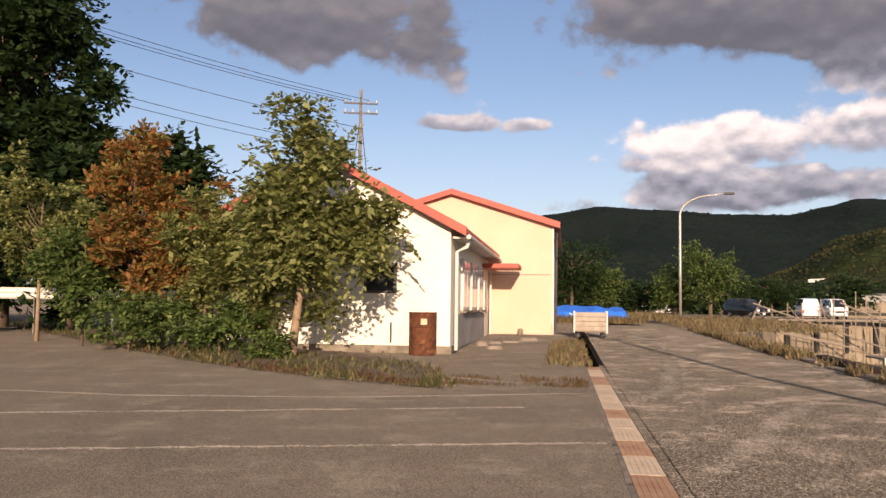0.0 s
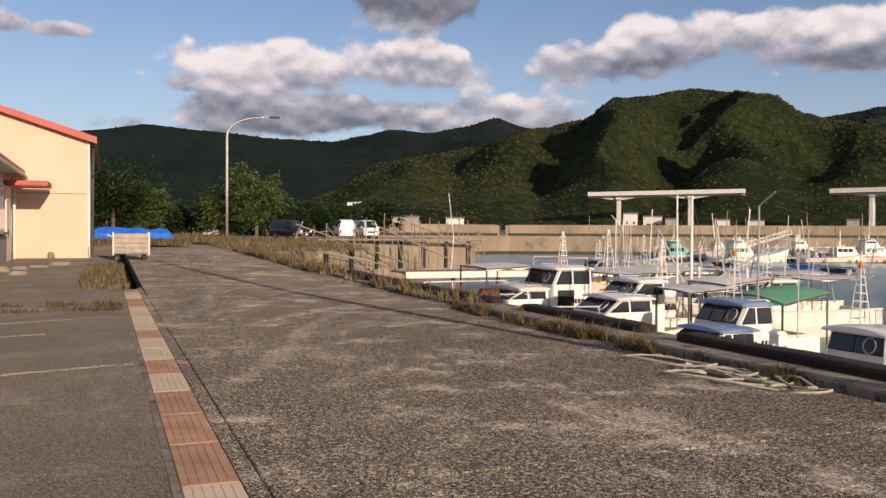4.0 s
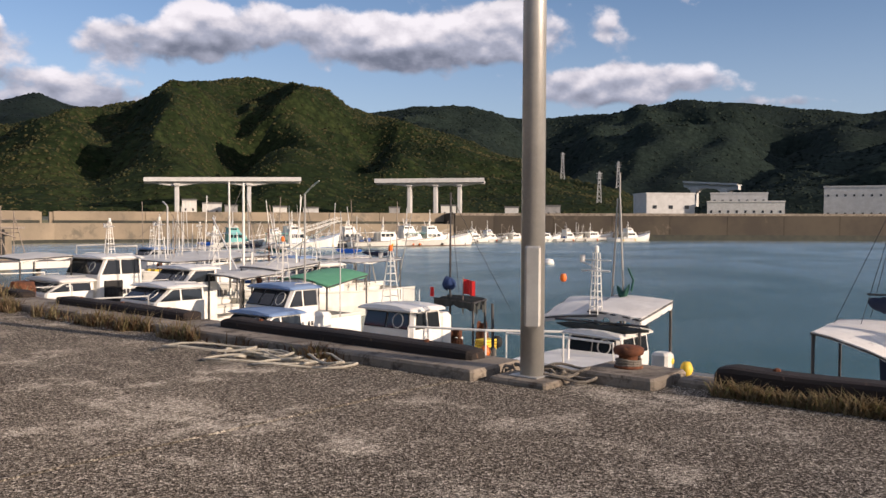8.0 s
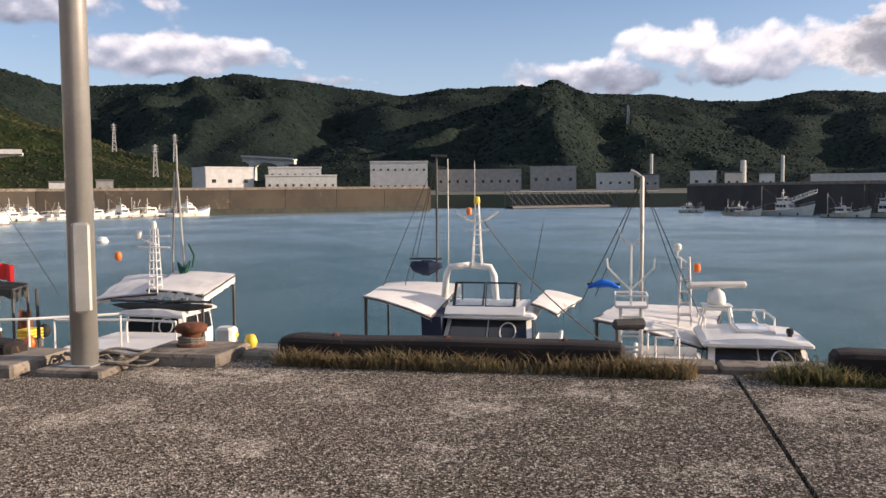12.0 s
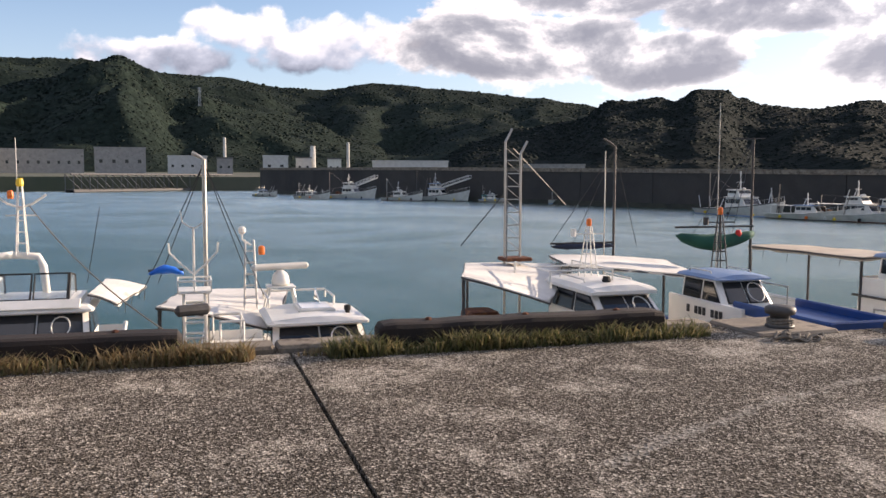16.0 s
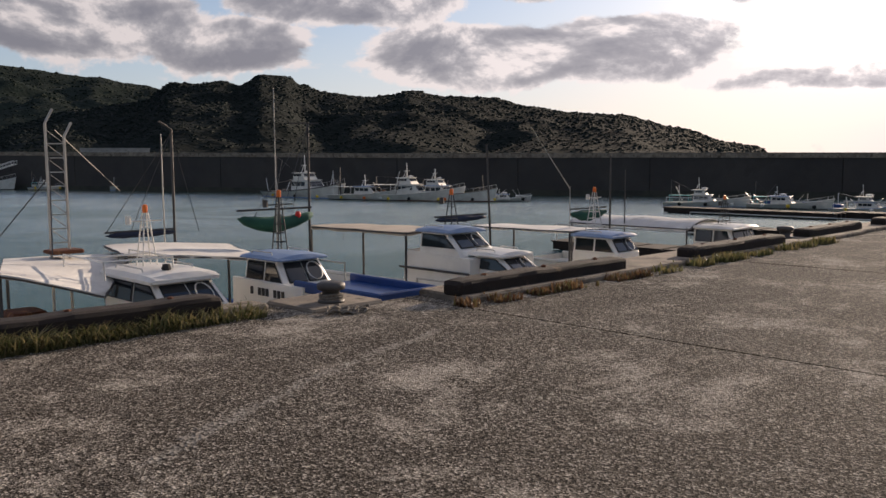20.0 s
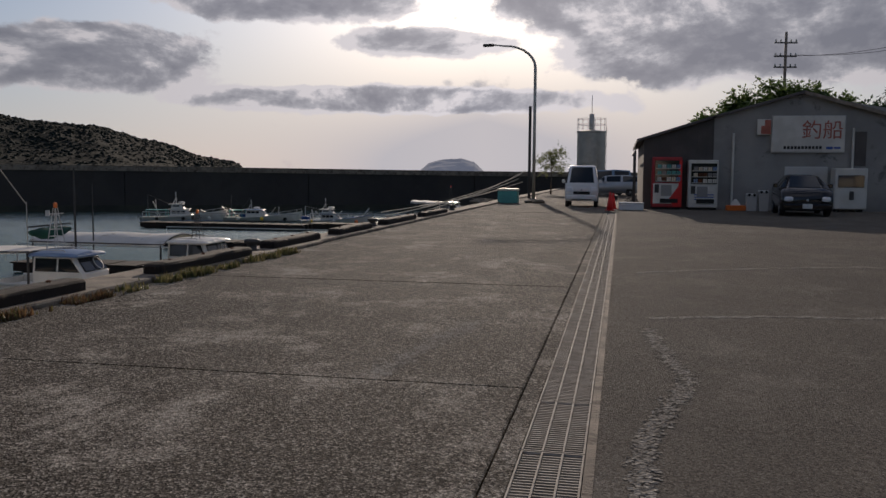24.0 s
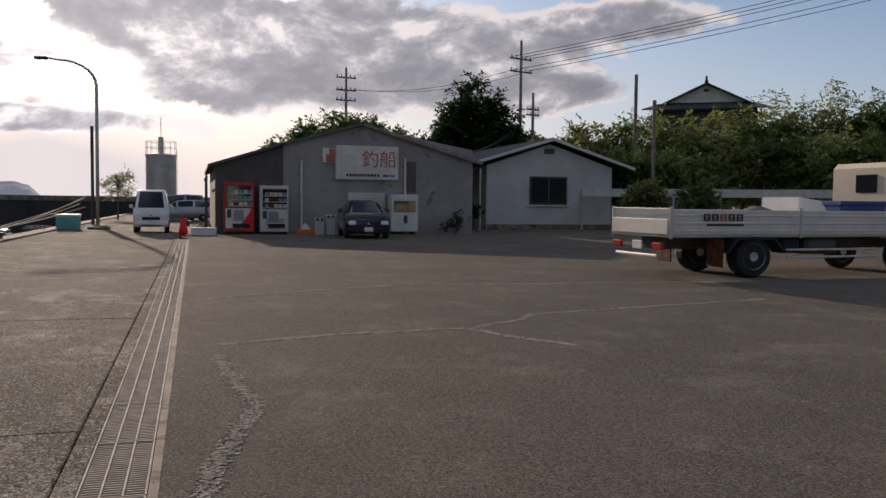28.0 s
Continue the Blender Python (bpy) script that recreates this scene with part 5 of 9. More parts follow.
    def lattice(self, x, y, z0, z1, wide=.30, narrow=.10, mat=STEEL, light=ORANGE, rungs=5, lean=0.0, head=True):
        """A small lattice signal mast with a lamp on top."""
        s_ = Shape()
        for dy in (-1, 1):
            for dx in (-1, 1):
                s_.tube([(x + dx * wide / 2, y + dy * wide / 2, z0), (x + dx * narrow / 2 + lean, y + dy * narrow / 2, z1)], .011, 5)
        for i in range(1, rungs + 1):
            f = i / (rungs + 1)
            h, z = lerp(wide, narrow, f) / 2, lerp(z0, z1, f)
            xx = x + lean * f
            s_.tube([(xx - h, y - h, z), (xx - h, y + h, z), (xx + h, y + h, z), (xx + h, y - h, z), (xx - h, y - h, z)], .008, 4)
        m = self.p("signal_mast", s_, mat)
        if head:
            part("crossbar", Shape().tube([(x + lean, y - .26, z1 - .12), (x + lean, y + .26, z1 - .12)], .012, 5).lathe([(.045, -.06), (.045, .06)], 8, Matrix.Translation((x + lean, y + .26, z1 - .1))), mat, m)
            part("lamp", Shape().lathe([(.035, 0), (.042, .04), (.038, .10), (.015, .12)], 10, Matrix.Translation((x + lean, y, z1))), light, m)
        return m

    def radar(self, x, y, z, turn=20):
        leg = Shape()
        for dx, dy in ((-.16, -.2), (-.16, .2), (.16, -.2), (.16, .2)):
            leg.tube([(x + dx * 1.3, y + dy * 1.3, z - .5), (x + dx * .8, y + dy * .8, z)], .018, 5)
        leg.slab(x - .17, x + .17, y - .2, y + .2, z, z + .025, .01)
        r = self.p("radar", leg, WHITE)
        part("gearbox", Shape().lathe([(.12, z + .03), (.13, z + .08), (.11, z + .18), (.04, z + .25)], 14, Matrix.Translation((x, y, 0))), WHITE, r, smooth=True)
        part("scanner", Shape().slab(-.05, .05, -.42, .42, z + .25, z + .34, .03, pose(x, y, 0, 0, 0, turn)), OFFWHITE, r)

    def rail(self, pts, z, h=.45, mat=STEEL):
        s_ = Shape().tube([(x, y, z + h) for x, y in pts], .018, 6)
        for x, y in pts:
            s_.tube([(x, y, z), (x, y, z + h)], .015, 5)
        return self.p("handrail", s_, mat)

    def sailroll(self, x, y0, y1, z, mat, sag=.0, thick=.10, spar=True):
        rng = random.Random(int(abs(y0 * 100)))
        rings = []
        for i in range(13):
            f = i / 12
            r = thick * (math.sin(math.pi * min(1, max(.04, f))) ** .5) * rng.uniform(.8, 1.15)
            c = Vector((x, lerp(y0, y1, f), z - sag * math.sin(math.pi * f)))
            rings.append([c + Vector((r * math.cos(a), 0, r * math.sin(a) * 1.1)) for a in [math.tau * j / 8 for j in range(8)]])
        m = self.p("furled_sail", Shape().loft(rings), mat, smooth=True)
        if spar:
            part("boom", Shape().tube([(x, y0, z + thick), (x, y1, z + thick)], .02, 5), DARKSTEEL, m)

    def bars(self, x, y, z, n, size, mat=INK, along="x", pitch=.13):
        """Registration lettering as plain bars."""
        for i in range(n):
            if i % 4 != 3:
                self.p("letter_bar", Shape().box(x + i * pitch * .7, x + i * pitch * .7 + size * .42, y - .006, y + .006, z, z + size * .72), mat)

    def buoys(self, spots, mat, r=.14):
        for x, y, z in spots:
            self.p("fender", Shape().lathe([(.03, -r * 1.1), (r * .7, -r * .8), (r, 0), (r * .75, r * .7), (.04, r * 1.1)], 12, Matrix.Translation((x, y, z))), mat, smooth=True)


def fleet():
    # white boat with orange lettering, long awnings
    b = Boat(23.2, 8.6, 9.8, 2.6, "white fishing boat with a long awning and orange lettering", free=1.05)
    b.cabin(12.3, 1.3, 22.0, 23.9, .34, panes=2, sides=2, sill=.46, head=.05)
    b.tarp([(10.9, 25.7, .36), (10.9, 23.6, .34), (12.3, 23.4, .42), (12.3, 25.8, .44)], OFFWHITE, drop=.07)
    b.p("deckhouse", Shape().slab(11.3, 12.3, 22.2, 23.6, -1.2, -.22, .05), WHITE)
    b.p("doorway", Shape().slab(12.45, 13.0, 21.975, 22.0, -.95, -.25, .01), BLACK)
    b.rail([(12.6, 22.1), (13.5, 22.1), (13.5, 23.8), (12.6, 23.8)], .42, .26, GALV)
    b.cabin(10.9, 1.3, 22.1, 24.1, -.25, panes=3, sides=2, rake=.5, sill=.28)
    b.tarp([(14.4, 25.4, .2), (14.4, 21.8, .2), (18.4, 22.2, .3), (18.4, 26.4, .3)], OFFWHITE)
    b.bars(9.6, 22.0, -.75, 9, .16, ORANGE)
    b.lattice(13.4, 23.4, .4, 1.35, .22, .07, WHITE, WHITE)
    b.lattice(14.4, 22.4, .3, 1.4, .22, .07, WHITE, WHITE)
    b.mast(15.5, 23.7, -.4, 1.84, .04, crook=.25, stays=[(17.5, 24.8, .1), (13.2, 22.6, .3)])
    b.mast(16.4, 25.6, -.4, 1.6, .03)
    b.rail([(9.0, 23.4), (10.0, 22.4), (11.6, 22.1)], -.75, .4)
    b.gear(10, 23, -1.0, 3)
    b.p("rope_barrel", Shape().lathe([(.26, -.75), (.30, -.6), (.30, -.25), (.26, -.1), (.10, -.08)], 14, Matrix.Translation((9.9, 21.2, 0))), RUST)
    b.bars(12.5, 21.88, -.62, 9, .17, INK, "x", .16)
    b.rail([(9.2, 24.4), (10.2, 24.6), (12.0, 24.5)], -.6, .5, WHITE)
    for q in range(5):
        b.mast(14.8 + .5 * q, 22.6 + .6 * q, -.6, .9 + .35 * (q % 3), .024, (WHITE, GALV, WOOD, STEEL, WHITE)[q], (.2 - .1 * q, .5 - .25 * q))
    # white boat with two tiers of windows
    b = Boat(18.6, 8.4, 9.4, 2.6, "white fishing boat with two tiers of raked windows", free=1.05)
    b.cabin(11.0, 1.3, 17.1, 18.65, -.14, panes=2, sides=2, rake=.42, sill=.32, head=.04)
    b.cabin(12.3, 1.0, 18.0, 19.45, .20, panes=2, sides=1, rake=.32, sill=.34, head=.04)
    b.tarp([(14.5, 18.7, .2), (14.5, 17.2, .17), (17, 18.3, .25), (17, 20.0, .3)], TARP_W, drop=.06)
    b.tarp([(13.0, 18.0, .10), (13.0, 16.7, .04), (14.6, 17.0, .10), (14.6, 18.3, .14)], OFFWHITE, drop=.05)
    b.tarp([(14.0, 20.6, .0), (14.0, 17.9, .0), (17.6, 19.2, .08), (17.6, 23.0, .08)], OFFWHITE)
    b.bars(9.8, 17.3, -.85, 9, .16, ORANGE)
    b.bars(11.6, 17.28, -.85, 5, .2, INK)
    b.lattice(13.9, 19.0, .1, 1.15, .22, .07, WHITE, WHITE)
    b.mast(15.0, 19.2, -.8, 2.45, .06, WHITE, stays=[(16.6, 20.4, .1), (13.4, 18.6, .1)])
    b.mast(15.0, 19.8, -.8, 2.5, .045, WHITE, (.05, .12))
    for k in range(4):
        b.mast(15.6 + .25 * k, 19.4 - .25 * k, -.6, 1.0 + .2 * (k % 3), .022, (STEEL, RUST, GALV, DARKSTEEL)[k], (.1, .35 - .2 * k))
    b.rail([(8.9, 18.5), (9.8, 17.7), (11.0, 17.4)], -.7, .4)
    b.gear(9.9, 18.4, -1.0, 4)
    b.bars(12.9, 18.18, -.5, 7, .2, INK, "x", .17)
    b.p("hoop", Shape().tube([(16.2, 18.4, -.8), (16.2, 18.4, .5), (16.2, 19.4, .75), (16.2, 20.4, .5), (16.2, 20.4, -.8)], .03, 6), WHITE)
    b.p("outrigger", Shape().tube([(15.0, 19.4, -.1), (16.4, 22.6, 1.5)], .03, 5, .015), WHITE)
    b.p("outrigger", Shape().tube([(15.0, 19.0, -.1), (15.8, 16.6, 1.3)], .03, 5, .015), WHITE)
    # boat with blue roof and green awning
    b = Boat(14.6, 8.5, 9.0, 2.5, "white fishing boat with a pale blue roof and green awning", free=.72)
    b.cabin(11.1, 1.2, 13.6, 14.95, -.52, panes=2, sides=2, rake=.42, sill=.28, top=BLUEROOF, head=.04, rails=False)
    b.cabin(12.2, .95, 14.05, 15.5, -.06, panes=3, sides=2, rake=.24, sill=.40, top=BLUEROOF, head=.045)
    b.p("deckhouse", Shape().slab(12.3, 13.5, 14.0, 15.4, -1.3, -.60, .06), WHITE)
    b.tarp([(14.0, 16.67, -.04), (14.0, 14.74, -.10), (16.5, 15.87, .02), (16.5, 18.1, .0)], TARP_G, .05, crown=.12)
    b.lattice(12.9, 15.0, .0, .95, .24, .08, OFFWHITE)
    b.mast(13.9, 15.4, -.8, 2.05, .035, GALV, crook=-.5, stays=[(15.5, 16.6, .1)])
    b.mast(14.1, 14.4, -.8, 1.3, .022, STEEL)
    b.gear(9.7, 14.7, -1.15, 5)
    b.bars(12.4, 13.99, -.85, 6, .12, INK, "x", .13)
    b.rail([(9.0, 14.4), (9.8, 13.4), (10.8, 13.1)], -.85, .35, WHITE)
    # white boat with wheelhouse and red flag
    b = Boat(10.5, 8.5, 7.4, 2.3, "white fishing boat with a boxy wheelhouse, signal mast and red flag", free=.66)
    b.cabin(12.0, .85, 10.28, 11.6, -.24, panes=2, sides=2, rake=.08, sill=.36, head=.06)
    b.p("deckhouse", Shape().slab(12.85, 13.2, 10.3, 11.2, -1.4, -.32, .06), WHITE)
    b.lattice(12.4, 11.2, -.16, .85, .24, .06, WHITE, light=ORANGE, rungs=6)
    b.mast(12.4, 11.2, .9, 1.15, .02, WHITE)
    b.p("spray_screen", Shape().slab(12.5, 12.52, 10.55, 10.98, -.16, .14, .005), CLEARPANE)
    b.mast(13.7, 10.78, -1.2, 2.0, .034, DARKSTEEL, stays=[(14.8, 11.4, -.4), (14.6, 9.9, -.4)])
    b.sailroll(13.6, 10.58, 10.88, .16, BLUENET, -.03, .13, False)
    fl = Shape().sheet(6, 4, lambda u, v: (13.6 + .05 * math.sin(u * 6), 10.36 - u * .30, .0 + v * .29 - u * .03))
    b.p("flag", fl, RED, "red flag on a stick")
    b.p("flag_stick", Shape().tube([(13.6, 10.37, -.4), (13.6, 10.37, .34)], .012, 5), WOOD)
    b.p("flag", Shape().sheet(4, 3, lambda u, v: (12.9 + .03 * math.sin(u * 5), 10.62 - u * .12, -.02 + v * .18)), RED)
    b.tarp([(13.4, 10.95, -.10), (13.4, 9.95, -.12), (14.0, 10.1, -.10), (14.0, 11.1, -.08)], DARKNET, .3, (1, 2), drop=.16)
    b.mast(13.5, 9.55, -1.4, -.15, .05, DARKSTEEL, (.1, .1))
    b.p("tilted_board", Shape().slab(-.3, .3, -.25, .25, -.02, .02, .01, pose(10.4, 9.3, -.85, 0, 38, 20)), STEEL)
    b.gear(10.2, 10.6, -1.25, 6)
    b.gear(14.6, 10.6, -1.3, 2, 6)
    # boat with bent awning
    b = Boat(6.6, 8.9, 6.4, 2.4, "white fishing boat with a bent awning, masts and yellow floats", free=1.0)
    b.cabin(12.45, 1.0, 6.3, 7.35, -.40, panes=2, sides=2, rake=.08, sill=.32, top=OFFWHITE, head=.05, rails=False)
    b.tarp([(12.9, 8.1, -.22), (12.9, 7.0, -.10), (14.3, 7.25, .05), (14.3, 8.36, .03)], TARP_W, .05, drop=.08)
    b.tarp([(12.9, 7.15, -.04), (12.9, 6.2, -.12), (14.3, 6.3, .08), (14.3, 7.45, .11)], TARP_W, .03, drop=.14)
    b.sailroll(12.6, 5.9, 7.6, -.26, DARKNET, .03, .07)
    b.lattice(12.9, 7.0, -.1, .92, .15, .08, WHITE, light=WHITE, rungs=7)
    b.p("mast_yoke", Shape().tube([(12.9, 7.28, .62), (12.9, 6.75, .62)], .016, 5).tube([(12.9, 7.25, .75), (12.9, 7.0, .68)], .012, 5), WHITE)
    for dy in (-.17, .17):
        b.mast(14.2, 7.3 + dy, -1, 1.85, .03, GALV, (0, -dy * .85))
    b.mast(14.2, 7.28, 1.2, 2.3, .026, GALV)
    b.sailroll(14.2, 7.08, 7.32, .30, SAIL_G, .2, .09, False)
    b.p("green_rope", Shape().tube([(14.2, 7.1, .6), (14.2, 7.0, .4), (14.2, 7.04, .2)], .02, 5), SAIL_G)
    b.rail([(9.6, 8.2), (10.0, 7.1), (10.6, 6.2), (10.4, 5.2)], -.55, .45, WHITE)
    b.rail([(11.2, 7.6), (11.4, 6.6), (11.3, 5.8)], -.75, .45, WHITE)
    b.p("foredeck_box", Shape().slab(10.8, 12.3, 5.9, 7.3, -1.1, -.62, .06), WHITE)
    b.p("bow_post", Shape().slab(9.2, 9.4, 4.0, 4.2, -1.2, -.02, .03).slab(9.1, 9.9, 4.0, 4.9, -.45, -.33, .03), OFFWHITE)
    b.buoys([(9.35, 4.06, -.12), (9.4, 3.86, -.2), (9.55, 4.16, -.24)], YELLOW, .075)
    b.buoys([(12.6, 7.45, .50)], ORANGE, .06)
    b.gear(10.2, 6.4, -1.1, 7)
    # boat with flying bridge
    b = Boat(2.0, 8.9, 9.6, 2.4, "white fishing boat with a flying bridge, arch and folded awnings", free=.8)
    b.cabin(14.0, 1.4, 1.15, 2.62, -.60, panes=2, sides=2, rake=.36, sill=.40, head=.07, rails=False)
    sc = b.p("bridge_deck", Shape().prism([(14.2, -.53), (15.4, -.53), (15.4, -.42), (14.35, -.42)], 1.3, 2.6, "y"), WHITE)
    for ya, yb in ((1.48, 1.95), (1.99, 2.46)):
        part("screen_frame", Shape().tube([(14.38, ya, -.42), (14.38, yb, -.42), (14.66, yb, -.06), (14.66, ya, -.06), (14.38, ya, -.42)], .018, 5), BLACK, sc)
        part("screen_pane", Shape().loft([[(14.38, ya, -.42), (14.38, yb, -.42), (14.66, yb, -.06), (14.66, ya, -.06)], [(14.388, ya, -.42), (14.388, yb, -.42), (14.668, yb, -.06), (14.668, ya, -.06)]]), CLEARPANE, sc)
    for y_ in (1.46, 2.48):
        part("screen_frame", Shape().tube([(14.38, y_, -.42), (14.66, y_, -.06), (15.2, y_, -.14), (15.25, y_, -.42)], .018, 5), BLACK, sc)
        part("screen_pane", Shape().prism([(14.38, -.42), (14.66, -.06), (15.2, -.14), (15.25, -.42)], y_ - .004, y_ + .004, "y"), CLEARPANE, sc)
    arch = Shape()
    for y_, k_ in ((1.95, -.08), (2.75, .08)):
        arch.tube([(15.3, y_ + k_, -.65), (15.3, y_ + k_ * .3, .0), (15.3, y_ - k_ * .5, .15), (15.3, 2.35, .18)], .06, 8)
    b.p("radar_arch", arch, WHITE, smooth=True)
    b.lattice(15.3, 2.22, .18, 1.25, .16, .06, WHITE, rungs=5, head=False)
    b.p("mast_yoke", Shape().tube([(15.3, 1.85, 1.12), (15.3, 2.05, .98), (15.3, 2.22, .92), (15.3, 2.40, .98), (15.3, 2.58, 1.12)], .02, 5).tube([(15.3, 2.0, .8), (15.3, 2.44, .8)], .014, 5), WHITE)
    b.p("signal_lamp", Shape().lathe([(.04, 1.06), (.05, 1.10), (.045, 1.17), (.02, 1.19)], 10, Matrix.Translation((15.3, 2.36, 0))), ORANGE)
    b.p("signal_lamp", Shape().lathe([(.05, 1.25), (.06, 1.29), (.05, 1.36), (.03, 1.38)], 10, Matrix.Translation((15.3, 2.22, 0))), YELLOW)
    b.mast(15.3, 2.26, 1.3, 2.0, .012, STEEL)
    b.mast(16.6, 3.2, -1.4, 2.17, .04, DARKSTEEL, stays=[(17.5, 3.9, -.3), (15.9, 4.1, -.3), (16.0, 3.7, -.3)])
    b.mast(16.7, 3.0, -1.4, 2.1, .02, GALV)
    b.p("mast_cap", Shape().tube([(16.6, 3.3, 2.16), (16.6, 3.0, 2.14)], .022, 5), DARKSTEEL)
    b.sailroll(16.6, 3.1, 3.75, .06, SAIL_N, .05, .13)
    b.tarp([(13.8, 3.85, -.2), (13.8, 2.75, -.52), (16.6, 2.75, -.30), (16.6, 4.2, -.28)], TARP_W, .04, (0, 3), crown=.04)
    b.tarp([(14.5, 1.2, -.36), (14.5, .8, -.52), (16.4, .45, -.50), (16.4, 1.1, -.36)], TARP_W, .02, ())
    b.p("folded_canvas", Shape().prism([(14.0, -.55), (14.6, -.48), (14.6, -1.0), (14.1, -.95)], 2.62, 2.95, "y"), SAIL_N)
    b.p("whip_antenna", Shape().tube([(15.4, 1.3, -.3), (15.6, 1.1, .9)], .008, 4), DARKSTEEL)
    b.p("mooring_line", Shape().tube(swing((15.3, 2.1, .95), (9.2, -.6, -.45), .25), .009, 4), DROPE)
    b.gear(11.5, 2.0, -1.35, 8)
    # boat with radar and ladder tower
    b = Boat(-1.7, 8.5, 9.0, 2.6, "white fishing boat with radar scanner, ladder tower and wide awning", free=.75)
    b.cabin(11.35, 1.5, -2.5, -1.25, -.50, panes=2, sides=2, rake=.36, sill=.36, head=.06, rails=False)
    b.p("skylight", Shape().slab(11.95, 12.6, -2.15, -1.65, -.43, -.35, .02), OFFWHITE)
    b.p("skylight_pane", Shape().slab(12.0, 12.55, -2.1, -1.7, -.36, -.342, .006), LAMPLENS)
    b.p("search_light", Shape().lathe([(.03, -.43), (.03, -.38), (.045, -.37), (.045, -.31), (.02, -.30)], 10, Matrix.Translation((11.9, -2.3, 0))), BLACK)
    b.p("wind_screen", Shape().prism([(12.2, -.40), (12.9, -.40), (12.75, -.16)], -2.0, -1.985, "y"), CLEARPANE)
    b.radar(12.9, -1.52, -.16, 14)
    b.rail([(12.3, -1.3), (13.2, -1.3), (13.2, -2.2), (12.4, -2.2)], -.37, .12, WHITE)
    b.lattice(13.2, -1.12, -.5, .50, .18, .12, STEEL, rungs=5, lean=.06, head=False)
    b.p("dome_antenna", Shape().tube([(13.3, -1.15, .42), (13.3, -1.02, .50), (13.3, -1.02, .60)], .015, 5).lathe([(.03, .58), (.055, .61), (.055, .66), (.03, .69)], 12, Matrix.Translation((13.3, -1.02, 0))), WHITE)
    b.p("signal_lamp", Shape().lathe([(.04, .28), (.05, .32), (.045, .39), (.02, .41)], 10, Matrix.Translation((13.25, -1.29, 0))), ORANGE)
    tw = Shape()
    for dx in (0, .35):
        for dy in (-.13, .13):
            tw.tube([(11.6 + dx, -.33 + dy, -2.1), (11.6 + dx, -.33 + dy, -.02)], .021, 6)
    for i in range(9):
        z = -1.8 + i * .2
        tw.tube([(11.6, -.46, z), (11.6, -.20, z)], .018, 5).tube([(11.95, -.46, z), (11.95, -.20, z)], .018, 5)
    tw.slab(11.55, 12.0, -.53, -.13, -.04, .0, .01)
    for a in ((11.55, -.53), (11.55, -.33), (11.55, -.13), (12.0, -.13), (12.0, -.53)):
        tw.tube([(a[0], a[1], -.02), (a[0], a[1], .12)], .01, 4)
    tw.tube([(11.55, -.53, .12), (11.55, -.13, .12), (12.0, -.13, .12), (12.0, -.53, .12), (11.55, -.53, .12)], .014, 5)
    b.p("ladder_tower", tw, WHITE)
    b.rail([(11.3, -.62), (11.3, -.9), (11.9, -.9), (11.9, -.55)], -.62, .26, WHITE)
    an = Shape().tube([(11.8, -.33, .0), (11.8, -.33, .78)], .016, 6)
    for sgn in (-1, 1):
        an.tube([(11.8, -.33, .18), (11.8, -.33 + sgn * .14, .3), (11.8, -.33 + sgn * .29, .46), (11.8, -.33 + sgn * .30, .58)], .014, 5)
        an.tube([(11.8, -.33 + sgn * .02, .76), (11.8, -.33 + sgn * .13, .84), (11.8, -.33 + sgn * .15, .98)], .012, 4)
    b.p("antenna", an, WHITE)
    b.mast(12.9, -.5, -1.0, 1.64, .048, GALV, crook=.16, stays=[(13.6, .35, -.2), (13.4, .15, -.1), (13.0, -1.3, -.3), (14.2, -1.2, -.3)])
    b.tarp([(12.3, .15, -.28), (12.3, -1.35, -.66), (14.8, -1.83, -.46), (14.8, -.15, -.40)], TARP_W, .05, (0, 3), crown=.03)
    b.sailroll(12.5, -.2, .25, .12, TARP_B, -.06, .05)
    b.p("grey_float", Shape().lathe([(.02, -.22), (.07, -.18), (.07, .18), (.02, .22)], 10, pose(11.3, -.3, -.2, 90, 0, 20)), DARKSTEEL)
    b.p("winch", Shape().slab(10.6, 10.9, -.5, -.3, -1.3, -.8, .04).lathe([(.12, -.16), (.06, -.1), (.06, .1), (.12, .16)], 12, pose(10.75, -.4, -.72, 90, 0, 0)), RUST)
    b.gear(10.5, -.9, -1.3, 5, 6)
    # boat with wide flat awning and ladder mast
    b = Boat(-5.6, 8.6, 9.0, 2.5, "white fishing boat under a wide flat awning with a ladder mast", free=.7)
    b.cabin(11.2, 1.9, -6.75, -5.75, -.26, panes=2, sides=2, rake=.45, sill=.34, head=.09)
    b.tarp([(12.0, -3.95, .02), (12.0, -5.3, -.40), (14.6, -6.9, -.14), (14.6, -4.86, -.06)], TARP_W, .01, (0, 3), crown=.01)
    b.tarp([(13.2, -6.2, -.02), (13.2, -8.7, -.28), (15.0, -9.0, -.16), (15.0, -6.6, -.0)], TARP_W, .05, (1, 2), crown=.03)
    lm = Shape()
    for dy, top in ((.14, 2.0), (-.14, 1.8)):
        lm.tube([(14.3, -5.6 + dy, -1.2), (14.3, -5.6 + dy, top), (14.3, -5.72 + dy, top + .22)], .024, 6)
    for i in range(8):
        lm.tube([(14.3, -5.74, .15 + i * .22), (14.3, -5.46, .15 + i * .22)], .013, 4)
        lm.tube([(14.3, -5.74, .15 + i * .22), (14.3, -5.46, .37 + i * .22)], .007, 3)
    b.p("ladder_mast", lm, GALV)
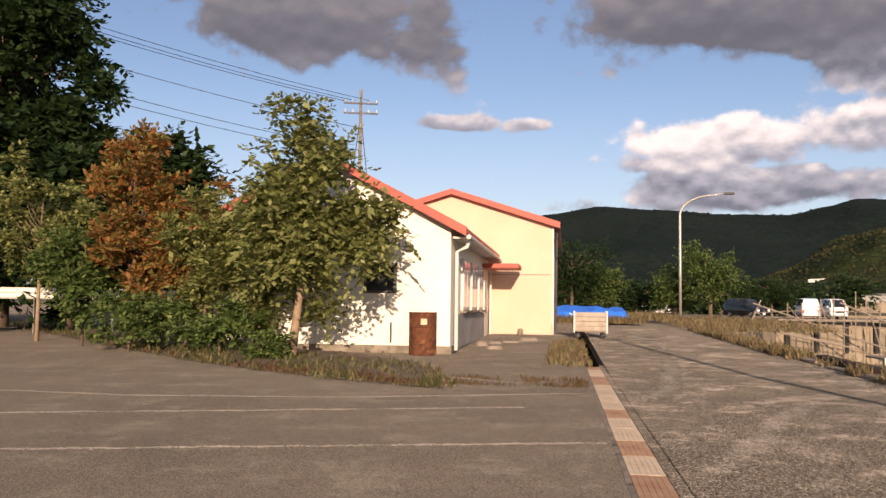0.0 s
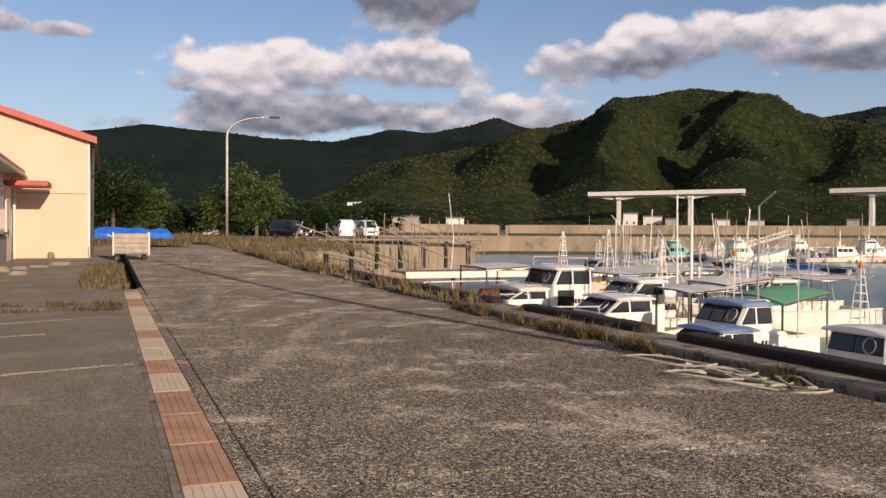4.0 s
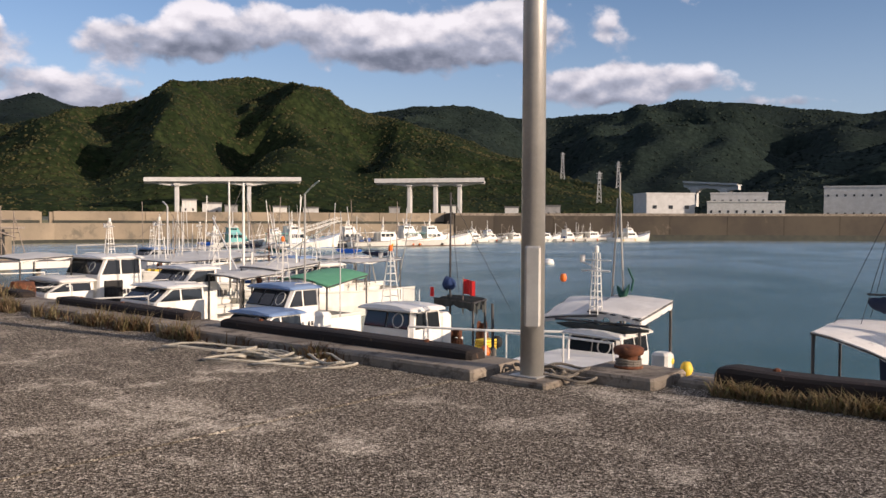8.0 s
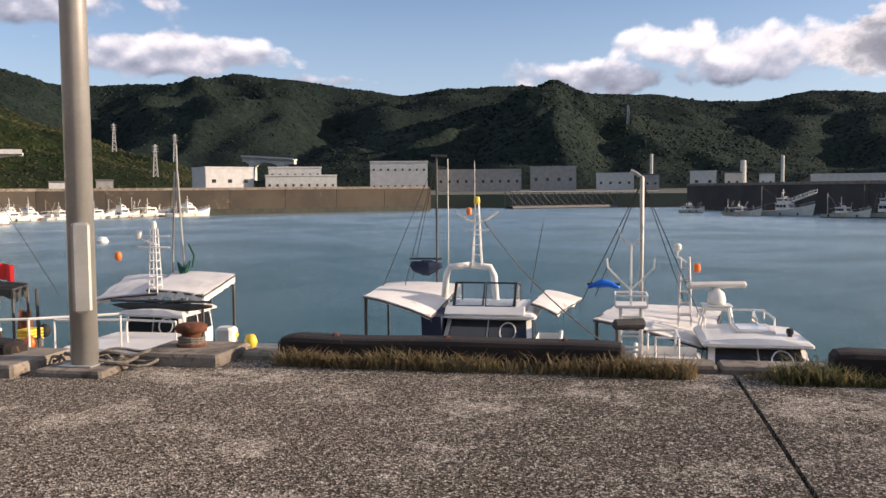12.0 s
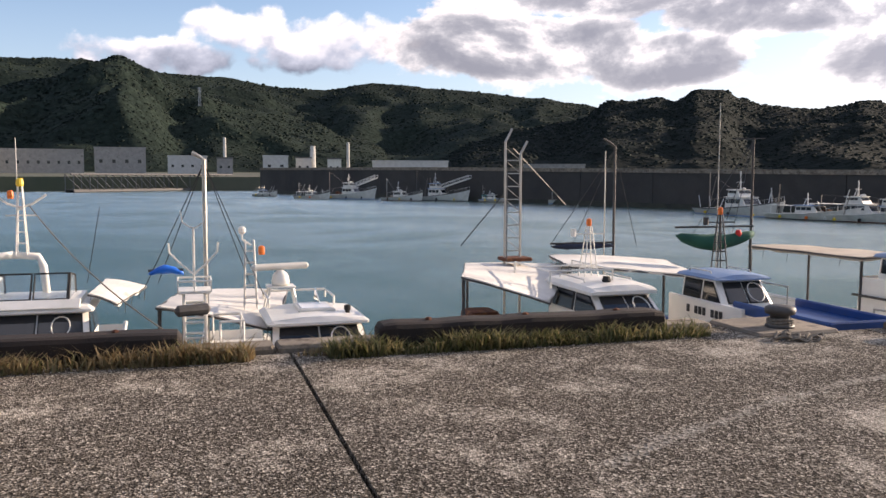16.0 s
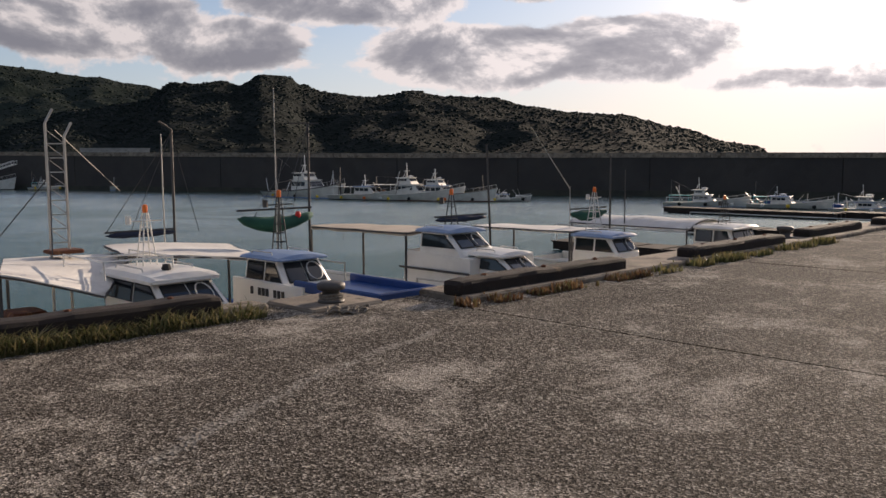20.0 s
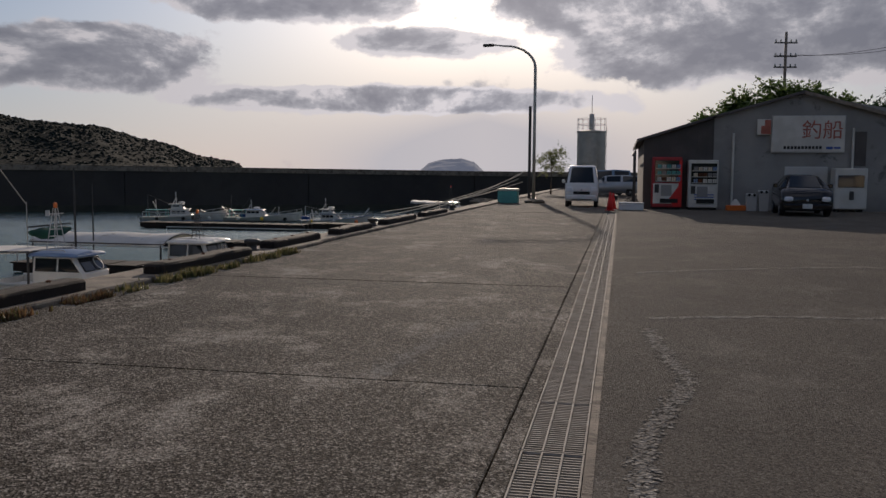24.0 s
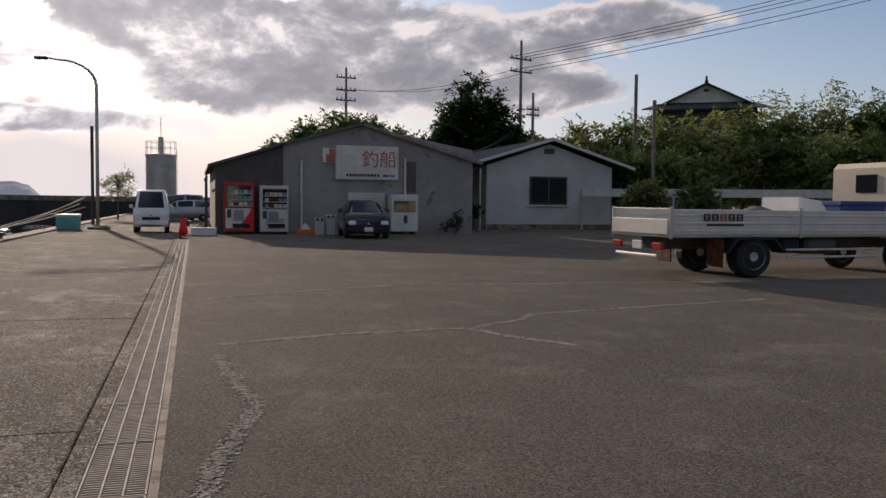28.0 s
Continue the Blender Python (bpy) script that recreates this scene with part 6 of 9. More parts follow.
    for p_, q_ in (((14.3, -5.6, 1.9), (15.2, -7.0, .9)), ((14.3, -5.5, 1.2), (15.0, -4.9, .2)), ((14.3, -5.5, 1.5), (13.0, -5.0, .1))):
        b.p("stay", Shape().tube([p_, q_], .010, 3), DARKSTEEL)
    b.p("mast_foot", Shape().slab(14.1, 14.5, -5.9, -5.4, -.02, .04, .02), RUST)
    b.mast(15.2, -8.0, -1, 1.98, .038, DARKSTEEL, crook=.24, stays=[(15.6, -6.9, .15), (15.5, -7.3, .15), (15.4, -8.6, .1)])
    b.mast(15.1, -7.75, -1, 1.9, .02, GALV)
    b.sailroll(15.2, -8.0, -6.7, .12, SAIL_N, 0, .06)
    b.p("roof_rack", Shape().tube([(12.0, -6.3, -.2), (12.0, -6.3, .05), (13.4, -6.3, .05), (13.4, -6.3, -.2)], .016, 5).tube([(12.0, -5.3, -.2), (12.0, -5.3, .05), (13.4, -5.3, .05), (13.4, -5.3, -.2)], .016, 5).tube([(12.0, -6.3, .05), (12.0, -5.3, .05)], .016, 5).tube([(12.7, -6.3, .05), (12.7, -5.3, .05)], .016, 5), WHITE)
    b.lattice(12.6, -6.2, -.2, .66, .24, .06, WHITE, rungs=3)
    b.p("search_light", Shape().lathe([(.05, -.22), (.05, -.14), (.07, -.10), (.05, -.04)], 10, Matrix.Translation((11.9, -6.15, 0))), BLACK)
    b.p("engine_box", Shape().slab(13.2, 13.8, -5.0, -4.5, -1.3, -.72, .05), RUST)
    b.gear(12.0, -4.5, -1.2, 6, 7)
    b.p("black_float", Shape().lathe([(.02, -.14), (.10, -.1), (.12, 0), (.1, .1), (.02, .14)], 10, pose(10.4, -4.9, -.72)).lathe([(.02, -.14), (.10, -.1), (.12, 0), (.1, .1), (.02, .14)], 10, pose(10.5, -4.65, -.75)), BLACK)
    # blue boat
    b = Boat(-8.3, 8.3, 8.0, 2.0, "blue and white fishing boat with a furled green sail", WHITE, BLUE, .95)
    b.cabin(11.2, 1.15, -8.55, -7.68, -.10, panes=2, sides=2, rake=.28, sill=.36, top=BLUEROOF, head=.035)
    b.p("side_panel", Shape().slab(10.7, 12.6, -7.68, -7.62, -1.25, -.42, .01), WHITE)
    b.bars(11.15, -7.612, -.64, 9, .16, INK, "x", .15)
    b.lattice(12.4, -8.4, -.06, .82, .18, .05, DARKSTEEL)
    b.mast(12.7, -8.55, -.2, 2.6, .014, GALV)
    b.mast(14.4, -10.45, -1.2, 2.15, .04, DARKSTEEL, stays=[(14.2, -9.0, .3), (14.0, -9.5, .3), (14.2, -9.9, .4)])
    b.sailroll(14.2, -10.35, -8.7, .36, SAIL_G, .14, .15)
    b.buoys([(14.15, -10.0, .38)], RED, .06)
    b.p("yard", Shape().tube([(14.4, -10.0, 2.12), (14.4, -10.7, 2.14)], .016, 4), DARKSTEEL)
    tray = b.p("bow_tray", Shape().slab(9.1, 11.0, -8.75, -7.7, -.50, -.45, .02), BLUE)
    for x0, x1, ya, yb in ((9.1, 11.0, -8.78, -8.72), (9.1, 11.0, -7.73, -7.67), (9.06, 9.12, -8.78, -7.67)):
        part("tray_side", Shape().slab(x0, x1, ya, yb, -.50, -.34, .02), BLUE, tray)
    # white boat with tall flat-sided cabin
    b = Boat(-12.2, 8.5, 9.4, 2.5, "white fishing boat with a tall flat-sided cabin and long awning", free=.95)
    b.p("deckhouse", Shape().loft([[(10.9, -13.2, -2.2), (12.7, -13.2, -2.2), (12.7, -11.3, -2.2), (10.9, -11.3, -2.2)], [(10.9, -13.1, -.34), (12.6, -13.1, -.28), (12.6, -11.35, -.28), (10.9, -11.35, -.34)]]), WHITE)
    b.cabin(11.2, 1.05, -12.3, -11.38, .08, -.4, panes=2, sides=1, rake=.35, sill=.30, top=BLUEROOF, head=.05)
    b.cabin(10.1, 1.0, -12.4, -11.6, -.30, -1.6, panes=2, sides=1, rake=.4, sill=.26, head=.05)
    b.p("rub_strip", Shape().slab(10.85, 12.7, -11.3, -11.27, -.62, -.58, .01), DARKSTEEL)
    b.tarp([(12.5, -11.3, .06), (12.5, -13.0, .04), (15.9, -13.0, -.04), (15.9, -11.5, .0)], TARP_T, .03, drop=.07)
    b.mast(13.6, -14.9, -1, 1.76, .04, DARKSTEEL, (.05, .1))
    b.sailroll(13.5, -14.6, -13.0, .14, SAIL_N, 0, .07)
    b.lattice(12.0, -12.0, .08, .75, .20, .05, DARKSTEEL, rungs=2)
    b.rail([(9.0, -12.6), (9.6, -11.2), (10.2, -10.4), (11.2, -10.35)], -.95, .35, GALV)
    b.rail([(13.5, -10.6), (14.6, -10.6), (15.8, -10.6), (16.8, -10.7)], -1.0, .45, GALV)
    b.gear(9.6, -11.6, -1.2, 9)
    # small boat with leaning pole
    b = Boat(-16.9, 8.5, 8.4, 2.3, "small white fishing boat with a leaning pole and dark furled sail", free=.8)
    b.cabin(11.2, 1.2, -17.3, -16.35, -.34, panes=2, sides=2, rake=.25, sill=.34, top=BLUEROOF, head=.06)
    b.tarp([(12.4, -16.3, -.22), (12.4, -17.8, -.24), (15.6, -18.0, -.30), (15.6, -16.4, -.25)], TARP_W, .05)
    b.mast(13.2, -17.3, -.4, .76, .016, GALV)
    b.mast(13.2, -17.3, .7, 2.15, .016, GALV, (0, 1.5))
    b.lattice(12.2, -16.9, -.25, .65, .28, .06, STEEL)
    b.mast(13.2, -19.0, -1, 1.5, .04, DARKSTEEL)
    b.sailroll(13.2, -18.8, -17.3, .08, SAIL_G, .06, .12)
    b.p("coaming", Shape().slab(10.2, 11.0, -17.6, -16.1, -1.3, -.82, .06), WHITE)
    b.gear(9.8, -15.8, -1.3, 10)
    # low boat with hooped canopy
    b = Boat(-22.4, 8.7, 9.4, 2.4, "low boat with a hooped pale canopy and a glazed cabin", OFFWHITE, None, .6)
    b.cabin(11.2, 1.2, -23.2, -21.8, -.48, panes=2, sides=2, rake=.15, sill=.38, head=.06)
    b.tarp([(12.4, -21.6, -.48), (12.4, -23.6, -.48), (16.6, -23.6, -.5), (16.6, -21.8, -.5)], TARP_W, .1, crown=.22)
    b.lattice(11.8, -22.4, -.4, .3, .25, .06, DARKSTEEL)
    b.mast(14.6, -21.8, -1, 1.1, .03, DARKSTEEL)
    b.rail([(9.2, -23.0), (9.6, -22.0), (10.4, -21.4)], -1.2, .4, GALV)
    b.gear(9.7, -22.3, -1.4, 11)
    # rigging poles and outriggers of the boats behind the front row
    rng = random.Random(77)
    for k in range(5):
        y = 25.5 + k * 3.3 if k < 3 else 38.5 + (k - 3) * 4.4
        b = Boat(y, 19.5 + 1.5 * (k % 2) if k < 3 else 23.0, 8.5, 2.3, "white fishing boat moored behind the front row", OFFWHITE, None, .85)
        x0 = b.bow
        b.cabin(x0 + 3.0, 1.6, y - .75, y + .75, -.35 + .12 * (k % 3), panes=2, sides=2, rake=.35, sill=.36, top=(WHITE, BLUEROOF, OFFWHITE)[k % 3])
        b.tarp([(x0 + 4.9, y + 1.1, -.25), (x0 + 4.9, y - 1.1, -.25), (x0 + 7.6, y - 1.1, -.2), (x0 + 7.6, y + 1.1, -.2)], (OFFWHITE, TARP_W)[k % 2])
        b.lattice(x0 + 3.8, y, -.2, .9 + .3 * (k % 2), .26, .08, WHITE, WHITE)
        for q in range(8):
            xx, yy = x0 + rng.uniform(2, 8), y + rng.uniform(-1, 1)
            b.mast(xx, yy, -1.2, rng.uniform(.6, 2.6), rng.uniform(.022, .045), rng.choice([GALV, WHITE, WHITE, WOOD, STEEL]), (rng.uniform(-.3, .3), rng.uniform(-.6, .6)))
        b.sailroll(x0 + 7.2, y - .9, y + .9, .05, (SAIL_N, TARP_B, SAIL_G)[k % 3], .05, .10)
        b.gear(x0 + 1.8, y, -1.3, 20 + k, 6)
    # boats further along the quay, on a float
    for k, (yy, bow, ln) in enumerate(((-62, 9.5, 6),)):
        b = Boat(yy, bow, ln, 2.6, "grey-white fishing boat moored beyond the float", OFFWHITE, None, .8)
        b.cabin(bow + 2.2, 1.5, yy - .8, yy + .8, -.65, panes=2, sides=2, rake=.4, sill=.4)
        b.awning(bow + 3.9, bow + 5.8, yy - .9, yy + .9, -.6, -.55, TARP_W, .04)
        b.lattice(bow + 3.0, yy, -.6, .5, .3, .06, DARKSTEEL, RED)
        b.buoys([(bow + 1.0, yy + 1.0, -1.2)], ORANGE, .16)
    for fx, yy in ((17, -30), (27, -55.5), (15.5, -57.5), (17, -41)):
        fl = thing("float", pose(fx, yy, WATER), "low floating pontoon of dark beams with handrails", "pontoon", "floats")
        for dy in (-.7, 0, .7):
            part("beam", Shape().slab(-6, 6, dy - .12, dy + .12, .05, .35, .02), STOPMAT, fl)
        for i in range(9):
            part("drum_float", Shape().lathe([(.28, -.5), (.28, .5)], 10, pose(-5.6 + i * 1.4, 0, 0, 90, 0, 0)), BLACK, fl)
        for i in range(9):
            part("deck_board", Shape().slab(-5.9 + i * 1.35, -4.7 + i * 1.35, -.85, .85, .35, .40, .01), STOPMAT, fl)
        part("rail", Shape().tube([(-5.8, .8, .4), (-5.8, .8, 1.1), (5.8, .8, 1.1), (5.8, .8, .4)], .03, 5), STEEL, fl)


fleet()


def far_boat(x, y, turn, length, seed, label, house=WHITE, arch=False, group="boats along the breakwaters", tall=1.0):
    """A white fishing boat seen from afar, with bow at +x of its own frame."""
    rng = random.Random(seed)
    t = thing("fishing_boat", pose(x, y, WATER, 0, 0, turn) @ Matrix.Diagonal((1, 1, tall, 1)), label, "boat", group)
    L_, B_ = length, length * .27
    k = length / 9
    rings = []
    for f in (0, .2, .45, .7, .85, .94, 1.0):
        h = max(.04, B_ / 2 * (.9 if f < .1 else 1) * (1 - max(0, f - .5) ** 1.7 * 3.1))
        z = (.62 + 1.05 * f ** 2.6) * k
        xx = -L_ / 2 + f * L_
        rings.append([(xx, -h, z), (xx - .35 * f * k, -h * .72, .1), (xx - .7 * f * k, 0, -.3), (xx - .35 * f * k, h * .72, .1), (xx, h, z)])
    part("hull", Shape().loft(rings), house if house is OFFWHITE else WHITE, t)
    gw = Shape()
    for side in (0, 4):
        gw.tube([Vector(r[side]) + Vector((0, 0, .03)) for r in rings], .05 * k, 5)
    part("gunwale", gw, rng.choice([BLUEROOF, DARKSTEEL, OFFWHITE, OFFWHITE, WOOD]), t)
    boot = Shape()
    for side in (1, 3):
        boot.tube([Vector(r[side]) + Vector((0, 0, -.02)) for r in rings], .07 * k, 4)
    part("waterline_band", boot, rng.choice([BLUEROOF, RUST, DARKSTEEL, BLACK, OFFWHITE]), t)
    cx = L_ * rng.uniform(-.16, .02)
    hw = B_ * .33
    z0 = .55 * k
    hh = rng.uniform(1.05, 1.35) * k

    def room(x0, x1, w, za, zb, rake, mat):
        body = part("wheelhouse", Shape().loft([[(x0, -w, za), (x1, -w, za), (x1, w, za), (x0, w, za)], [(x0 + .05, -w * .9, zb), (x1 - rake, -w * .9, zb), (x1 - rake, w * .9, zb), (x0 + .05, w * .9, zb)]]), mat, t)
        n = 3
        for side in (-1, 1):
            for i in range(n):
                a, c = lerp(x0 + .15, x1 - rake - .1, i / n), lerp(x0 + .15, x1 - rake - .1, (i + .82) / n)
                part("window", Shape().box(a, c, side * w * .95 - .03, side * w * .95 + .03, lerp(za, zb, .55), lerp(za, zb, .88)), GLASS, body)
        for i in range(2):
            a, c = lerp(-w * .82, w * .82, i / 2) + .04, lerp(-w * .82, w * .82, (i + 1) / 2) - .04
            f0, f1 = x1 - rake * .52, x1 - rake * .9
            part("window", Shape().loft([[(f0, a, lerp(za, zb, .52)), (f0, c, lerp(za, zb, .52)), (f1, c, lerp(za, zb, .9)), (f1, a, lerp(za, zb, .9))], [(f0 + .05, a, lerp(za, zb, .52)), (f0 + .05, c, lerp(za, zb, .52)), (f1 + .05, c, lerp(za, zb, .9)), (f1 + .05, a, lerp(za, zb, .9))]]), GLASS, body)
        part("roof", Shape().slab(x0 - .2, x1 - rake + .15, -w, w, zb, zb + .08, .03), rng.choice([mat, mat, OFFWHITE, BLUEROOF]), t)
    room(cx - 1.0 * k, cx + 1.5 * k, hw, z0, z0 + hh, .7 * k, house)
    two = rng.random() < .45
    zt = z0 + hh
    if two:
        room(cx - .9 * k, cx + .5 * k, hw * .8, zt + .06, zt + .75 * k, .35 * k, house)
        zt += .75 * k
    rig = Shape()
    rig.tube([(cx - .3, 0, zt), (cx - .35, 0, zt + rng.uniform(1.2, 2.2) * k)], .045 * k, 5)
    rig.tube([(cx - .33, -.5, zt + .8 * k), (cx - .33, .5, zt + .8 * k)], .03 * k, 4)
    for dy in (-.25, .25):
        rig.tube([(cx - .6, dy, zt), (cx - .35, dy * .3, zt + .9 * k)], .03 * k, 4)
    part("signal_mast", rig, rng.choice([WHITE, STEEL]), t)
    part("radar_dome", Shape().lathe([(.05, 0), (.26, .04), (.26, .16), (.05, .22)], 8, Matrix.Translation((cx + .1, 0, zt + .12))), WHITE, t)
    ms = Shape()
    xm = -L_ * .42
    ht = rng.uniform(2.6, 4.6) * k
    ms.tube([(xm, 0, .5), (xm, 0, ht)], .05 * k, 5).tube([(xm, 0, 1.5 * k), (xm + L_ * .25, 0, 1.9 * k)], .035 * k, 4).tube([(xm, 0, ht), (cx - 1.1 * k, 0, zt)], .015, 3)
    if rng.random() < .5:
        ms.tube([(xm + .4, -.4, .5), (xm + 1.6, -.4, ht * .9)], .035, 4)
    part("mizzen_mast", ms, rng.choice([STEEL, DARKSTEEL, GALV, WOOD]), t)
    rl = Shape()
    for side in (-1, 1):
        pts = [Vector(r[0 if side < 0 else 4]) + Vector((-.1, -side * .06, .02)) for r in rings[3:]]
        rl.tube([p_ + Vector((0, 0, .42 * k)) for p_ in pts], .025, 4)
        for p_ in pts:
            rl.tube([p_, p_ + Vector((0, 0, .42 * k))], .02, 4)
    part("bow_rail", rl, GALV, t)
    if arch:
        g = Shape()
        for dy in (-.45, .45):
            g.tube([(cx - .6, dy, 1.5 * k), (L_ * .5, dy, 3.3 * k)], .06, 5).tube([(cx - .6, dy, 1.95 * k), (L_ * .5, dy, 3.75 * k)], .04, 5)
        for i in range(9):
            f = i / 8
            xx, zz = lerp(cx - .6, L_ * .5, f), lerp(1.5, 3.3, f) * k
            g.tube([(xx, -.45, zz), (xx, .45, zz)], .04, 4)
            for dy in (-.45, .45):
                g.tube([(xx, dy, zz), (xx, dy, zz + .45 * k)], .03, 4)
        part("gangway", g, WHITE, t)
    if rng.random() < .6:
        aw = Shape().slab(-L_ / 2 + .4, cx - 1.2 * k, -hw, hw, z0 + hh * .95, z0 + hh * .95 + .06, .02)
        for sx in (-L_ / 2 + .5, cx - 1.4 * k):
            for dy in (-hw, hw):
                aw.tube([(sx, dy * .95, .5), (sx, dy * .95, z0 + hh)], .03, 4)
        part("awning", aw, rng.choice([OFFWHITE, OFFWHITE, TARP_W, TEAL]), t)
    poles = rng.choice([WOOD, GALV, STEEL])
    for i in range(6):
        px, py = rng.uniform(-.46, .34) * L_, rng.uniform(-.3, .3) * B_
        part("pole", Shape().tube([(px, py, .5), (px + rng.uniform(-.9, .9), py + rng.uniform(-.5, .5), rng.uniform(1.3, 3.4) * k)], rng.uniform(.025, .05), 4), poles, t)
    boxes_ = rng.choice([OFFWHITE, RUST, BLUE, WOOD])
    for i in range(3):
        px, py = rng.uniform(-.42, .36) * L_, rng.uniform(-.25, .25) * B_
        part("deck_box", Shape().slab(px - .3, px + .3, py - .25, py + .25, .5, .5 + rng.uniform(.4, .8) * k, .05), boxes_, t)
    for i in range(3):
        part("fender", Shape().lathe([(.03, -.2), (.14, -.12), (.15, .1), (.03, .2)], 8, Matrix.Translation((lerp(-L_ * .3, L_ * .3, i / 2), -B_ * .49, .35))), rng.choice([ORANGE, BLACK, OFFWHITE, YELLOW]), t)
    return t


def far_fleet():
    """Boats along the sunlit wall, then those under the shaded breakwater: place, heading, length, extras."""
    sunny = [(37.5, 122, -20, 11, 2), (39.4, 126, -15, 10, 0), (41.2, 118, -5, 12, 1), (43.2, 126, -20, 9, 0), (44.9, 128, -22, 12, 0),
             (46.6, 126, -15, 12, 3), (48.4, 129, -18, 13, 0), (50.0, 131, -18, 13, 0), (52.3, 150, -10, 9, 0), (53.6, 154, -15, 9, 0), (55.2, 156, -10, 9, 0), (57.0, 160, -12, 9, 0), (58.6, 164, -8, 9, 0), (60.2, 168, -20, 10, 0), (62.6, 170, -20, 10, 0)]
    for k, (azd, dist, turn, ln, extra) in enumerate(sunny):
        d = direction(azd, 0) * dist
        far_boat(d.x, d.y, turn, ln, k, "white fishing boat moored along the sunlit sea wall", TEAL if extra == 2 else WHITE, extra == 1, tall=.85)
    shady = [(191.5, -17, -110, 5.5, 0), (168, -24, -105, 6.5, 0), (166, -31, -75, 9.5, 1), (152, -38, -110, 7, 0), (150, -44.5, -75, 9.5, 1), (141, -52, -100, 5, 0), (127, -61.5, 176, 8.5, 0), (125.5, -68, -60, 6.5, 0), (112, -69, 180, 5, 0), (85.5, -61.5, 183, 14, 0), (74.5, -62.5, 192, 11, 0), (69.5, -64.5, 198, 12, 0), (66, -66.5, 196, 11, 0), (60.5, -69.5, 225, 5, 0),
             (36.0, -66.5, 200, 7, 0), (29.6, -68, 190, 6.5, 0), (22.6, -66, 185, 6, 0)]
    for k, (x, y, turn, ln, extra) in enumerate(shady):
        f = .86 if x > 50 else .95
        turn = -135 + (turn % 30) - 15 if x > 100 else turn
        x, y, ln = x * f, y * f, ln * f * (1.25 if x > 100 else 1.0)
        far_boat(x, y, turn, ln, 50 + k, "weathered white fishing boat moored under the shaded breakwater", OFFWHITE, extra == 1, tall=.95 if x > 100 else .72)


far_fleet()
# mooring buoy and steel gangway afloat in the harbour mouth
solo("mooring_buoy", Shape().lathe([(.1, -.3), (.45, -.15), (.5, .15), (.35, .42), (.1, .5)], 14), WHITE, "small white mooring buoy afloat in the basin", "buoy", at=pose(65, 41.5, WATER))


def gangway():
    t = thing("truss_bridge", pose(213, 26, WATER), "grey steel truss gangway lying on the water", "gangway")
    d = Vector((36, -38, 0))
    n = 12
    side = Vector((d.y, -d.x, 0)).normalized() * 3
    for o in (Vector((0, 0, 0)), side):
        s_ = Shape().tube([o + Vector((0, 0, .3)), o + d + Vector((0, 0, .3))], .28, 5).tube([o + d * .03 + Vector((0, 0, 4.2)), o + d * .97 + Vector((0, 0, 4.2))], .22, 5)
        for i in range(n):
            a, b_ = o + d * (i / n), o + d * ((i + 1) / n)
            s_.tube([a + Vector((0, 0, .3)), a + Vector((0, 0, 4.2))], .14, 4).tube([a + Vector((0, 0, 4.2)), b_ + Vector((0, 0, .3))], .12, 4)
        part("truss", s_, ROOFGREY, t)
    part("walkway", Shape().loft([[Vector((0, 0, .5)), side + Vector((0, 0, .5)), side + Vector((0, 0, .7)), Vector((0, 0, .7))], [d + Vector((0, 0, .5)), d + side + Vector((0, 0, .5)), d + side + Vector((0, 0, .7)), d + Vector((0, 0, .7))]]), DARKSTEEL, t)


gangway()


# ---- vehicles ----
def wheel(parent, x, y, r, wide, name="wheel"):
    m = pose(x, y, r, 90, 0, 0)
    t = part(name, Shape().lathe([(r * .62, -wide / 2), (r * .93, -wide / 2), (r, -wide * .3), (r, wide * .3), (r * .93, wide / 2), (r * .62, wide / 2)], 18, m), RUBBER, parent)
    part("rim", Shape().lathe([(.02, -wide * .50), (r * .22, -wide * .52), (r * .26, -wide * .34), (r * .50, -wide * .38), (r * .64, -wide * .52), (r * .64, wide * .52), (r * .50, wide * .38), (r * .26, wide * .34), (r * .22, wide * .52), (.02, wide * .50)], 14, m), CARSILVER, t)
    return t


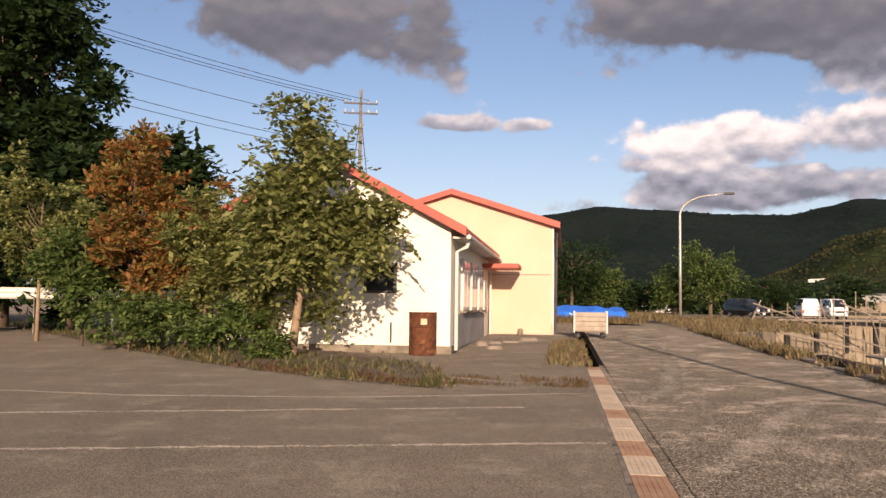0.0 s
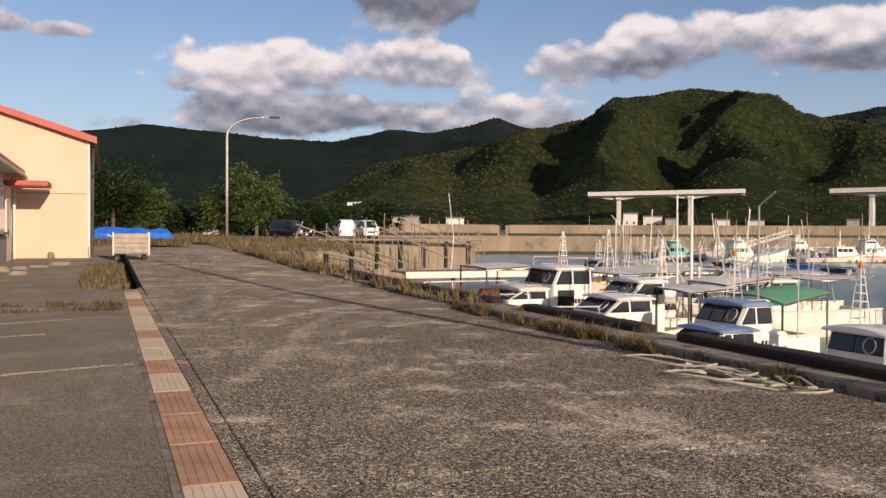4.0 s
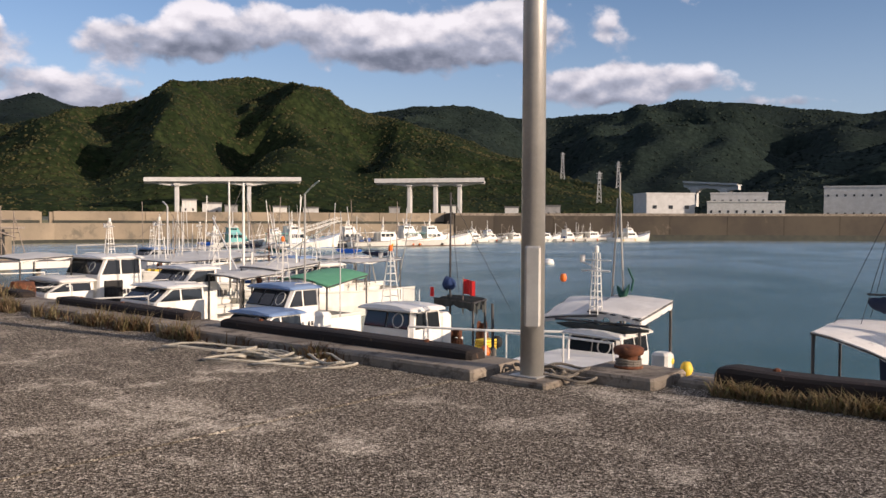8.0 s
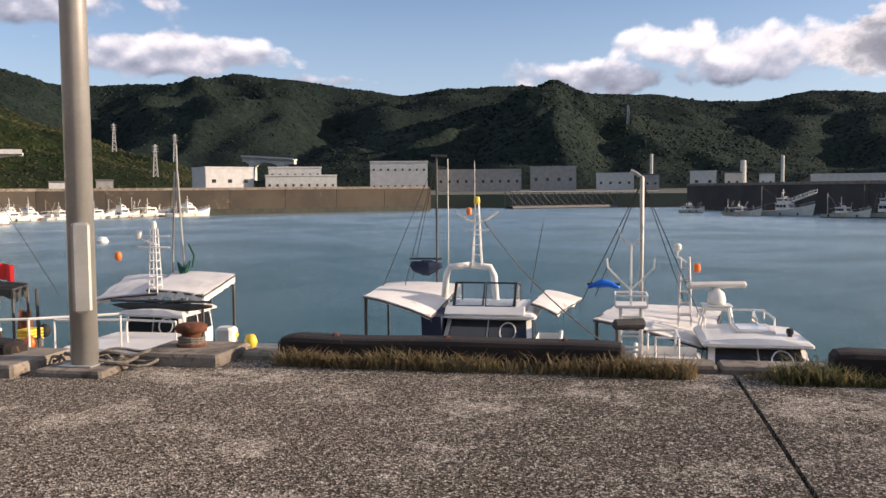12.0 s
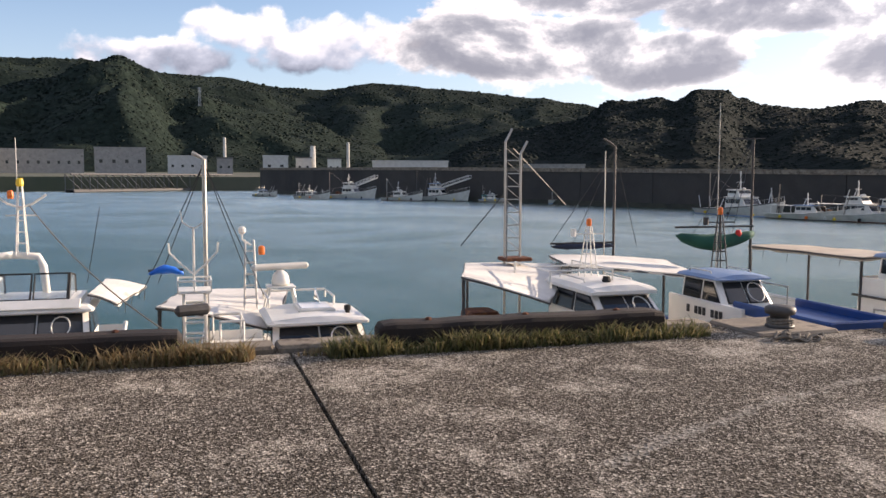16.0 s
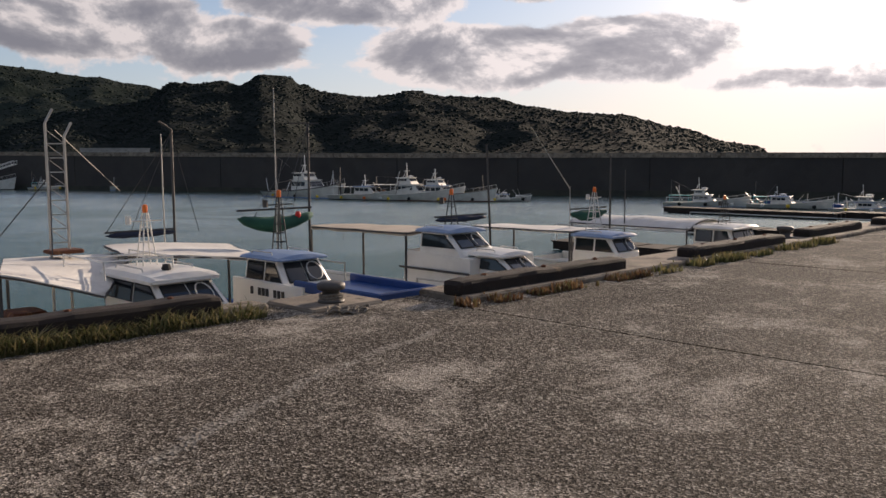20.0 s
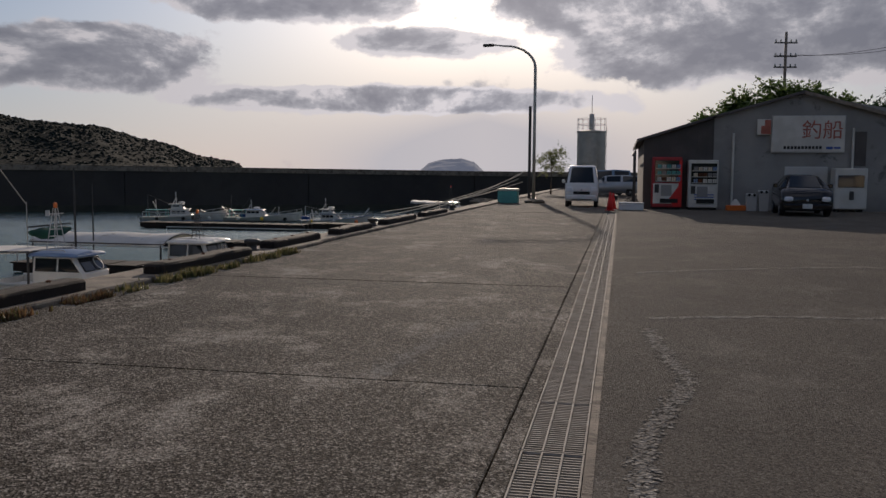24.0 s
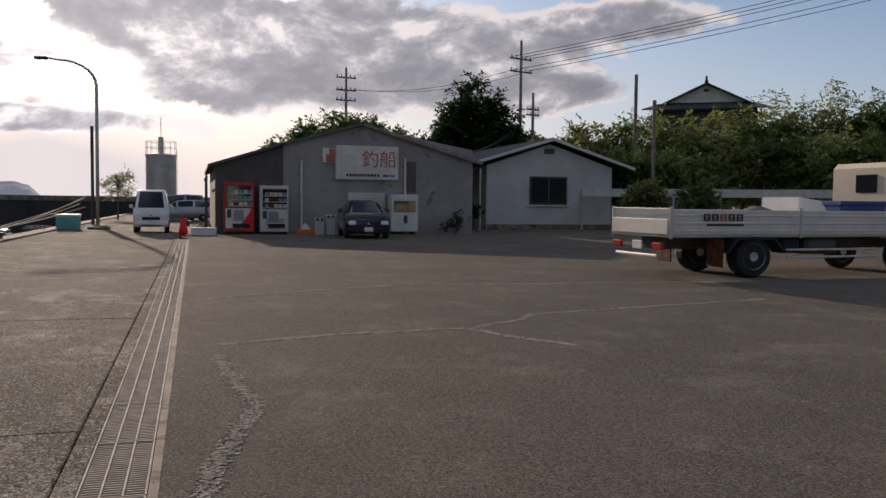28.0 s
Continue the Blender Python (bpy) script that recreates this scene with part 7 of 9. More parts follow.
def car(at, stations, width, mat, label, glass_from, glass_to, wheels, r, name="car", group="", lamps=True):
    """A car from cross-sections (x, bottom, belt, top, top width). The front is at x = 0 and points to -x."""
    t = thing(name, at, label, "car" if name != "van" else "van", group)
    hw = width / 2
    rings = []
    for x, zb, zm, zt, wt in stations:
        k = .93 if x in (stations[0][0], stations[-1][0]) else 1.0
        rings.append([Vector(p) for p in ((x, -hw * k * .96, zb), (x, -hw * k, lerp(zb, zm, .45)), (x, -hw * k * .985, zm), (x, -wt / 2, zt - .03), (x, -wt / 2 * .86, zt), (x, wt / 2 * .86, zt), (x, wt / 2, zt - .03), (x, hw * k * .985, zm), (x, hw * k, lerp(zb, zm, .45)), (x, hw * k * .96, zb))])
    part("body", Shape().loft(rings), mat, t, smooth=True)

    def pane(name_, a, b, c, d, inset=.10):
        mid = (a + b + c + d) / 4
        nrm = (b - a).cross(d - a).normalized()
        if nrm.dot(mid - Vector((stations[len(stations) // 2][0], 0, .8))) < 0:
            nrm = -nrm
        q = [p.lerp(mid, inset) for p in (a, b, c, d)]
        part(name_, Shape().loft([[p - nrm * .01 for p in q], [p + nrm * .014 for p in q]]), GLASS, t)
    gf, gt = glass_from, glass_to
    pane("windscreen", rings[gf][4], rings[gf][5], rings[gf + 1][5], rings[gf + 1][4], .05)
    pane("rear_window", rings[gt][4], rings[gt][5], rings[gt + 1][5], rings[gt + 1][4], .08)
    for i in range(gf, gt + 1):
        for a, b in ((2, 3), (7, 6)):
            if (rings[i][b] - rings[i][a]).length + (rings[i + 1][b] - rings[i + 1][a]).length > .3:
                pane("side_window", rings[i][a], rings[i + 1][a], rings[i + 1][b], rings[i][b], .14)
    for x in wheels:
        for y in (-hw + .10, hw - .10):
            wheel(t, x, y, r, .19)
    x0, zb, zm = stations[0][0], stations[0][1], stations[0][2]
    part("bumper", Shape().slab(x0 - .06, x0 + .2, -hw * .93, hw * .93, zb + .02, zb + .24, .05), mat, t)
    part("lower_intake", Shape().slab(x0 - .075, x0 + .1, -hw * .6, hw * .6, zb + .03, zb + .07, .01), BLACK, t)
    part("badge", Shape().lathe([(.045, 0), (.045, .012)], 10, pose(x0 - .03, 0, lerp(zb, zm, .72), 0, -90, 0)), CARSILVER, t)
    part("grille", Shape().slab(x0 - .03, x0 + .1, -hw * .5, hw * .5, lerp(zb, zm, .42), lerp(zb, zm, .62), .02), BLACK, t)
    part("number_plate", Shape().slab(x0 - .085, x0 - .06, -.165, .165, zb + .07, zb + .235, .006), PLATEMAT, t)
    for y in (-1, 1):
        part("headlight", Shape().slab(x0 - .03, x0 + .14, y * hw * .72 - .16, y * hw * .72 + .16, lerp(zb, zm, .62), lerp(zb, zm, .95), .04), HEADLAMP, t)
        part("door_mirror", Shape().slab(stations[gf + 1][0] - .1, stations[gf + 1][0] + .02, y * (hw + .09) - .08, y * (hw + .09) + .08, stations[gf][2] + .02, stations[gf][2] + .17, .03), mat, t)
    x1 = stations[-1][0]
    for y in (-1, 1):
        part("tail_light", Shape().slab(x1 - .05, x1 + .02, y * hw * .82 - .08, y * hw * .82 + .08, stations[-1][2] - .25, stations[-1][2] - .02, .02), TAILRED, t)
    return t


HATCH = [(0, .22, .74, .76, 1.25), (.12, .2, .90, .92, 1.4), (.85, .2, 1.0, 1.03, 1.34), (1.5, .2, 1.02, 1.46, 1.08), (2.5, .2, 1.0, 1.50, 1.06), (3.35, .2, 1.02, 1.42, 1.02), (3.85, .22, 1.0, 1.04, 1.2), (3.98, .3, .8, .82, 1.2)]
KEIVAN = [(0, .3, .95, .97, 1.3), (.06, .28, 1.06, 1.08, 1.32), (.55, .28, 1.10, 1.80, 1.12), (1.3, .28, 1.12, 1.88, 1.16), (2.4, .28, 1.12, 1.89, 1.16), (3.15, .28, 1.1, 1.82, 1.14), (3.26, .3, 1.0, 1.05, 1.3), (3.3, .35, .8, .82, 1.3)]
MINIVAN = [(0, .26, .85, .87, 1.45), (.5, .24, 1.02, 1.04, 1.5), (1.05, .24, 1.08, 1.1, 1.5), (1.75, .24, 1.10, 1.78, 1.26), (3.2, .24, 1.12, 1.86, 1.3), (4.4, .24, 1.12, 1.80, 1.28), (4.6, .26, 1.08, 1.12, 1.45), (4.66, .3, .8, .82, 1.45)]
WAGON = [(0, .24, .66, .68, 1.35), (.4, .22, .86, .88, 1.42), (1.15, .22, .93, .95, 1.4), (1.9, .22, .97, 1.42, 1.14), (3.0, .22, .98, 1.47, 1.18), (4.2, .22, .98, 1.40, 1.14), (4.55, .24, .95, .99, 1.35), (4.62, .3, .75, .77, 1.35)]


def face(x, y, heading, z=0.0):
    """A vehicle whose front points along heading, in degrees clockwise from +y."""
    return pose(x, y, z, 0, 0, -90 - heading)


car(face(-6.1, -33.4, 4), HATCH, 1.74, CARBLACK, "black compact hatchback parked nose out before the shop", 2, 4, (.75, 3.2), .30, group="parked cars")
car(face(2.15, -39.6, -1), KEIVAN, 1.47, CARWHITE, "white boxy micro van parked beside the drain", 1, 4, (.55, 2.75), .27, "van", group="parked cars")
car(face(3.4, -62, 88), WAGON, 1.7, CARSILVER, "pale silver estate car parked side on", 2, 4, (.85, 3.6), .31, group="parked cars")
car(face(4.2, -65.5, 88), MINIVAN, 1.7, CARBLUE, "grey-blue van parked behind an estate car", 2, 4, (.85, 3.6), .31, "van", group="parked cars")
car(face(18.6, 83.6, 150), MINIVAN, 1.72, CARBLACK, "black people carrier parked at the basin edge", 2, 4, (.85, 3.7), .32, "van", group="parked cars")
car(face(22.2, 83.6, 5), KEIVAN, 1.6, CARWHITE, "white box van parked with its back to the quay", 1, 4, (.55, 2.75), .29, "van", group="parked cars")
car(face(25.0, 82.6, 178), KEIVAN, 1.6, CARWHITE, "white van parked nose to the quay", 1, 4, (.55, 2.75), .29, "van", group="parked cars")
for ob in list(scene.objects):
    if ob.parent is None and ob.name.startswith(("van", "car")) and ob.location.y > 50:
        ob.location.z = land(20, ob.location.y)


def truck():
    """A flatbed truck with dropped sides; it points to -x."""
    t = thing("flatbed_truck", pose(-8.24, -16.22, 0, 0, 0, 3.5) @ Matrix.Diagonal((1.04, 1, 1, 1)), "white flatbed truck with grey dropside bed and cream cab", "truck")
    part("chassis", Shape().slab(-6.9, -.3, -.42, .42, .55, .78, .03), DARKSTEEL, t)
    bed = part("bed", Shape().slab(-5.5, 0, -1.03, 1.03, .80, .92, .02), GALV, t)
    for y in (-1.03, 1.03):
        for a, b in ((-5.48, -3.0), (-2.96, -.05)):
            sh = Shape().slab(a, b, y - .02, y + .02, .86, 1.34, .012)
            for z in (.93, 1.08, 1.23):
                sh.slab(a + .03, b - .03, y - .03, y + .03, z - .02, z + .02, .01)
            part("side_board", sh, OFFWHITE, t)
    for x in (-5.5, -2.98, -.02):
        for y in (-1.05, 1.05):
            part("stake", Shape().slab(x - .03, x + .03, y - .02, y + .02, .78, 1.40, .01), STEEL, t)
    part("tailboard", Shape().slab(-.02, .03, -1.0, 1.0, .86, 1.16, .012), OFFWHITE, t)
    part("tail_rail", Shape().tube([(.0, -1.0, 1.36), (.0, -1.0, .9)], .015, 5).tube([(0, -.98, 1.36), (-.02, .98, 1.36), (0, 1.0, .9)], .015, 5), STEEL, t)
    # lettering on the near side, as bars
    for i in range(5):
        x = -1.60 + .185 * i
        sh = Shape().box(x, x + .15, 1.064, 1.068, 1.13, 1.155).box(x, x + .15, 1.064, 1.068, 1.18, 1.20).box(x, x + .15, 1.064, 1.068, 1.235, 1.26).box(x + .01, x + .04, 1.064, 1.068, 1.155, 1.235).box(x + .11, x + .14, 1.064, 1.068, 1.155, 1.235)
        part("sign_bar", sh, INKRED if i == 2 else INK, t, "worn lettering on the side board")
    part("lettering_line", Shape().box(-1.62, -.78, 1.064, 1.067, 1.03, 1.07), INK, t)
    for y in (-.72, .72):
        part("rear_light", Shape().slab(.02, .09, y - .16, y + .16, .56, .70, .02), TAILRED, t)
    part("number_plate", Shape().slab(.03, .06, -.17, .17, .55, .72, .008), PLATEMAT, t)
    part("rear_bumper", Shape().slab(.02, .10, -.75, .75, .40, .47, .02), STEEL, t)
    for y in (-.86, .86):
        part("mudflap", Shape().slab(-1.15, -1.12, y - .25, y + .25, .22, .78, .01), RUST, t)
        part("mudguard", Shape().prism([(-2.55, .55), (-2.35, .80), (-1.45, .80), (-1.2, .5), (-1.25, .5), (-1.5, .76), (-2.3, .76), (-2.5, .55)], y - .26, y + .26, "y"), BLACK, t)
        wheel(t, -1.9, y, .42, .34)
        wheel(t, -5.75, y, .40, .25)
    part("fuel_tank", Shape().slab(-4.0, -3.2, .5, .95, .45, .78, .06), DARKSTEEL, t)
    part("side_guard", Shape().tube([(-5.0, .98, .55), (-2.7, .98, .55)], .025, 5).tube([(-5.0, .98, .40), (-2.7, .98, .40)], .025, 5), STEEL, t)
    part("battery_box", Shape().slab(-3.05, -2.65, .55, .95, .48, .76, .03), BLACK, t)
    # cab
    c = Shape().loft([[(x, y, z) for x, z in ((-5.62, .75), (-5.62, 2.3), (-5.75, 2.42), (-6.7, 2.42), (-7.15, 1.55), (-7.2, .75))] for y in (-.98, .98)])
    cab = part("cab", c, CREAMCAB, t)
    for y in (-.985, .985):
        part("door_window", Shape().loft([[(-5.9, y, 1.55), (-5.9, y, 2.2), (-6.6, y, 2.2), (-6.95, y, 1.55)], [(-5.9, y * 1.01, 1.55), (-5.9, y * 1.01, 2.2), (-6.6, y * 1.01, 2.2), (-6.95, y * 1.01, 1.55)]]), GLASS, cab)
        part("mirror", Shape().slab(-6.98, -6.9, y * 1.16 - .09, y * 1.16 + .09, 1.6, 2.0, .03).tube([(-6.9, y, 2.0), (-6.94, y * 1.16, 2.0)], .015, 5), BLACK, cab)
    part("rear_window", Shape().slab(-5.63, -5.60, -.30, .30, 1.75, 2.15, .02), GLASS, cab)
    part("windscreen", Shape().loft([[(-6.76, -.85, 2.3), (-6.76, .85, 2.3), (-7.1, .85, 1.65), (-7.1, -.85, 1.65)], [(-6.79, -.85, 2.31), (-6.79, .85, 2.31), (-7.13, .85, 1.66), (-7.13, -.85, 1.66)]]), GLASS, cab)
    # load
    load = solo("folded_sheet", Shape().prism([(-4.3, .92), (-3.85, 1.55), (-3.3, 1.62), (-3.25, .92)], -.5, .6, "y"), CARWHITE, "white folded sheet standing on the truck bed", "sheet", at=pose(-8.24, -16.22, 0, 0, 0, 3.5) @ Matrix.Diagonal((1.04, 1, 1, 1)))
    box = solo("blue_crate", Shape().slab(-5.4, -4.2, -.8, .8, .92, 1.52, .04).slab(-5.42, -4.18, -.82, .82, 1.45, 1.55, .02), BLUE, "blue plastic fish crate on the truck bed", "crate", at=pose(-8.24, -16.22, 0, 0, 0, 3.5) @ Matrix.Diagonal((1.04, 1, 1, 1)))
    net = solo("net_heap", Shape().lathe([(.5, .92), (.48, 1.1), (.32, 1.33), (.1, 1.42)], 12, pose(-2.6, .2, 0)), DROPE, "grey heap of net on the truck bed", "net", smooth=True, at=pose(-8.24, -16.22, 0, 0, 0, 3.5) @ Matrix.Diagonal((1.04, 1, 1, 1)))


truck()


# ---- lamps and poles ----
def street_lamp(x, y, z, h, arm, label, r=.09, box=False, mat=None):
    """A curved steel street lamp; arm: (dx, dy) of its bracket."""
    t = thing("street_lamp", pose(x, y, z), label, "street lamp", "quay lamps")
    dx, dy = arm
    pts = [(0, 0, 0), (0, 0, h * .45), (0, 0, h * .84)]
    for i in range(1, 8):
        a = i / 7
        pts.append((dx * (1 - math.cos(a * math.pi / 2)) * .75, dy * (1 - math.cos(a * math.pi / 2)) * .75, h * .84 + h * .15 * math.sin(a * math.pi / 2)))
    pts.append((dx, dy, h))
    part("pole", Shape().tube(pts, r, 14, r * .45), mat or GALV, t, smooth=True)
    part("base_plate", Shape().slab(-.15, .15, -.15, .15, 0, .014, .006), mat or GALV, t)
    if box:
        part("service_box", Shape().slab(-.14, -.04, -.072, .072, .44, 1.17, .02, pose(0, 0, 0, 0, 0, 33)), GALV, t)
    l = Vector((dx, dy, 0)).normalized()
    part("lantern", Shape().slab(-.05, .62, -.14, .14, -.09, .06, .04, pose(dx, dy, h, 0, 0, math.degrees(math.atan2(l.y, l.x)))), DARKSTEEL, t)
    return t


street_lamp(6.8, 4.17, .05, 9.3, (1.9, -.6), "tall galvanised street lamp pole with a service box on the quay", .108, True)
street_lamp(5.55, -52.3, 0, 9.2, (2.6, -.4), "tall curved street lamp at the south end of the quay", .10)
street_lamp(8.0, 60.5, land(8, 60.5), 8.7, (2.9, -.5), "tall curved galvanised street lamp beside dry grass", .10)
solo("post", Shape().tube([(5.95, -53.6, 0), (5.95, -53.6, 5.6)], .09, 8), DARKSTEEL, "dark bare post beside a street lamp", "post")


def utility_pole(x, y, z, h, arms, label, wide=1.6, turn=0, mat=None, r=.16):
    t = thing("utility_pole", pose(x, y, z, 0, 0, turn), label, "utility pole", "utility poles")
    part("pole", Shape().tube([(0, 0, 0), (0, 0, h)], r, 10, r * .6), mat or KERB, t, smooth=True)
    for zz in arms:
        a = part("crossarm", Shape().slab(-wide / 2, wide / 2, -.05, .05, zz - .05, zz + .05, .01), DARKSTEEL, t)
        for i in range(5):
            part("insulator", Shape().lathe([(.03, 0), (.07, .05), (.045, .1), (.07, .15), (.03, .2)], 8, Matrix.Translation((-wide / 2 + .1 + i * (wide - .2) / 4, 0, zz + .05))), OFFWHITE, a)
    part("step_bolts", Shape().tube([(-.3, 0, h * .6), (.3, 0, h * .6)], .012, 4).tube([(0, -.3, h * .65), (0, .3, h * .65)], .012, 4), DARKSTEEL, t)
    return t


utility_pole(-22.0, -58.4, 0, 13.0, (11.7, 10.8), "tall utility pole with crossarms behind the shop", 2.0, 20, WOOD)
utility_pole(-23.4, -59.5, 0, 9.5, (8.3, 7.9), "dark utility pole with short crossarms", 1.2, 20, WOOD)
utility_pole(-11.4, -69.7, 0, 12.2, (11.4, 10.4, 9.6), "distant utility pole with three crossarms above the shop roof", 1.7, 10, WOOD)
up = utility_pole(-14.1, 58.3, .6, 16.0, (15.0, 14.3), "lattice-like power pole with insulators behind the white building", 2.4, 15)
part("pole_stay", Shape().tube([(-.5, 0, 10), (0, 0, 14.2)], .03, 5).tube([(.5, 0, 10), (0, 0, 14.2)], .03, 5), DARKSTEEL, up)


def cable(p, q, sag, r=.02, label="black overhead power cable"):
    solo("power_cable", Shape().tube(swing(p, q, sag, 14), r, 4), BLACK, label, "cable", group="overhead cables")


for dx, z in ((-1.1, 15.2), (-.4, 15.2), (.6, 15.2), (0.2, 13.2), (.2, 11.6), (-.2, 11.2)):
    cable((-14.1 + dx, 58.3, z + .6), (-42 + dx, 34, z + 6), .8)
for dx, z in ((-.9, 11.8), (0, 11.8), (.9, 11.8), (-.6, 10.9), (.6, 10.9)):
    cable((-22 + dx, -58.4, z), (-60 + dx, -18, z + 9), 1.0, .025)
for dx in (-.7, .7):
    cable((-22 + dx, -58.4, 10.9), (-11.4 + dx, -69.7, 10.5), .7)
cable((-22, -58.4, 7.2), (-13, -45, 4.0), .5, .03, "pale service cable to the shop roof")
cable((-22, -58.4, 6.9), (-12.5, -44.5, 4.0), .5, .03, "pale service cable to the shop roof")

# ---- the shop and the house to the south ----
def gable(x0, x1, xr, y0, y1, z0, zl, zr, zt, thick=.25):
    """A closed house body with one roof slope each side of the ridge at xr."""
    s_ = Shape()
    s_.loft([[(x0, y0, z0), (x1, y0, z0), (x1, y0, zr), (xr, y0, zt), (x0, y0, zl)], [(x0, y1, z0), (x1, y1, z0), (x1, y1, zr), (xr, y1, zt), (x0, y1, zl)]])
    return s_


def roof_plane(a, b, y0, y1, thick=.10, waves=0, pitch=.18):
    """One roof slope from a (x, z) to b, between y0 and y1; with ribs if asked."""
    s_ = Shape()
    s_.loft([[(a[0], y0, a[1]), (b[0], y0, b[1]), (b[0], y0, b[1] + thick), (a[0], y0, a[1] + thick)], [(a[0], y1, a[1]), (b[0], y1, b[1]), (b[0], y1, b[1] + thick), (a[0], y1, a[1] + thick)]])
    if waves:
        n = int(abs(y1 - y0) / pitch)
        for i in range(n):
            y = lerp(y0, y1, (i + .5) / n)
            s_.loft([[(a[0], y - pitch * .2, a[1] + thick), (a[0], y + pitch * .2, a[1] + thick), (a[0], y, a[1] + thick + .035)], [(b[0], y - pitch * .2, b[1] + thick), (b[0], y + pitch * .2, b[1] + thick), (b[0], y, b[1] + thick + .035)]])
    return s_


def shop():
    t = thing("shop", pose(0, 0, 0), "low grey rendered shop with a wide gable and side lean-to", "building")
    YF = -39.2
    part("wall", gable(-12.2, -3.4, -6.95, YF, -52, 0, 3.9, 3.35, 4.85), GREYRENDER, t)
    part("lean_to", Shape().loft([[(-3.4, YF + .05, 0), (-.5, YF + .05, 0), (-.5, YF + .05, 2.95), (-3.4, YF + .05, 3.85)], [(-3.4, -52, 0), (-.5, -52, 0), (-.5, -52, 2.95), (-3.4, -52, 3.85)]]), DARKBOARD, t, "dark boarded lean-to")
    part("wall_infill", Shape().loft([[(-3.4, YF + .02, 3.3), (-3.4, YF + .02, 3.9), (-6.95, YF + .02, 4.86), (-6.95, YF + .02, 3.3)], [(-3.4, -51.9, 3.3), (-3.4, -51.9, 3.9), (-6.95, -51.9, 4.86), (-6.95, -51.9, 3.3)]]), GREYRENDER, t)
    boards = Shape()
    for i in range(14):
        x = -3.35 + i * .205
        boards.box(x, x + .02, YF + .05, YF + .075, .02, 3.8 - (x + 3.35) * .31)
    part("board_strips", boards, DARKBOARD, t)
    part("roof", roof_plane((-12.55, 3.28), (-6.95, 4.88), YF + .25, -52.2, .09, 1), DARKBOARD, t, "dark sheet roof")
    part("roof", roof_plane((-3.3, 3.85), (-6.95, 4.88), YF + .25, -52.2, .09, 1), DARKBOARD, t)
    part("roof", roof_plane((-.2, 2.88), (-3.45, 3.9), YF + .25, -52.2, .09, 1), DARKBOARD, t)
    part("eave_frame", Shape().tube([(-.15, YF + .1, 2.5), (-.15, YF + .1, 0)], .04, 6).tube([(-.15, -43, 2.5), (-.15, -43, 0)], .04, 6).tube([(-.15, YF, 2.5), (-.15, -48, 2.5)], .04, 6), DARKSTEEL, t)
    for x in (-4.2, -8.93):
        part("downpipe", Shape().tube([(x, YF + .07, .1 if x > -5 else 1.75), (x, YF + .07, 3.25 if x > -5 else 3.45)], .05, 8), OFFWHITE, t)
    part("dark_shutter", Shape().slab(-9.45, -9.0, YF, YF + .05, 1.9, 3.3, .01), DARKBOARD, t)
    part("shop_window", Shape().slab(-8.0, -6.3, YF, YF + .06, .9, 1.85, .02), PALERENDER, t)
    part("fascia", Shape().loft([[(-12.6, YF + .28, 3.22), (-6.95, YF + .28, 4.84), (-6.95, YF + .28, 4.98), (-12.6, YF + .28, 3.38)], [(-12.6, YF + .24, 3.22), (-6.95, YF + .24, 4.84), (-6.95, YF + .24, 4.98), (-12.6, YF + .24, 3.38)]]), WOOD, t)
    # sign board
    sg = thing("shop_sign", pose(-7.15, YF + .06, 3.2), "faded white sign board with large red lettering on the gable", "sign")
    part("board", Shape().slab(-1.42, 1.42, 0, .08, -.74, .74, .02), OFFWHITE, sg)
    part("sign_frame", Shape().slab(-1.45, 1.45, .01, .06, -.77, -.74, .01).slab(-1.45, 1.45, .01, .06, .74, .77, .01).slab(-1.45, -1.42, .01, .06, -.77, .77, .01).slab(1.42, 1.45, .01, .06, -.77, .77, .01), STEEL, sg)
    cu = bpy.data.curves.new("sign_text", "FONT")
    cu.body, cu.size, cu.extrude, cu.align_x, cu.align_y = "釣船", .82, .006, "CENTER", "CENTER"
    cu.space_character = 1.0
    tx = new("sign_text", cu)
    tx.parent = sg
    tx.matrix_basis = pose(-.55, .088, .12, 90, 0, 180)
    cu.materials.append(INKRED)
    tagged(tx, "faded red brush-style lettering")
    small = Shape()
    for i in range(11):
        small.box(.95 - i * .14, .85 - i * .14, .082, .087, -.62, -.50)
    part("small_lettering", small, INK, sg)
    part("blue_lettering", Shape().box(-.72, -.98, .082, .087, -.63, -.52).box(-1.02, -1.28, .082, .087, -.61, -.53), INKBLUE, sg)
    flag = thing("side_sign", pose(-5.4, YF + .1, 3.5), "small red and white side sign beside the sign board", "sign")
    part("board", Shape().slab(-.28, .28, 0, .06, -.33, .33, .02), OFFWHITE, flag)
    part("red_panel", Shape().slab(-.27, -.02, .06, .066, -.30, .30, .002).slab(-.02, .12, .06, .066, -.30, .05, .002), INKRED, flag)


shop()


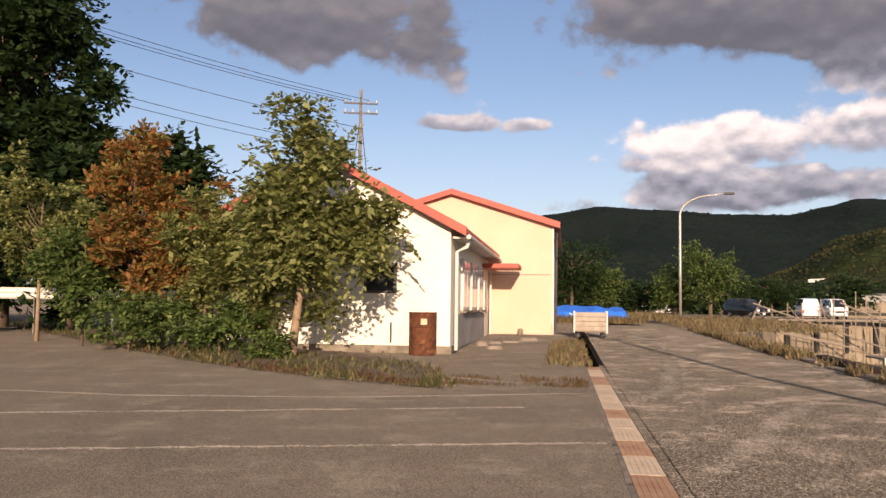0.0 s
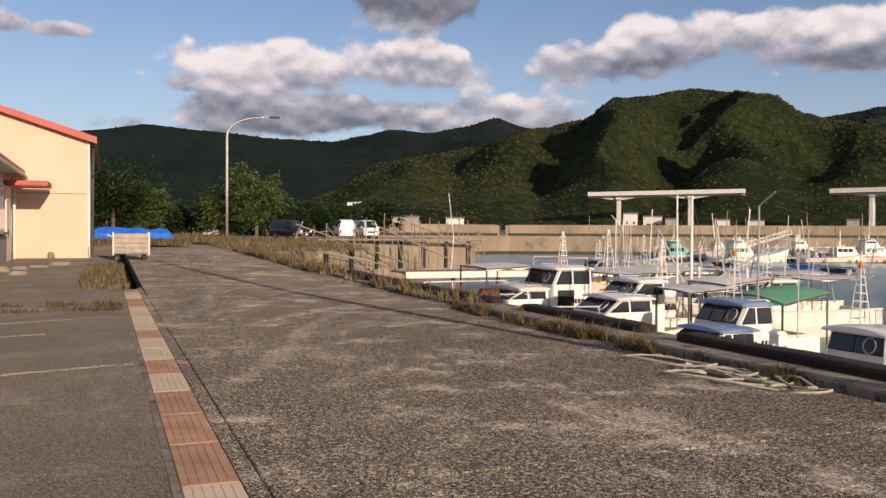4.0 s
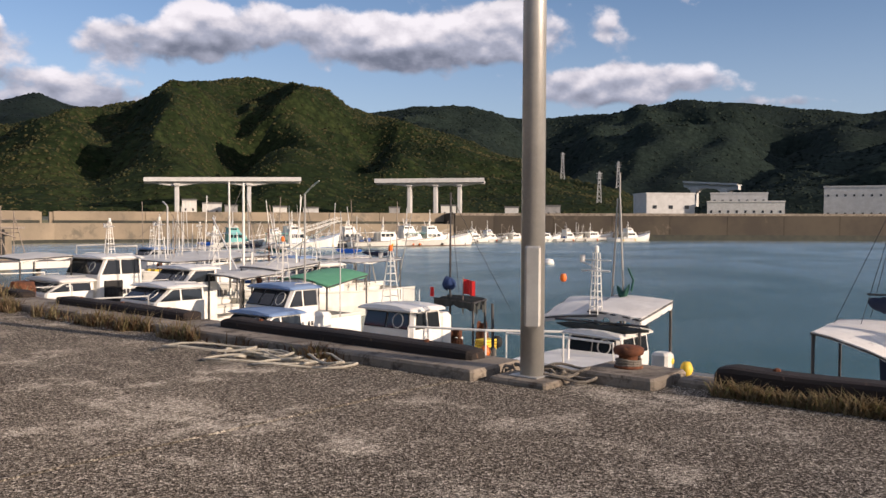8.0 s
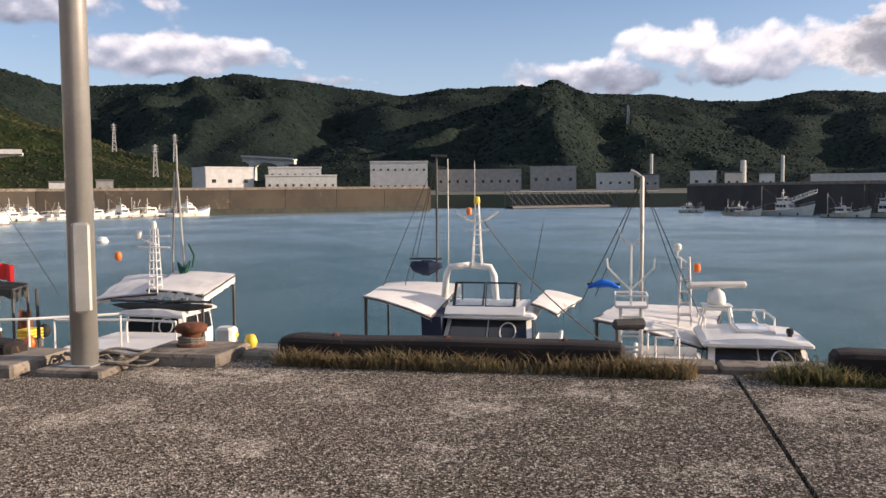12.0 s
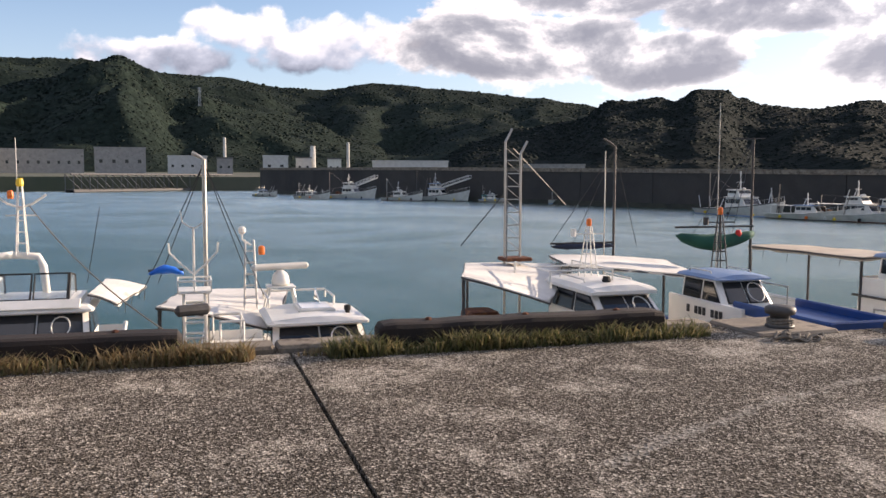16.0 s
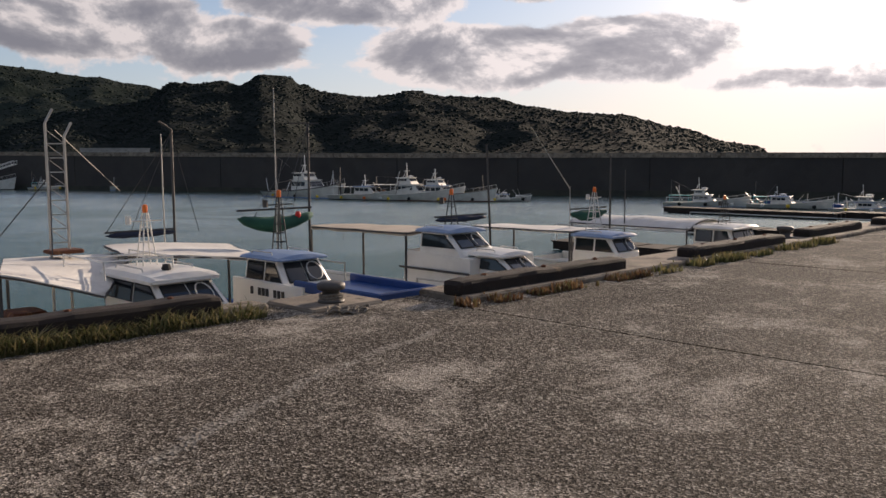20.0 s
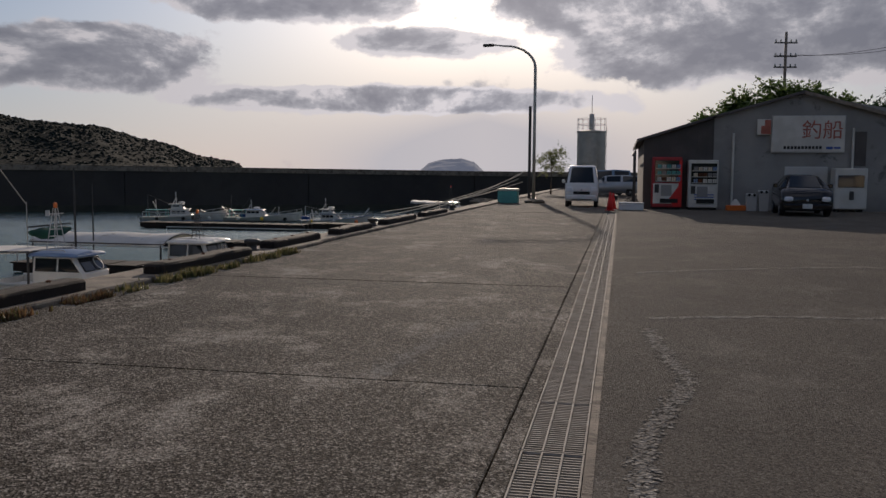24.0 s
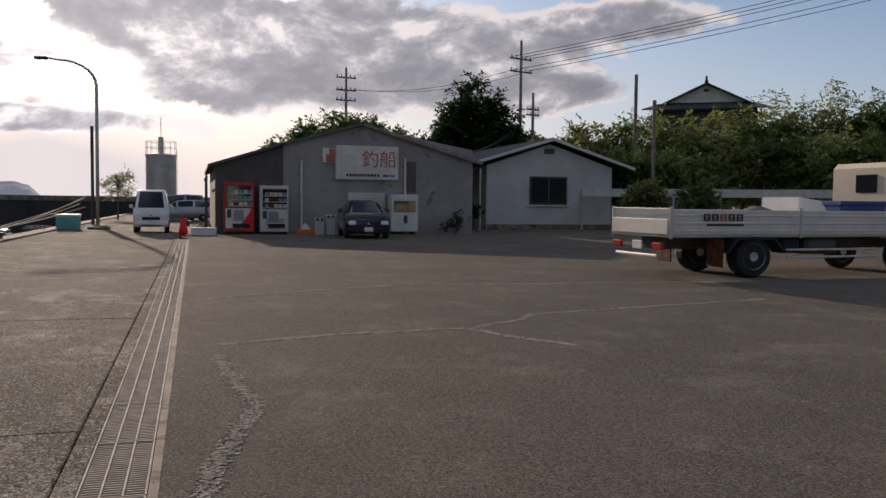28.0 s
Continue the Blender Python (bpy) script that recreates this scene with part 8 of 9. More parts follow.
def vending(x, y, w_, h, body, face_mat, label, seed):
    """A drinks machine: cabinet, lit window with rows of cans, panel and tray."""
    rng = random.Random(seed)
    t = thing("vending_machine", pose(x, y, 0), label, "vending machine", "vending machines")
    part("cabinet", Shape().slab(-w_ / 2, w_ / 2, -.75, 0, .1, h, .03), body, t)
    part("plinth", Shape().slab(-w_ / 2 + .05, w_ / 2 - .05, -.7, -.06, 0, .1, .01), BLACK, t)
    part("display_window", Shape().slab(-w_ / 2 + .06, w_ / 2 - .12, .0, .03, h * .52, h - .14, .01), GLASS, t)
    cans = [OFFWHITE, BLUEROOF, RUST, TEAL, CREAMCAB, GREYRENDER]
    for r_ in range(3):
        z = h * .55 + r_ * (h * .36 / 3)
        part("can_shelf", Shape().box(-w_ / 2 + .08, w_ / 2 - .14, .03, .045, z - .03, z), OFFWHITE, t)
        for g in range(5):
            xx = -w_ / 2 + .11 + g * (w_ - .26) / 5
            s_ = Shape()
            for q in range(2):
                s_.lathe([(.035, z), (.038, z + .02), (.038, z + .13), (.03, z + .15)], 8, Matrix.Translation((xx + q * .085, .05, 0)))
            part("cans", s_, rng.choice(cans), t)
    part("lower_panel", Shape().slab(-w_ / 2 + .06, w_ / 2 - .06, 0, .025, .25, h * .5, .01), face_mat, t)
    part("poster", Shape().slab(-w_ / 2 + .42, -w_ / 2 + .85, .025, .032, h * .26, h * .47, .003), GREYRENDER, t)
    part("coin_panel", Shape().slab(w_ / 2 - .30, w_ / 2 - .12, .025, .04, h * .32, h * .48, .006), DARKSTEEL, t)
    part("tray", Shape().slab(-w_ / 2 + .15, w_ / 2 - .35, .025, .05, .28, .46, .012), BLACK, t)
    return t


vm = vending(-1.47, -38.45, 1.24, 2.22, REDCASE, OFFWHITE, "tall red and white drinks vending machine against the lean-to", 1)
part("red_sweep", Shape().prism([(-.30, .12), (-.62, .12), (-.62, 2.1), (-.50, 2.1), (-.48, 1.0), (-.1, .45)], .026, .034, "y"), RED, vm)
vm = vending(-2.95, -38.45, 1.22, 2.10, OFFWHITE, OFFWHITE, "white drinks vending machine with a dark window", 2)
part("stripe_lines", Shape().box(-.45, .35, .026, .031, .62, .66).box(-.45, .35, .026, .031, .52, .56).box(-.45, .35, .026, .031, .42, .46), INKBLUE, vm)

for x, y, h in ((-4.85, -38.1, .72), (-5.32, -38.1, .86)):
    t = thing("recycling_bin", pose(x, y, 0), "grey recycling bin with two round holes in its lid", "bin", "recycling bins")
    part("body", Shape().loft([[(-.17, -.17, 0), (.17, -.17, 0), (.17, .17, 0), (-.17, .17, 0)], [(-.2, -.2, h * .85), (.2, -.2, h * .85), (.2, .2, h * .85), (-.2, .2, h * .85)]]), PALERENDER, t)
    part("lid", Shape().slab(-.21, .21, -.21, .21, h * .85, h, .05), PALERENDER, t)
    for dx in (-.1, .1):
        part("hole", Shape().lathe([(.06, 0), (.06, .012)], 10, pose(dx, .205, h * .92, -90, 0, 0)), BLACK, t)
t = thing("ice_machine", pose(-8.72, -38.6, 0), "white coin-operated machine with a dark window", "machine")
part("cabinet", Shape().slab(-.62, .62, -.5, .3, .12, 1.78, .03), OFFWHITE, t)
part("window", Shape().slab(-.5, .5, .3, .32, 1.0, 1.5, .02), GLASS, t)
part("chute", Shape().slab(-.12, .05, .3, .33, .5, .85, .02), DARKSTEEL, t)
part("feet", Shape().box(-.5, -.4, -.4, .2, 0, .12).box(.4, .5, -.4, .2, 0, .12), BLACK, t)
t = thing("paper_sack", pose(-4.25, -38.4, 0), "white folded sack and orange crate on the ground", "sack")
part("crate", Shape().slab(-.55, .35, -.2, .2, 0, .22, .02), ORANGE, t)
part("sack", Shape().loft([[(-.25, -.1, .2), (.2, -.1, .2), (.2, .15, .2), (-.25, .15, .2)], [(-.06, 0, .48), (.02, 0, .48), (.02, .03, .48), (-.06, .03, .48)]]), OFFWHITE, t)


def cone(x, y, z=0):
    t = thing("traffic_cone", pose(x, y, z), "red plastic traffic cone beside the drain", "traffic cone", "traffic cones")
    part("base", Shape().slab(-.19, .19, -.19, .19, 0, .035, .015), RED, t)
    part("cone", Shape().lathe([(.145, .03), (.09, .32), (.035, .68), (.02, .70)], 14), RED, t, smooth=True)


cone(.85, -36.6)
cone(.75, -38.2)
cone(.9, -40.5)
t = thing("white_box", pose(.05, -37.3, 0), "low white polystyrene boxes stacked beside the shop", "box")
part("box", Shape().slab(-.55, .45, -.3, .3, 0, .26, .03), CARWHITE, t)
part("lid", Shape().slab(-.57, .47, -.32, .32, .26, .32, .02), CARWHITE, t)
t = thing("teal_box", pose(6.0, -44, 0), "teal storage chest with a pale lid at the quay edge", "chest")
part("body", Shape().slab(-.5, .5, -.35, .35, 0, .62, .03), TEAL, t)
part("lid", Shape().slab(-.53, .53, -.38, .38, .62, .74, .03), OFFWHITE, t)
for k, (x, y) in enumerate(((4.7, -45), (7.3, -43), (7.6, -46), (-.1, -47), (-.6, -50), (-.3, -54))):
    rope_heap(x, y, 0, .7, 8, DROPE, 40 + k, "net_heap", "grey heap of nets and rope on the quay", .05)
for x0, y0, x1, y1, z1 in ((6.6, -28, 6.0, -52, 1.7), (6.9, -24, 6.2, -50, 1.2), (7.3, -30, 6.9, -58, 1.5), (7.6, -26, 6.4, -54, 1.0), (7.8, -32, 7.2, -56, .8)):
    solo("mooring_line", Shape().tube(swing((x0, y0, .25), (x1, y1, z1), .15), .016, 5), ROPE, "pale mooring line stretched along the quay", "rope")


def house():
    t = thing("house", pose(0, 0, 0), "single-storey pale house with a dark shallow gable roof", "house")
    YF = -45
    part("wall", gable(-22.4, -14.9, -18.6, YF, -56, .0, 3.5, 3.5, 4.75), PALERENDER, t)
    part("plinth", Shape().box(-22.45, -14.85, YF - .1, YF + .03, 0, .3), KERB, t)
    part("roof", roof_plane((-23.5, 3.45), (-18.6, 4.95), YF + .5, -56.5, .10, 1, .3), ROOFGREY, t)
    part("roof", roof_plane((-13.2, 3.35), (-18.6, 4.95), YF + .5, -56.5, .10, 1, .3), ROOFGREY, t)
    part("barge_board", Shape().loft([[(-23.6, YF + .52, 3.36), (-18.6, YF + .52, 4.9), (-18.6, YF + .52, 5.06), (-23.6, YF + .52, 3.52)], [(-23.6, YF + .48, 3.36), (-18.6, YF + .48, 4.9), (-18.6, YF + .48, 5.06), (-23.6, YF + .48, 3.52)]]), OFFWHITE, t)
    part("barge_board", Shape().loft([[(-13.1, YF + .52, 3.24), (-18.6, YF + .52, 4.9), (-18.6, YF + .52, 5.06), (-13.1, YF + .52, 3.40)], [(-13.1, YF + .48, 3.24), (-18.6, YF + .48, 4.9), (-18.6, YF + .48, 5.06), (-13.1, YF + .48, 3.40)]]), OFFWHITE, t)
    part("vent", Shape().slab(-18.85, -18.25, YF, YF + .04, 4.2, 4.5, .01), DARKBOARD, t)
    wf = part("window", Shape().slab(-19.65, -17.4, YF, YF + .06, 1.38, 2.95, .015), DARKSTEEL, t)
    for a, b in ((-19.55, -18.58), (-18.48, -17.5)):
        part("pane", Shape().slab(a, b, YF + .05, YF + .075, 1.48, 2.85, .005), GLASS, wf)
    part("sill", Shape().slab(-19.75, -17.3, YF, YF + .12, 1.30, 1.38, .01), OFFWHITE, t)
    part("downpipe", Shape().tube([(-14.5, YF + .1, 0), (-14.5, YF + .1, 3.3)], .05, 8), OFFWHITE, t)
    part("gate_frame", Shape().tube([(-13.6, YF, 0), (-13.6, YF, 2.4), (-12.4, YF, 2.4)], .06, 6), STEEL, t)


house()
tree((-13.8, -44.2, 0), 1.6, (.7, .6, .7), LEAF_DARK, 1500, .09, 71, low=.1, label="dark clipped shrub between shop and house", name="shrub", trunk_r=.04)
tree((-11.2, -38.6, 0), 1.1, (.8, .5, .5), LEAF_DARK, 900, .08, 72, low=.1, label="dark shrub against the grey shop wall", name="shrub", trunk_r=.04)
solo("red_crate", Shape().slab(-23.4, -22.3, -44.6, -43.9, 0, .38, .02).slab(-23.45, -22.25, -44.65, -43.85, .3, .38, .01), RED, "red plastic crate beside the pale house", "crate")


def silo():
    t = thing("silo", pose(2.95, -75, 0), "round grey steel silo with a railed top and antenna", "silo")
    part("tank", Shape().lathe([(1.2, 0), (1.2, 5.0), (1.26, 5.02), (1.26, 5.14), (.2, 5.3)], 28), GALV, t, smooth=False)
    for z in (1.2, 2.5, 3.8):
        part("hoop", Shape().lathe([(1.2, z), (1.225, z + .01), (1.225, z + .07), (1.2, z + .08)], 28), GALV, t)
    r = Shape()
    n = 14
    ring_ = [(1.2 * math.cos(math.tau * i / n), 1.2 * math.sin(math.tau * i / n)) for i in range(n + 1)]
    for z in (5.7, 6.2):
        r.tube([(x, y, z) for x, y in ring_], .02, 4)
    for x, y in ring_[:-1]:
        r.tube([(x, y, 5.1), (x, y, 6.2)], .018, 4)
    part("guard_rail", r, STEEL, t)
    part("antenna", Shape().tube([(0, 0, 5.2), (0, 0, 8.2)], .03, 5).slab(-.2, .2, -.2, .2, 5.3, 6.6, .05), STEEL, t)
    lad = Shape()
    for dx in (-.2, .2):
        lad.tube([(-1.25, dx, 0), (-1.25, dx, 5.6)], .02, 4)
    for i in range(18):
        lad.tube([(-1.25, -.2, .3 + i * .3), (-1.25, .2, .3 + i * .3)], .012, 4)
    part("ladder", lad, DARKSTEEL, t)


silo()
tree((5.6, -66, 0), 3.9, (1.5, 1.3, 1.3), LEAF_PALE, 2600, .11, 73, low=.25, label="small sparse tree behind parked cars", clumps=22, trunk_r=.07)

# ---- bank, trees and old house to the south-west ----
def bank():
    s_ = Shape()

    def fn(u, v):
        x, d = lerp(-75, -9, u), v
        y0 = lerp(-36, -58, u)
        h = 5.2 * (d ** .8) + noise.noise((x * .15, d * 3, 1)) * .9 * d
        return (x - d * 3, y0 - d * 16 + 2 * noise.noise((x * .1, 0, 2)), max(0, h) - .02)
    s_.sheet(44, 12, fn)
    solo("bank", s_, paint("grassy_bank", (.07, .085, .03), (.11, .10, .045), .95, scale=.8, grain=12, bump=.6), "overgrown earth bank behind the yard", "bank", "structure")


bank()
for k, (a, e, d, z, r) in enumerate(((-158.5, 4.6, 62, 2, 2.2), (-156.7, 5.0, 60, 2, 2.3), (-154.6, 5.6, 60, 2, 2.4), (-152.6, 6.1, 61, 2.4, 2.5), (-150.4, 5.6, 58, 2, 2.4), (-148.4, 5.5, 57, 2, 2.4), (-146.4, 5.6, 57, 2, 2.4), (-144.6, 6.4, 58, 2, 2.6), (-143.0, 7.0, 58, 2, 2.8), (-141.2, 7.6, 58, 2, 2.9), (-139.2, 7.3, 57, 2, 2.9), (-137.2, 6.9, 56, 2, 2.9), (-135, 7.4, 56, 2, 3.2), (-132.5, 7.6, 56, 2, 3.3),
                                         (-155.5, 3.4, 54, .9, 2.0), (-153.0, 3.9, 53, .9, 2.0), (-150.8, 4.2, 54, .9, 2.2), (-148.0, 3.5, 53, .9, 2.2), (-145.4, 4.4, 54, .9, 2.3), (-142.8, 4.9, 54, .9, 2.4), (-140.2, 5.2, 53, .9, 2.5), (-137.6, 5.0, 53, .9, 2.5), (-151.4, 2.0, 47, .0, 1.1), (-148.0, 1.6, 46, .0, 1.0))):
    p = direction(a, 0) * d
    h = 1.5 + d * math.tan(radians(e)) - z + .4
    tree((p.x, p.y, z - .4), h, (r, r, h * .44), (LEAF_BANK, LEAF_BANK, LEAF_PALE, LEAF_GREEN)[k % 4], 5200, .21, 80 + k, low=.10, label="dense green shrubby tree on the overgrown bank", clumps=44, trunk_r=.12, group="trees on the bank")
for k, (a, e, d, r) in enumerate(((-175.2, 3.9, 64, 1.7), (-173.4, 5.4, 64, 2.2), (-171.4, 5.8, 64, 2.3), (-169.3, 5.5, 65, 2.2), (-167.2, 5.2, 64, 2.0), (-165.2, 5.0, 63, 1.9), (-163.6, 7.3, 62, 2.2), (-162.0, 8.0, 62, 2.5), (-160.6, 6.6, 61, 2.0), (-158.8, 5.0, 66, 2.0))):
    p = direction(a, 0) * d
    h = 1.5 + d * math.tan(radians(e))
    tree((p.x, p.y, 0), h, (r, r, h * .36), LEAF_GREEN if k < 5 else LEAF_DARK, 7000, .26, 110 + k, low=.30, label="dark broadleaf tree behind the shop roof", clumps=50, trunk_r=.2, group="trees behind the shop")


def old_house():
    t = thing("old_house", pose(-37.6, -59.2, 7.7, 0, 0, -33) @ Matrix.Diagonal((.66, .6, .56, 1)), "old tiled Japanese house on top of the bank", "house")
    part("wall", Shape().box(-5.5, 5.5, -4, 4, -9, 2.3), DARKBOARD, t)
    part("gable_wall", Shape().prism([(-4.2, 2.6), (4.2, 2.6), (0, 4.9)], 3.3, 3.5, "y"), OFFWHITE, t)
    part("gable_wall", Shape().prism([(-4.2, 2.6), (4.2, 2.6), (0, 4.9)], -3.5, -3.3, "y"), OFFWHITE, t)
    for sgn in (-1, 1):
        part("upper_roof", roof_plane((sgn * 5.2, 2.1), (0, 5.0), -4.2, 4.2, .16, 1, .35), TILE, t)
        part("skirt_roof", Shape().loft([[(-7, sgn * 5.4, 1.5), (7, sgn * 5.4, 1.5), (7, sgn * 5.4, 1.65), (-7, sgn * 5.4, 1.65)], [(-5.2, sgn * 3.3, 2.4), (5.2, sgn * 3.3, 2.4), (5.2, sgn * 3.3, 2.55), (-5.2, sgn * 3.3, 2.55)]]), TILE, t)
    part("ridge", Shape().slab(-.2, .2, -4.3, 4.3, 5.05, 5.4, .05).slab(-.12, .12, 4.2, 4.4, 5.3, 5.95, .03), TILE, t)
    part("ornament", Shape().slab(-.3, .3, 3.5, 3.6, 4.0, 4.35, .04), TILE, t)
    sh = thing("shed", pose(-36.0, -54.5, 6.4, 0, 0, -33) @ Matrix.Scale(.5, 4), "small tiled outbuilding half hidden in shrubs", "shed")
    part("wall", Shape().prism([(-2.2, -6.0), (2.2, -6.0), (2.2, .8), (0, 2.1), (-2.2, .8)], -2, 2, "y"), OFFWHITE, sh)
    for sgn in (-1, 1):
        part("roof", roof_plane((sgn * 2.7, .55), (0, 2.2), -2.3, 2.3, .12, 1, .3), TILE, sh)


old_house()


def guard_rail(pts, z, label):
    t = thing("guard_rail", pose(0, 0, 0), label, "guard rail")
    for (x0, y0), (x1, y1) in zip(pts, pts[1:]):
        a, b = Vector((x0, y0, z)), Vector((x1, y1, z))
        d = (b - a).normalized()
        o = Vector((-d.y, d.x, 0)) * .06
        prof = [(-.22, 0), (-.16, 1), (-.05, 1), (0, .1), (.05, 1), (.16, 1), (.22, 0), (.22, -.4), (-.22, -.4)]
        part("beam", Shape().loft([[p + o * k + Vector((0, 0, h)) for h, k in prof] for p in (a, b)]), OFFWHITE, t)
        n = int((b - a).length / 2)
        for i in range(n + 1):
            p = a.lerp(b, i / max(1, n))
            part("post", Shape().tube([(p.x, p.y, -.1), (p.x, p.y, z + .12)], .06, 6), STEEL, t)


guard_rail([(-20.5, -44.8), (-27.1, -41.4), (-32.2, -37.6), (-44, -28)], 2.1, "white steel guard rail along the road below the bank")
solo("bare_pole", Shape().tube([(-24.9, -44.8, 0), (-24.9, -44.8, 7.4)], .11, 8), WOOD, "dark wooden pole in front of the bank", "pole")
solo("bare_pole", Shape().tube([(-26, -49, 2), (-26, -49, 9.5)], .11, 8), KERB, "pale concrete pole on the bank", "pole")


# ---- buildings and things to the north ----
def white_building():
    t = thing("white_building", pose(0, 0, .08), "white rendered single-storey building with a red sheet roof", "building")
    Y0, Y1 = 25.0, 37.8
    part("wall", gable(-10.9, -3.25, -7.05, Y0, Y1, -.1, 3.75, 3.75, 5.75), PLASTER, t)
    part("plinth", Shape().box(-10.95, -3.2, Y0 - .03, Y1, -.1, .22), KERB, t)
    part("side_dado", Shape().slab(-3.25, -3.18, Y0 + .9, Y1 - .6, .1, 1.15, .02), GREYRENDER, t)
    for sgn, x in ((1, -2.75), (-1, -11.35)):
        part("roof", roof_plane((x, 3.52), (-7.05, 5.78), Y0 - .35, Y1 + .1, .12, 1, .3), REDROOF, t)
        part("barge_board", Shape().loft([[(x, Y0 - .36, 3.42), (-7.05, Y0 - .36, 5.70), (-7.05, Y0 - .36, 5.95), (x, Y0 - .36, 3.70)], [(x, Y0 - .42, 3.42), (-7.05, Y0 - .42, 5.70), (-7.05, Y0 - .42, 5.95), (x, Y0 - .42, 3.70)]]), REDROOF, t)
    part("gutter", Shape().tube([(-2.70, Y0 - .2, 3.42), (-2.70, Y1, 3.42)], .07, 8), OFFWHITE, t)
    part("soffit", Shape().slab(-3.2, -2.75, Y0, Y1, 3.38, 3.44, .01), OFFWHITE, t)
    for y in (Y0 + .25, Y1 - .4):
        part("downpipe", Shape().tube([(-2.72, y, 3.4), (-2.8, y, 3.15), (-3.1, y, 3.0), (-3.1, y, .1)], .055, 8), OFFWHITE, t)
    for a, b in ((27.6, 29.6), (30.2, 32.2), (32.9, 34.6)):
        w_ = part("window", Shape().slab(-3.26, -3.16, a, b, 1.25, 2.95, .02), OFFWHITE, t)
        part("pane", Shape().slab(-3.18, -3.145, a + .08, (a + b) / 2 - .04, 1.35, 2.85, .006), LAMPLENS, w_)
        part("pane", Shape().slab(-3.18, -3.145, (a + b) / 2 + .04, b - .08, 1.35, 2.85, .006), LAMPLENS, w_)
        part("sill", Shape().slab(-3.25, -3.05, a - .1, b + .1, 1.17, 1.25, .02), KERB, w_)
    d = part("door", Shape().slab(-3.26, -3.17, 35.4, 36.9, .15, 2.5, .02), OFFWHITE, t)
    part("handle", Shape().tube([(-3.13, 35.6, 1.1), (-3.13, 35.6, 1.35)], .02, 5), DARKSTEEL, d)
    part("porch_roof", Shape().slab(-3.25, -1.75, 35.0, 37.3, 2.95, 3.15, .03), REDROOF, t)
    part("step", Shape().slab(-3.2, -2.3, 35.2, 37.2, -.1, .15, .03), KERB, t)
    w_ = part("window", Shape().slab(-5.85, -4.85, Y0 - .04, Y0 + .05, 1.75, 2.65, .02), DARKSTEEL, t)
    part("pane", Shape().slab(-5.75, -4.95, Y0 - .065, Y0 - .03, 1.83, 2.57, .005), GLASS, w_)
    part("vent_hood", Shape().slab(-4.6, -4.35, Y0 - .18, Y0, 3.0, 3.2, .03), DARKSTEEL, t)
    part("pipe", Shape().tube([(-5.0, Y0 - .05, .3), (-5.0, Y0 - .05, .9)], .03, 5), DARKSTEEL, t)
    c = thing("cream_building", pose(0, 0, .27), "taller cream-yellow building with a red roof edge", "building")
    Y2, Y3 = 38, 52
    part("wall", gable(-9.4, -.45, -4.9, Y2, Y3, -.2, 4.75, 4.85, 6.2), CREAM, c)
    part("plinth", Shape().box(-9.4, -.42, Y2 - .03, Y2, -.2, .45), CREAM, c, "paler washed foot of the wall")
    for x in (-.1, -9.75):
        part("roof", roof_plane((x, 4.72), (-4.9, 6.25), Y2 - .3, Y3, .12, 1, .35), REDROOF, c)
        part("barge_board", Shape().loft([[(x, Y2 - .31, 4.64), (-4.9, Y2 - .31, 6.17), (-4.9, Y2 - .31, 6.42), (x, Y2 - .31, 4.92)], [(x, Y2 - .37, 4.64), (-4.9, Y2 - .37, 6.17), (-4.9, Y2 - .37, 6.42), (x, Y2 - .37, 4.92)]]), REDROOF, c)
    part("corner_strip", Shape().slab(-.47, -.37, Y2 - .03, Y2 + .2, 0, 4.7, .02), OFFWHITE, c)
    part("downpipe", Shape().tube([(-.25, Y2 + .3, 4.6), (-.30, Y2 + .3, .1)], .06, 8), DARKSTEEL, c)
    part("cables", Shape().tube([(-.3, Y2 - .05, 4.4), (-.05, Y2 - .1, 4.2), (-.02, Y2, 3.6), (-.3, Y2, 3.3)], .025, 5), BLACK, c)
    part("wall_joint", Shape().box(-9.0, -.5, Y2 - .012, Y2 + .01, 2.6, 2.63), KERB, c)


white_building()


def drum(x, y, r, h, z):
    t = thing("oil_drum", pose(x, y, z), "rusty brown steel drum standing against the white wall", "drum")
    part("barrel", Shape().lathe([(r * .96, 0), (r, .02), (r, h * .32), (r * 1.035, h * .335), (r, h * .35), (r, h * .65), (r * 1.035, h * .665), (r, h * .68), (r, h - .03), (r * .96, h)], 26), RUST, t, smooth=False)
    part("rim", Shape().lathe([(r * .97, h - .03), (r * 1.03, h - .02), (r * 1.03, h + .01), (r * .94, h + .01)], 26), RUST, t, "worn paler rim")
    part("label_patch", Shape().slab(-.08, .10, -r - .006, -r + .02, h * .72, h * .86, .004, pose(0, 0, 0, 0, 0, 12)), PLATE, t)


drum(-3.98, 24.55, .40, 1.22, .06)


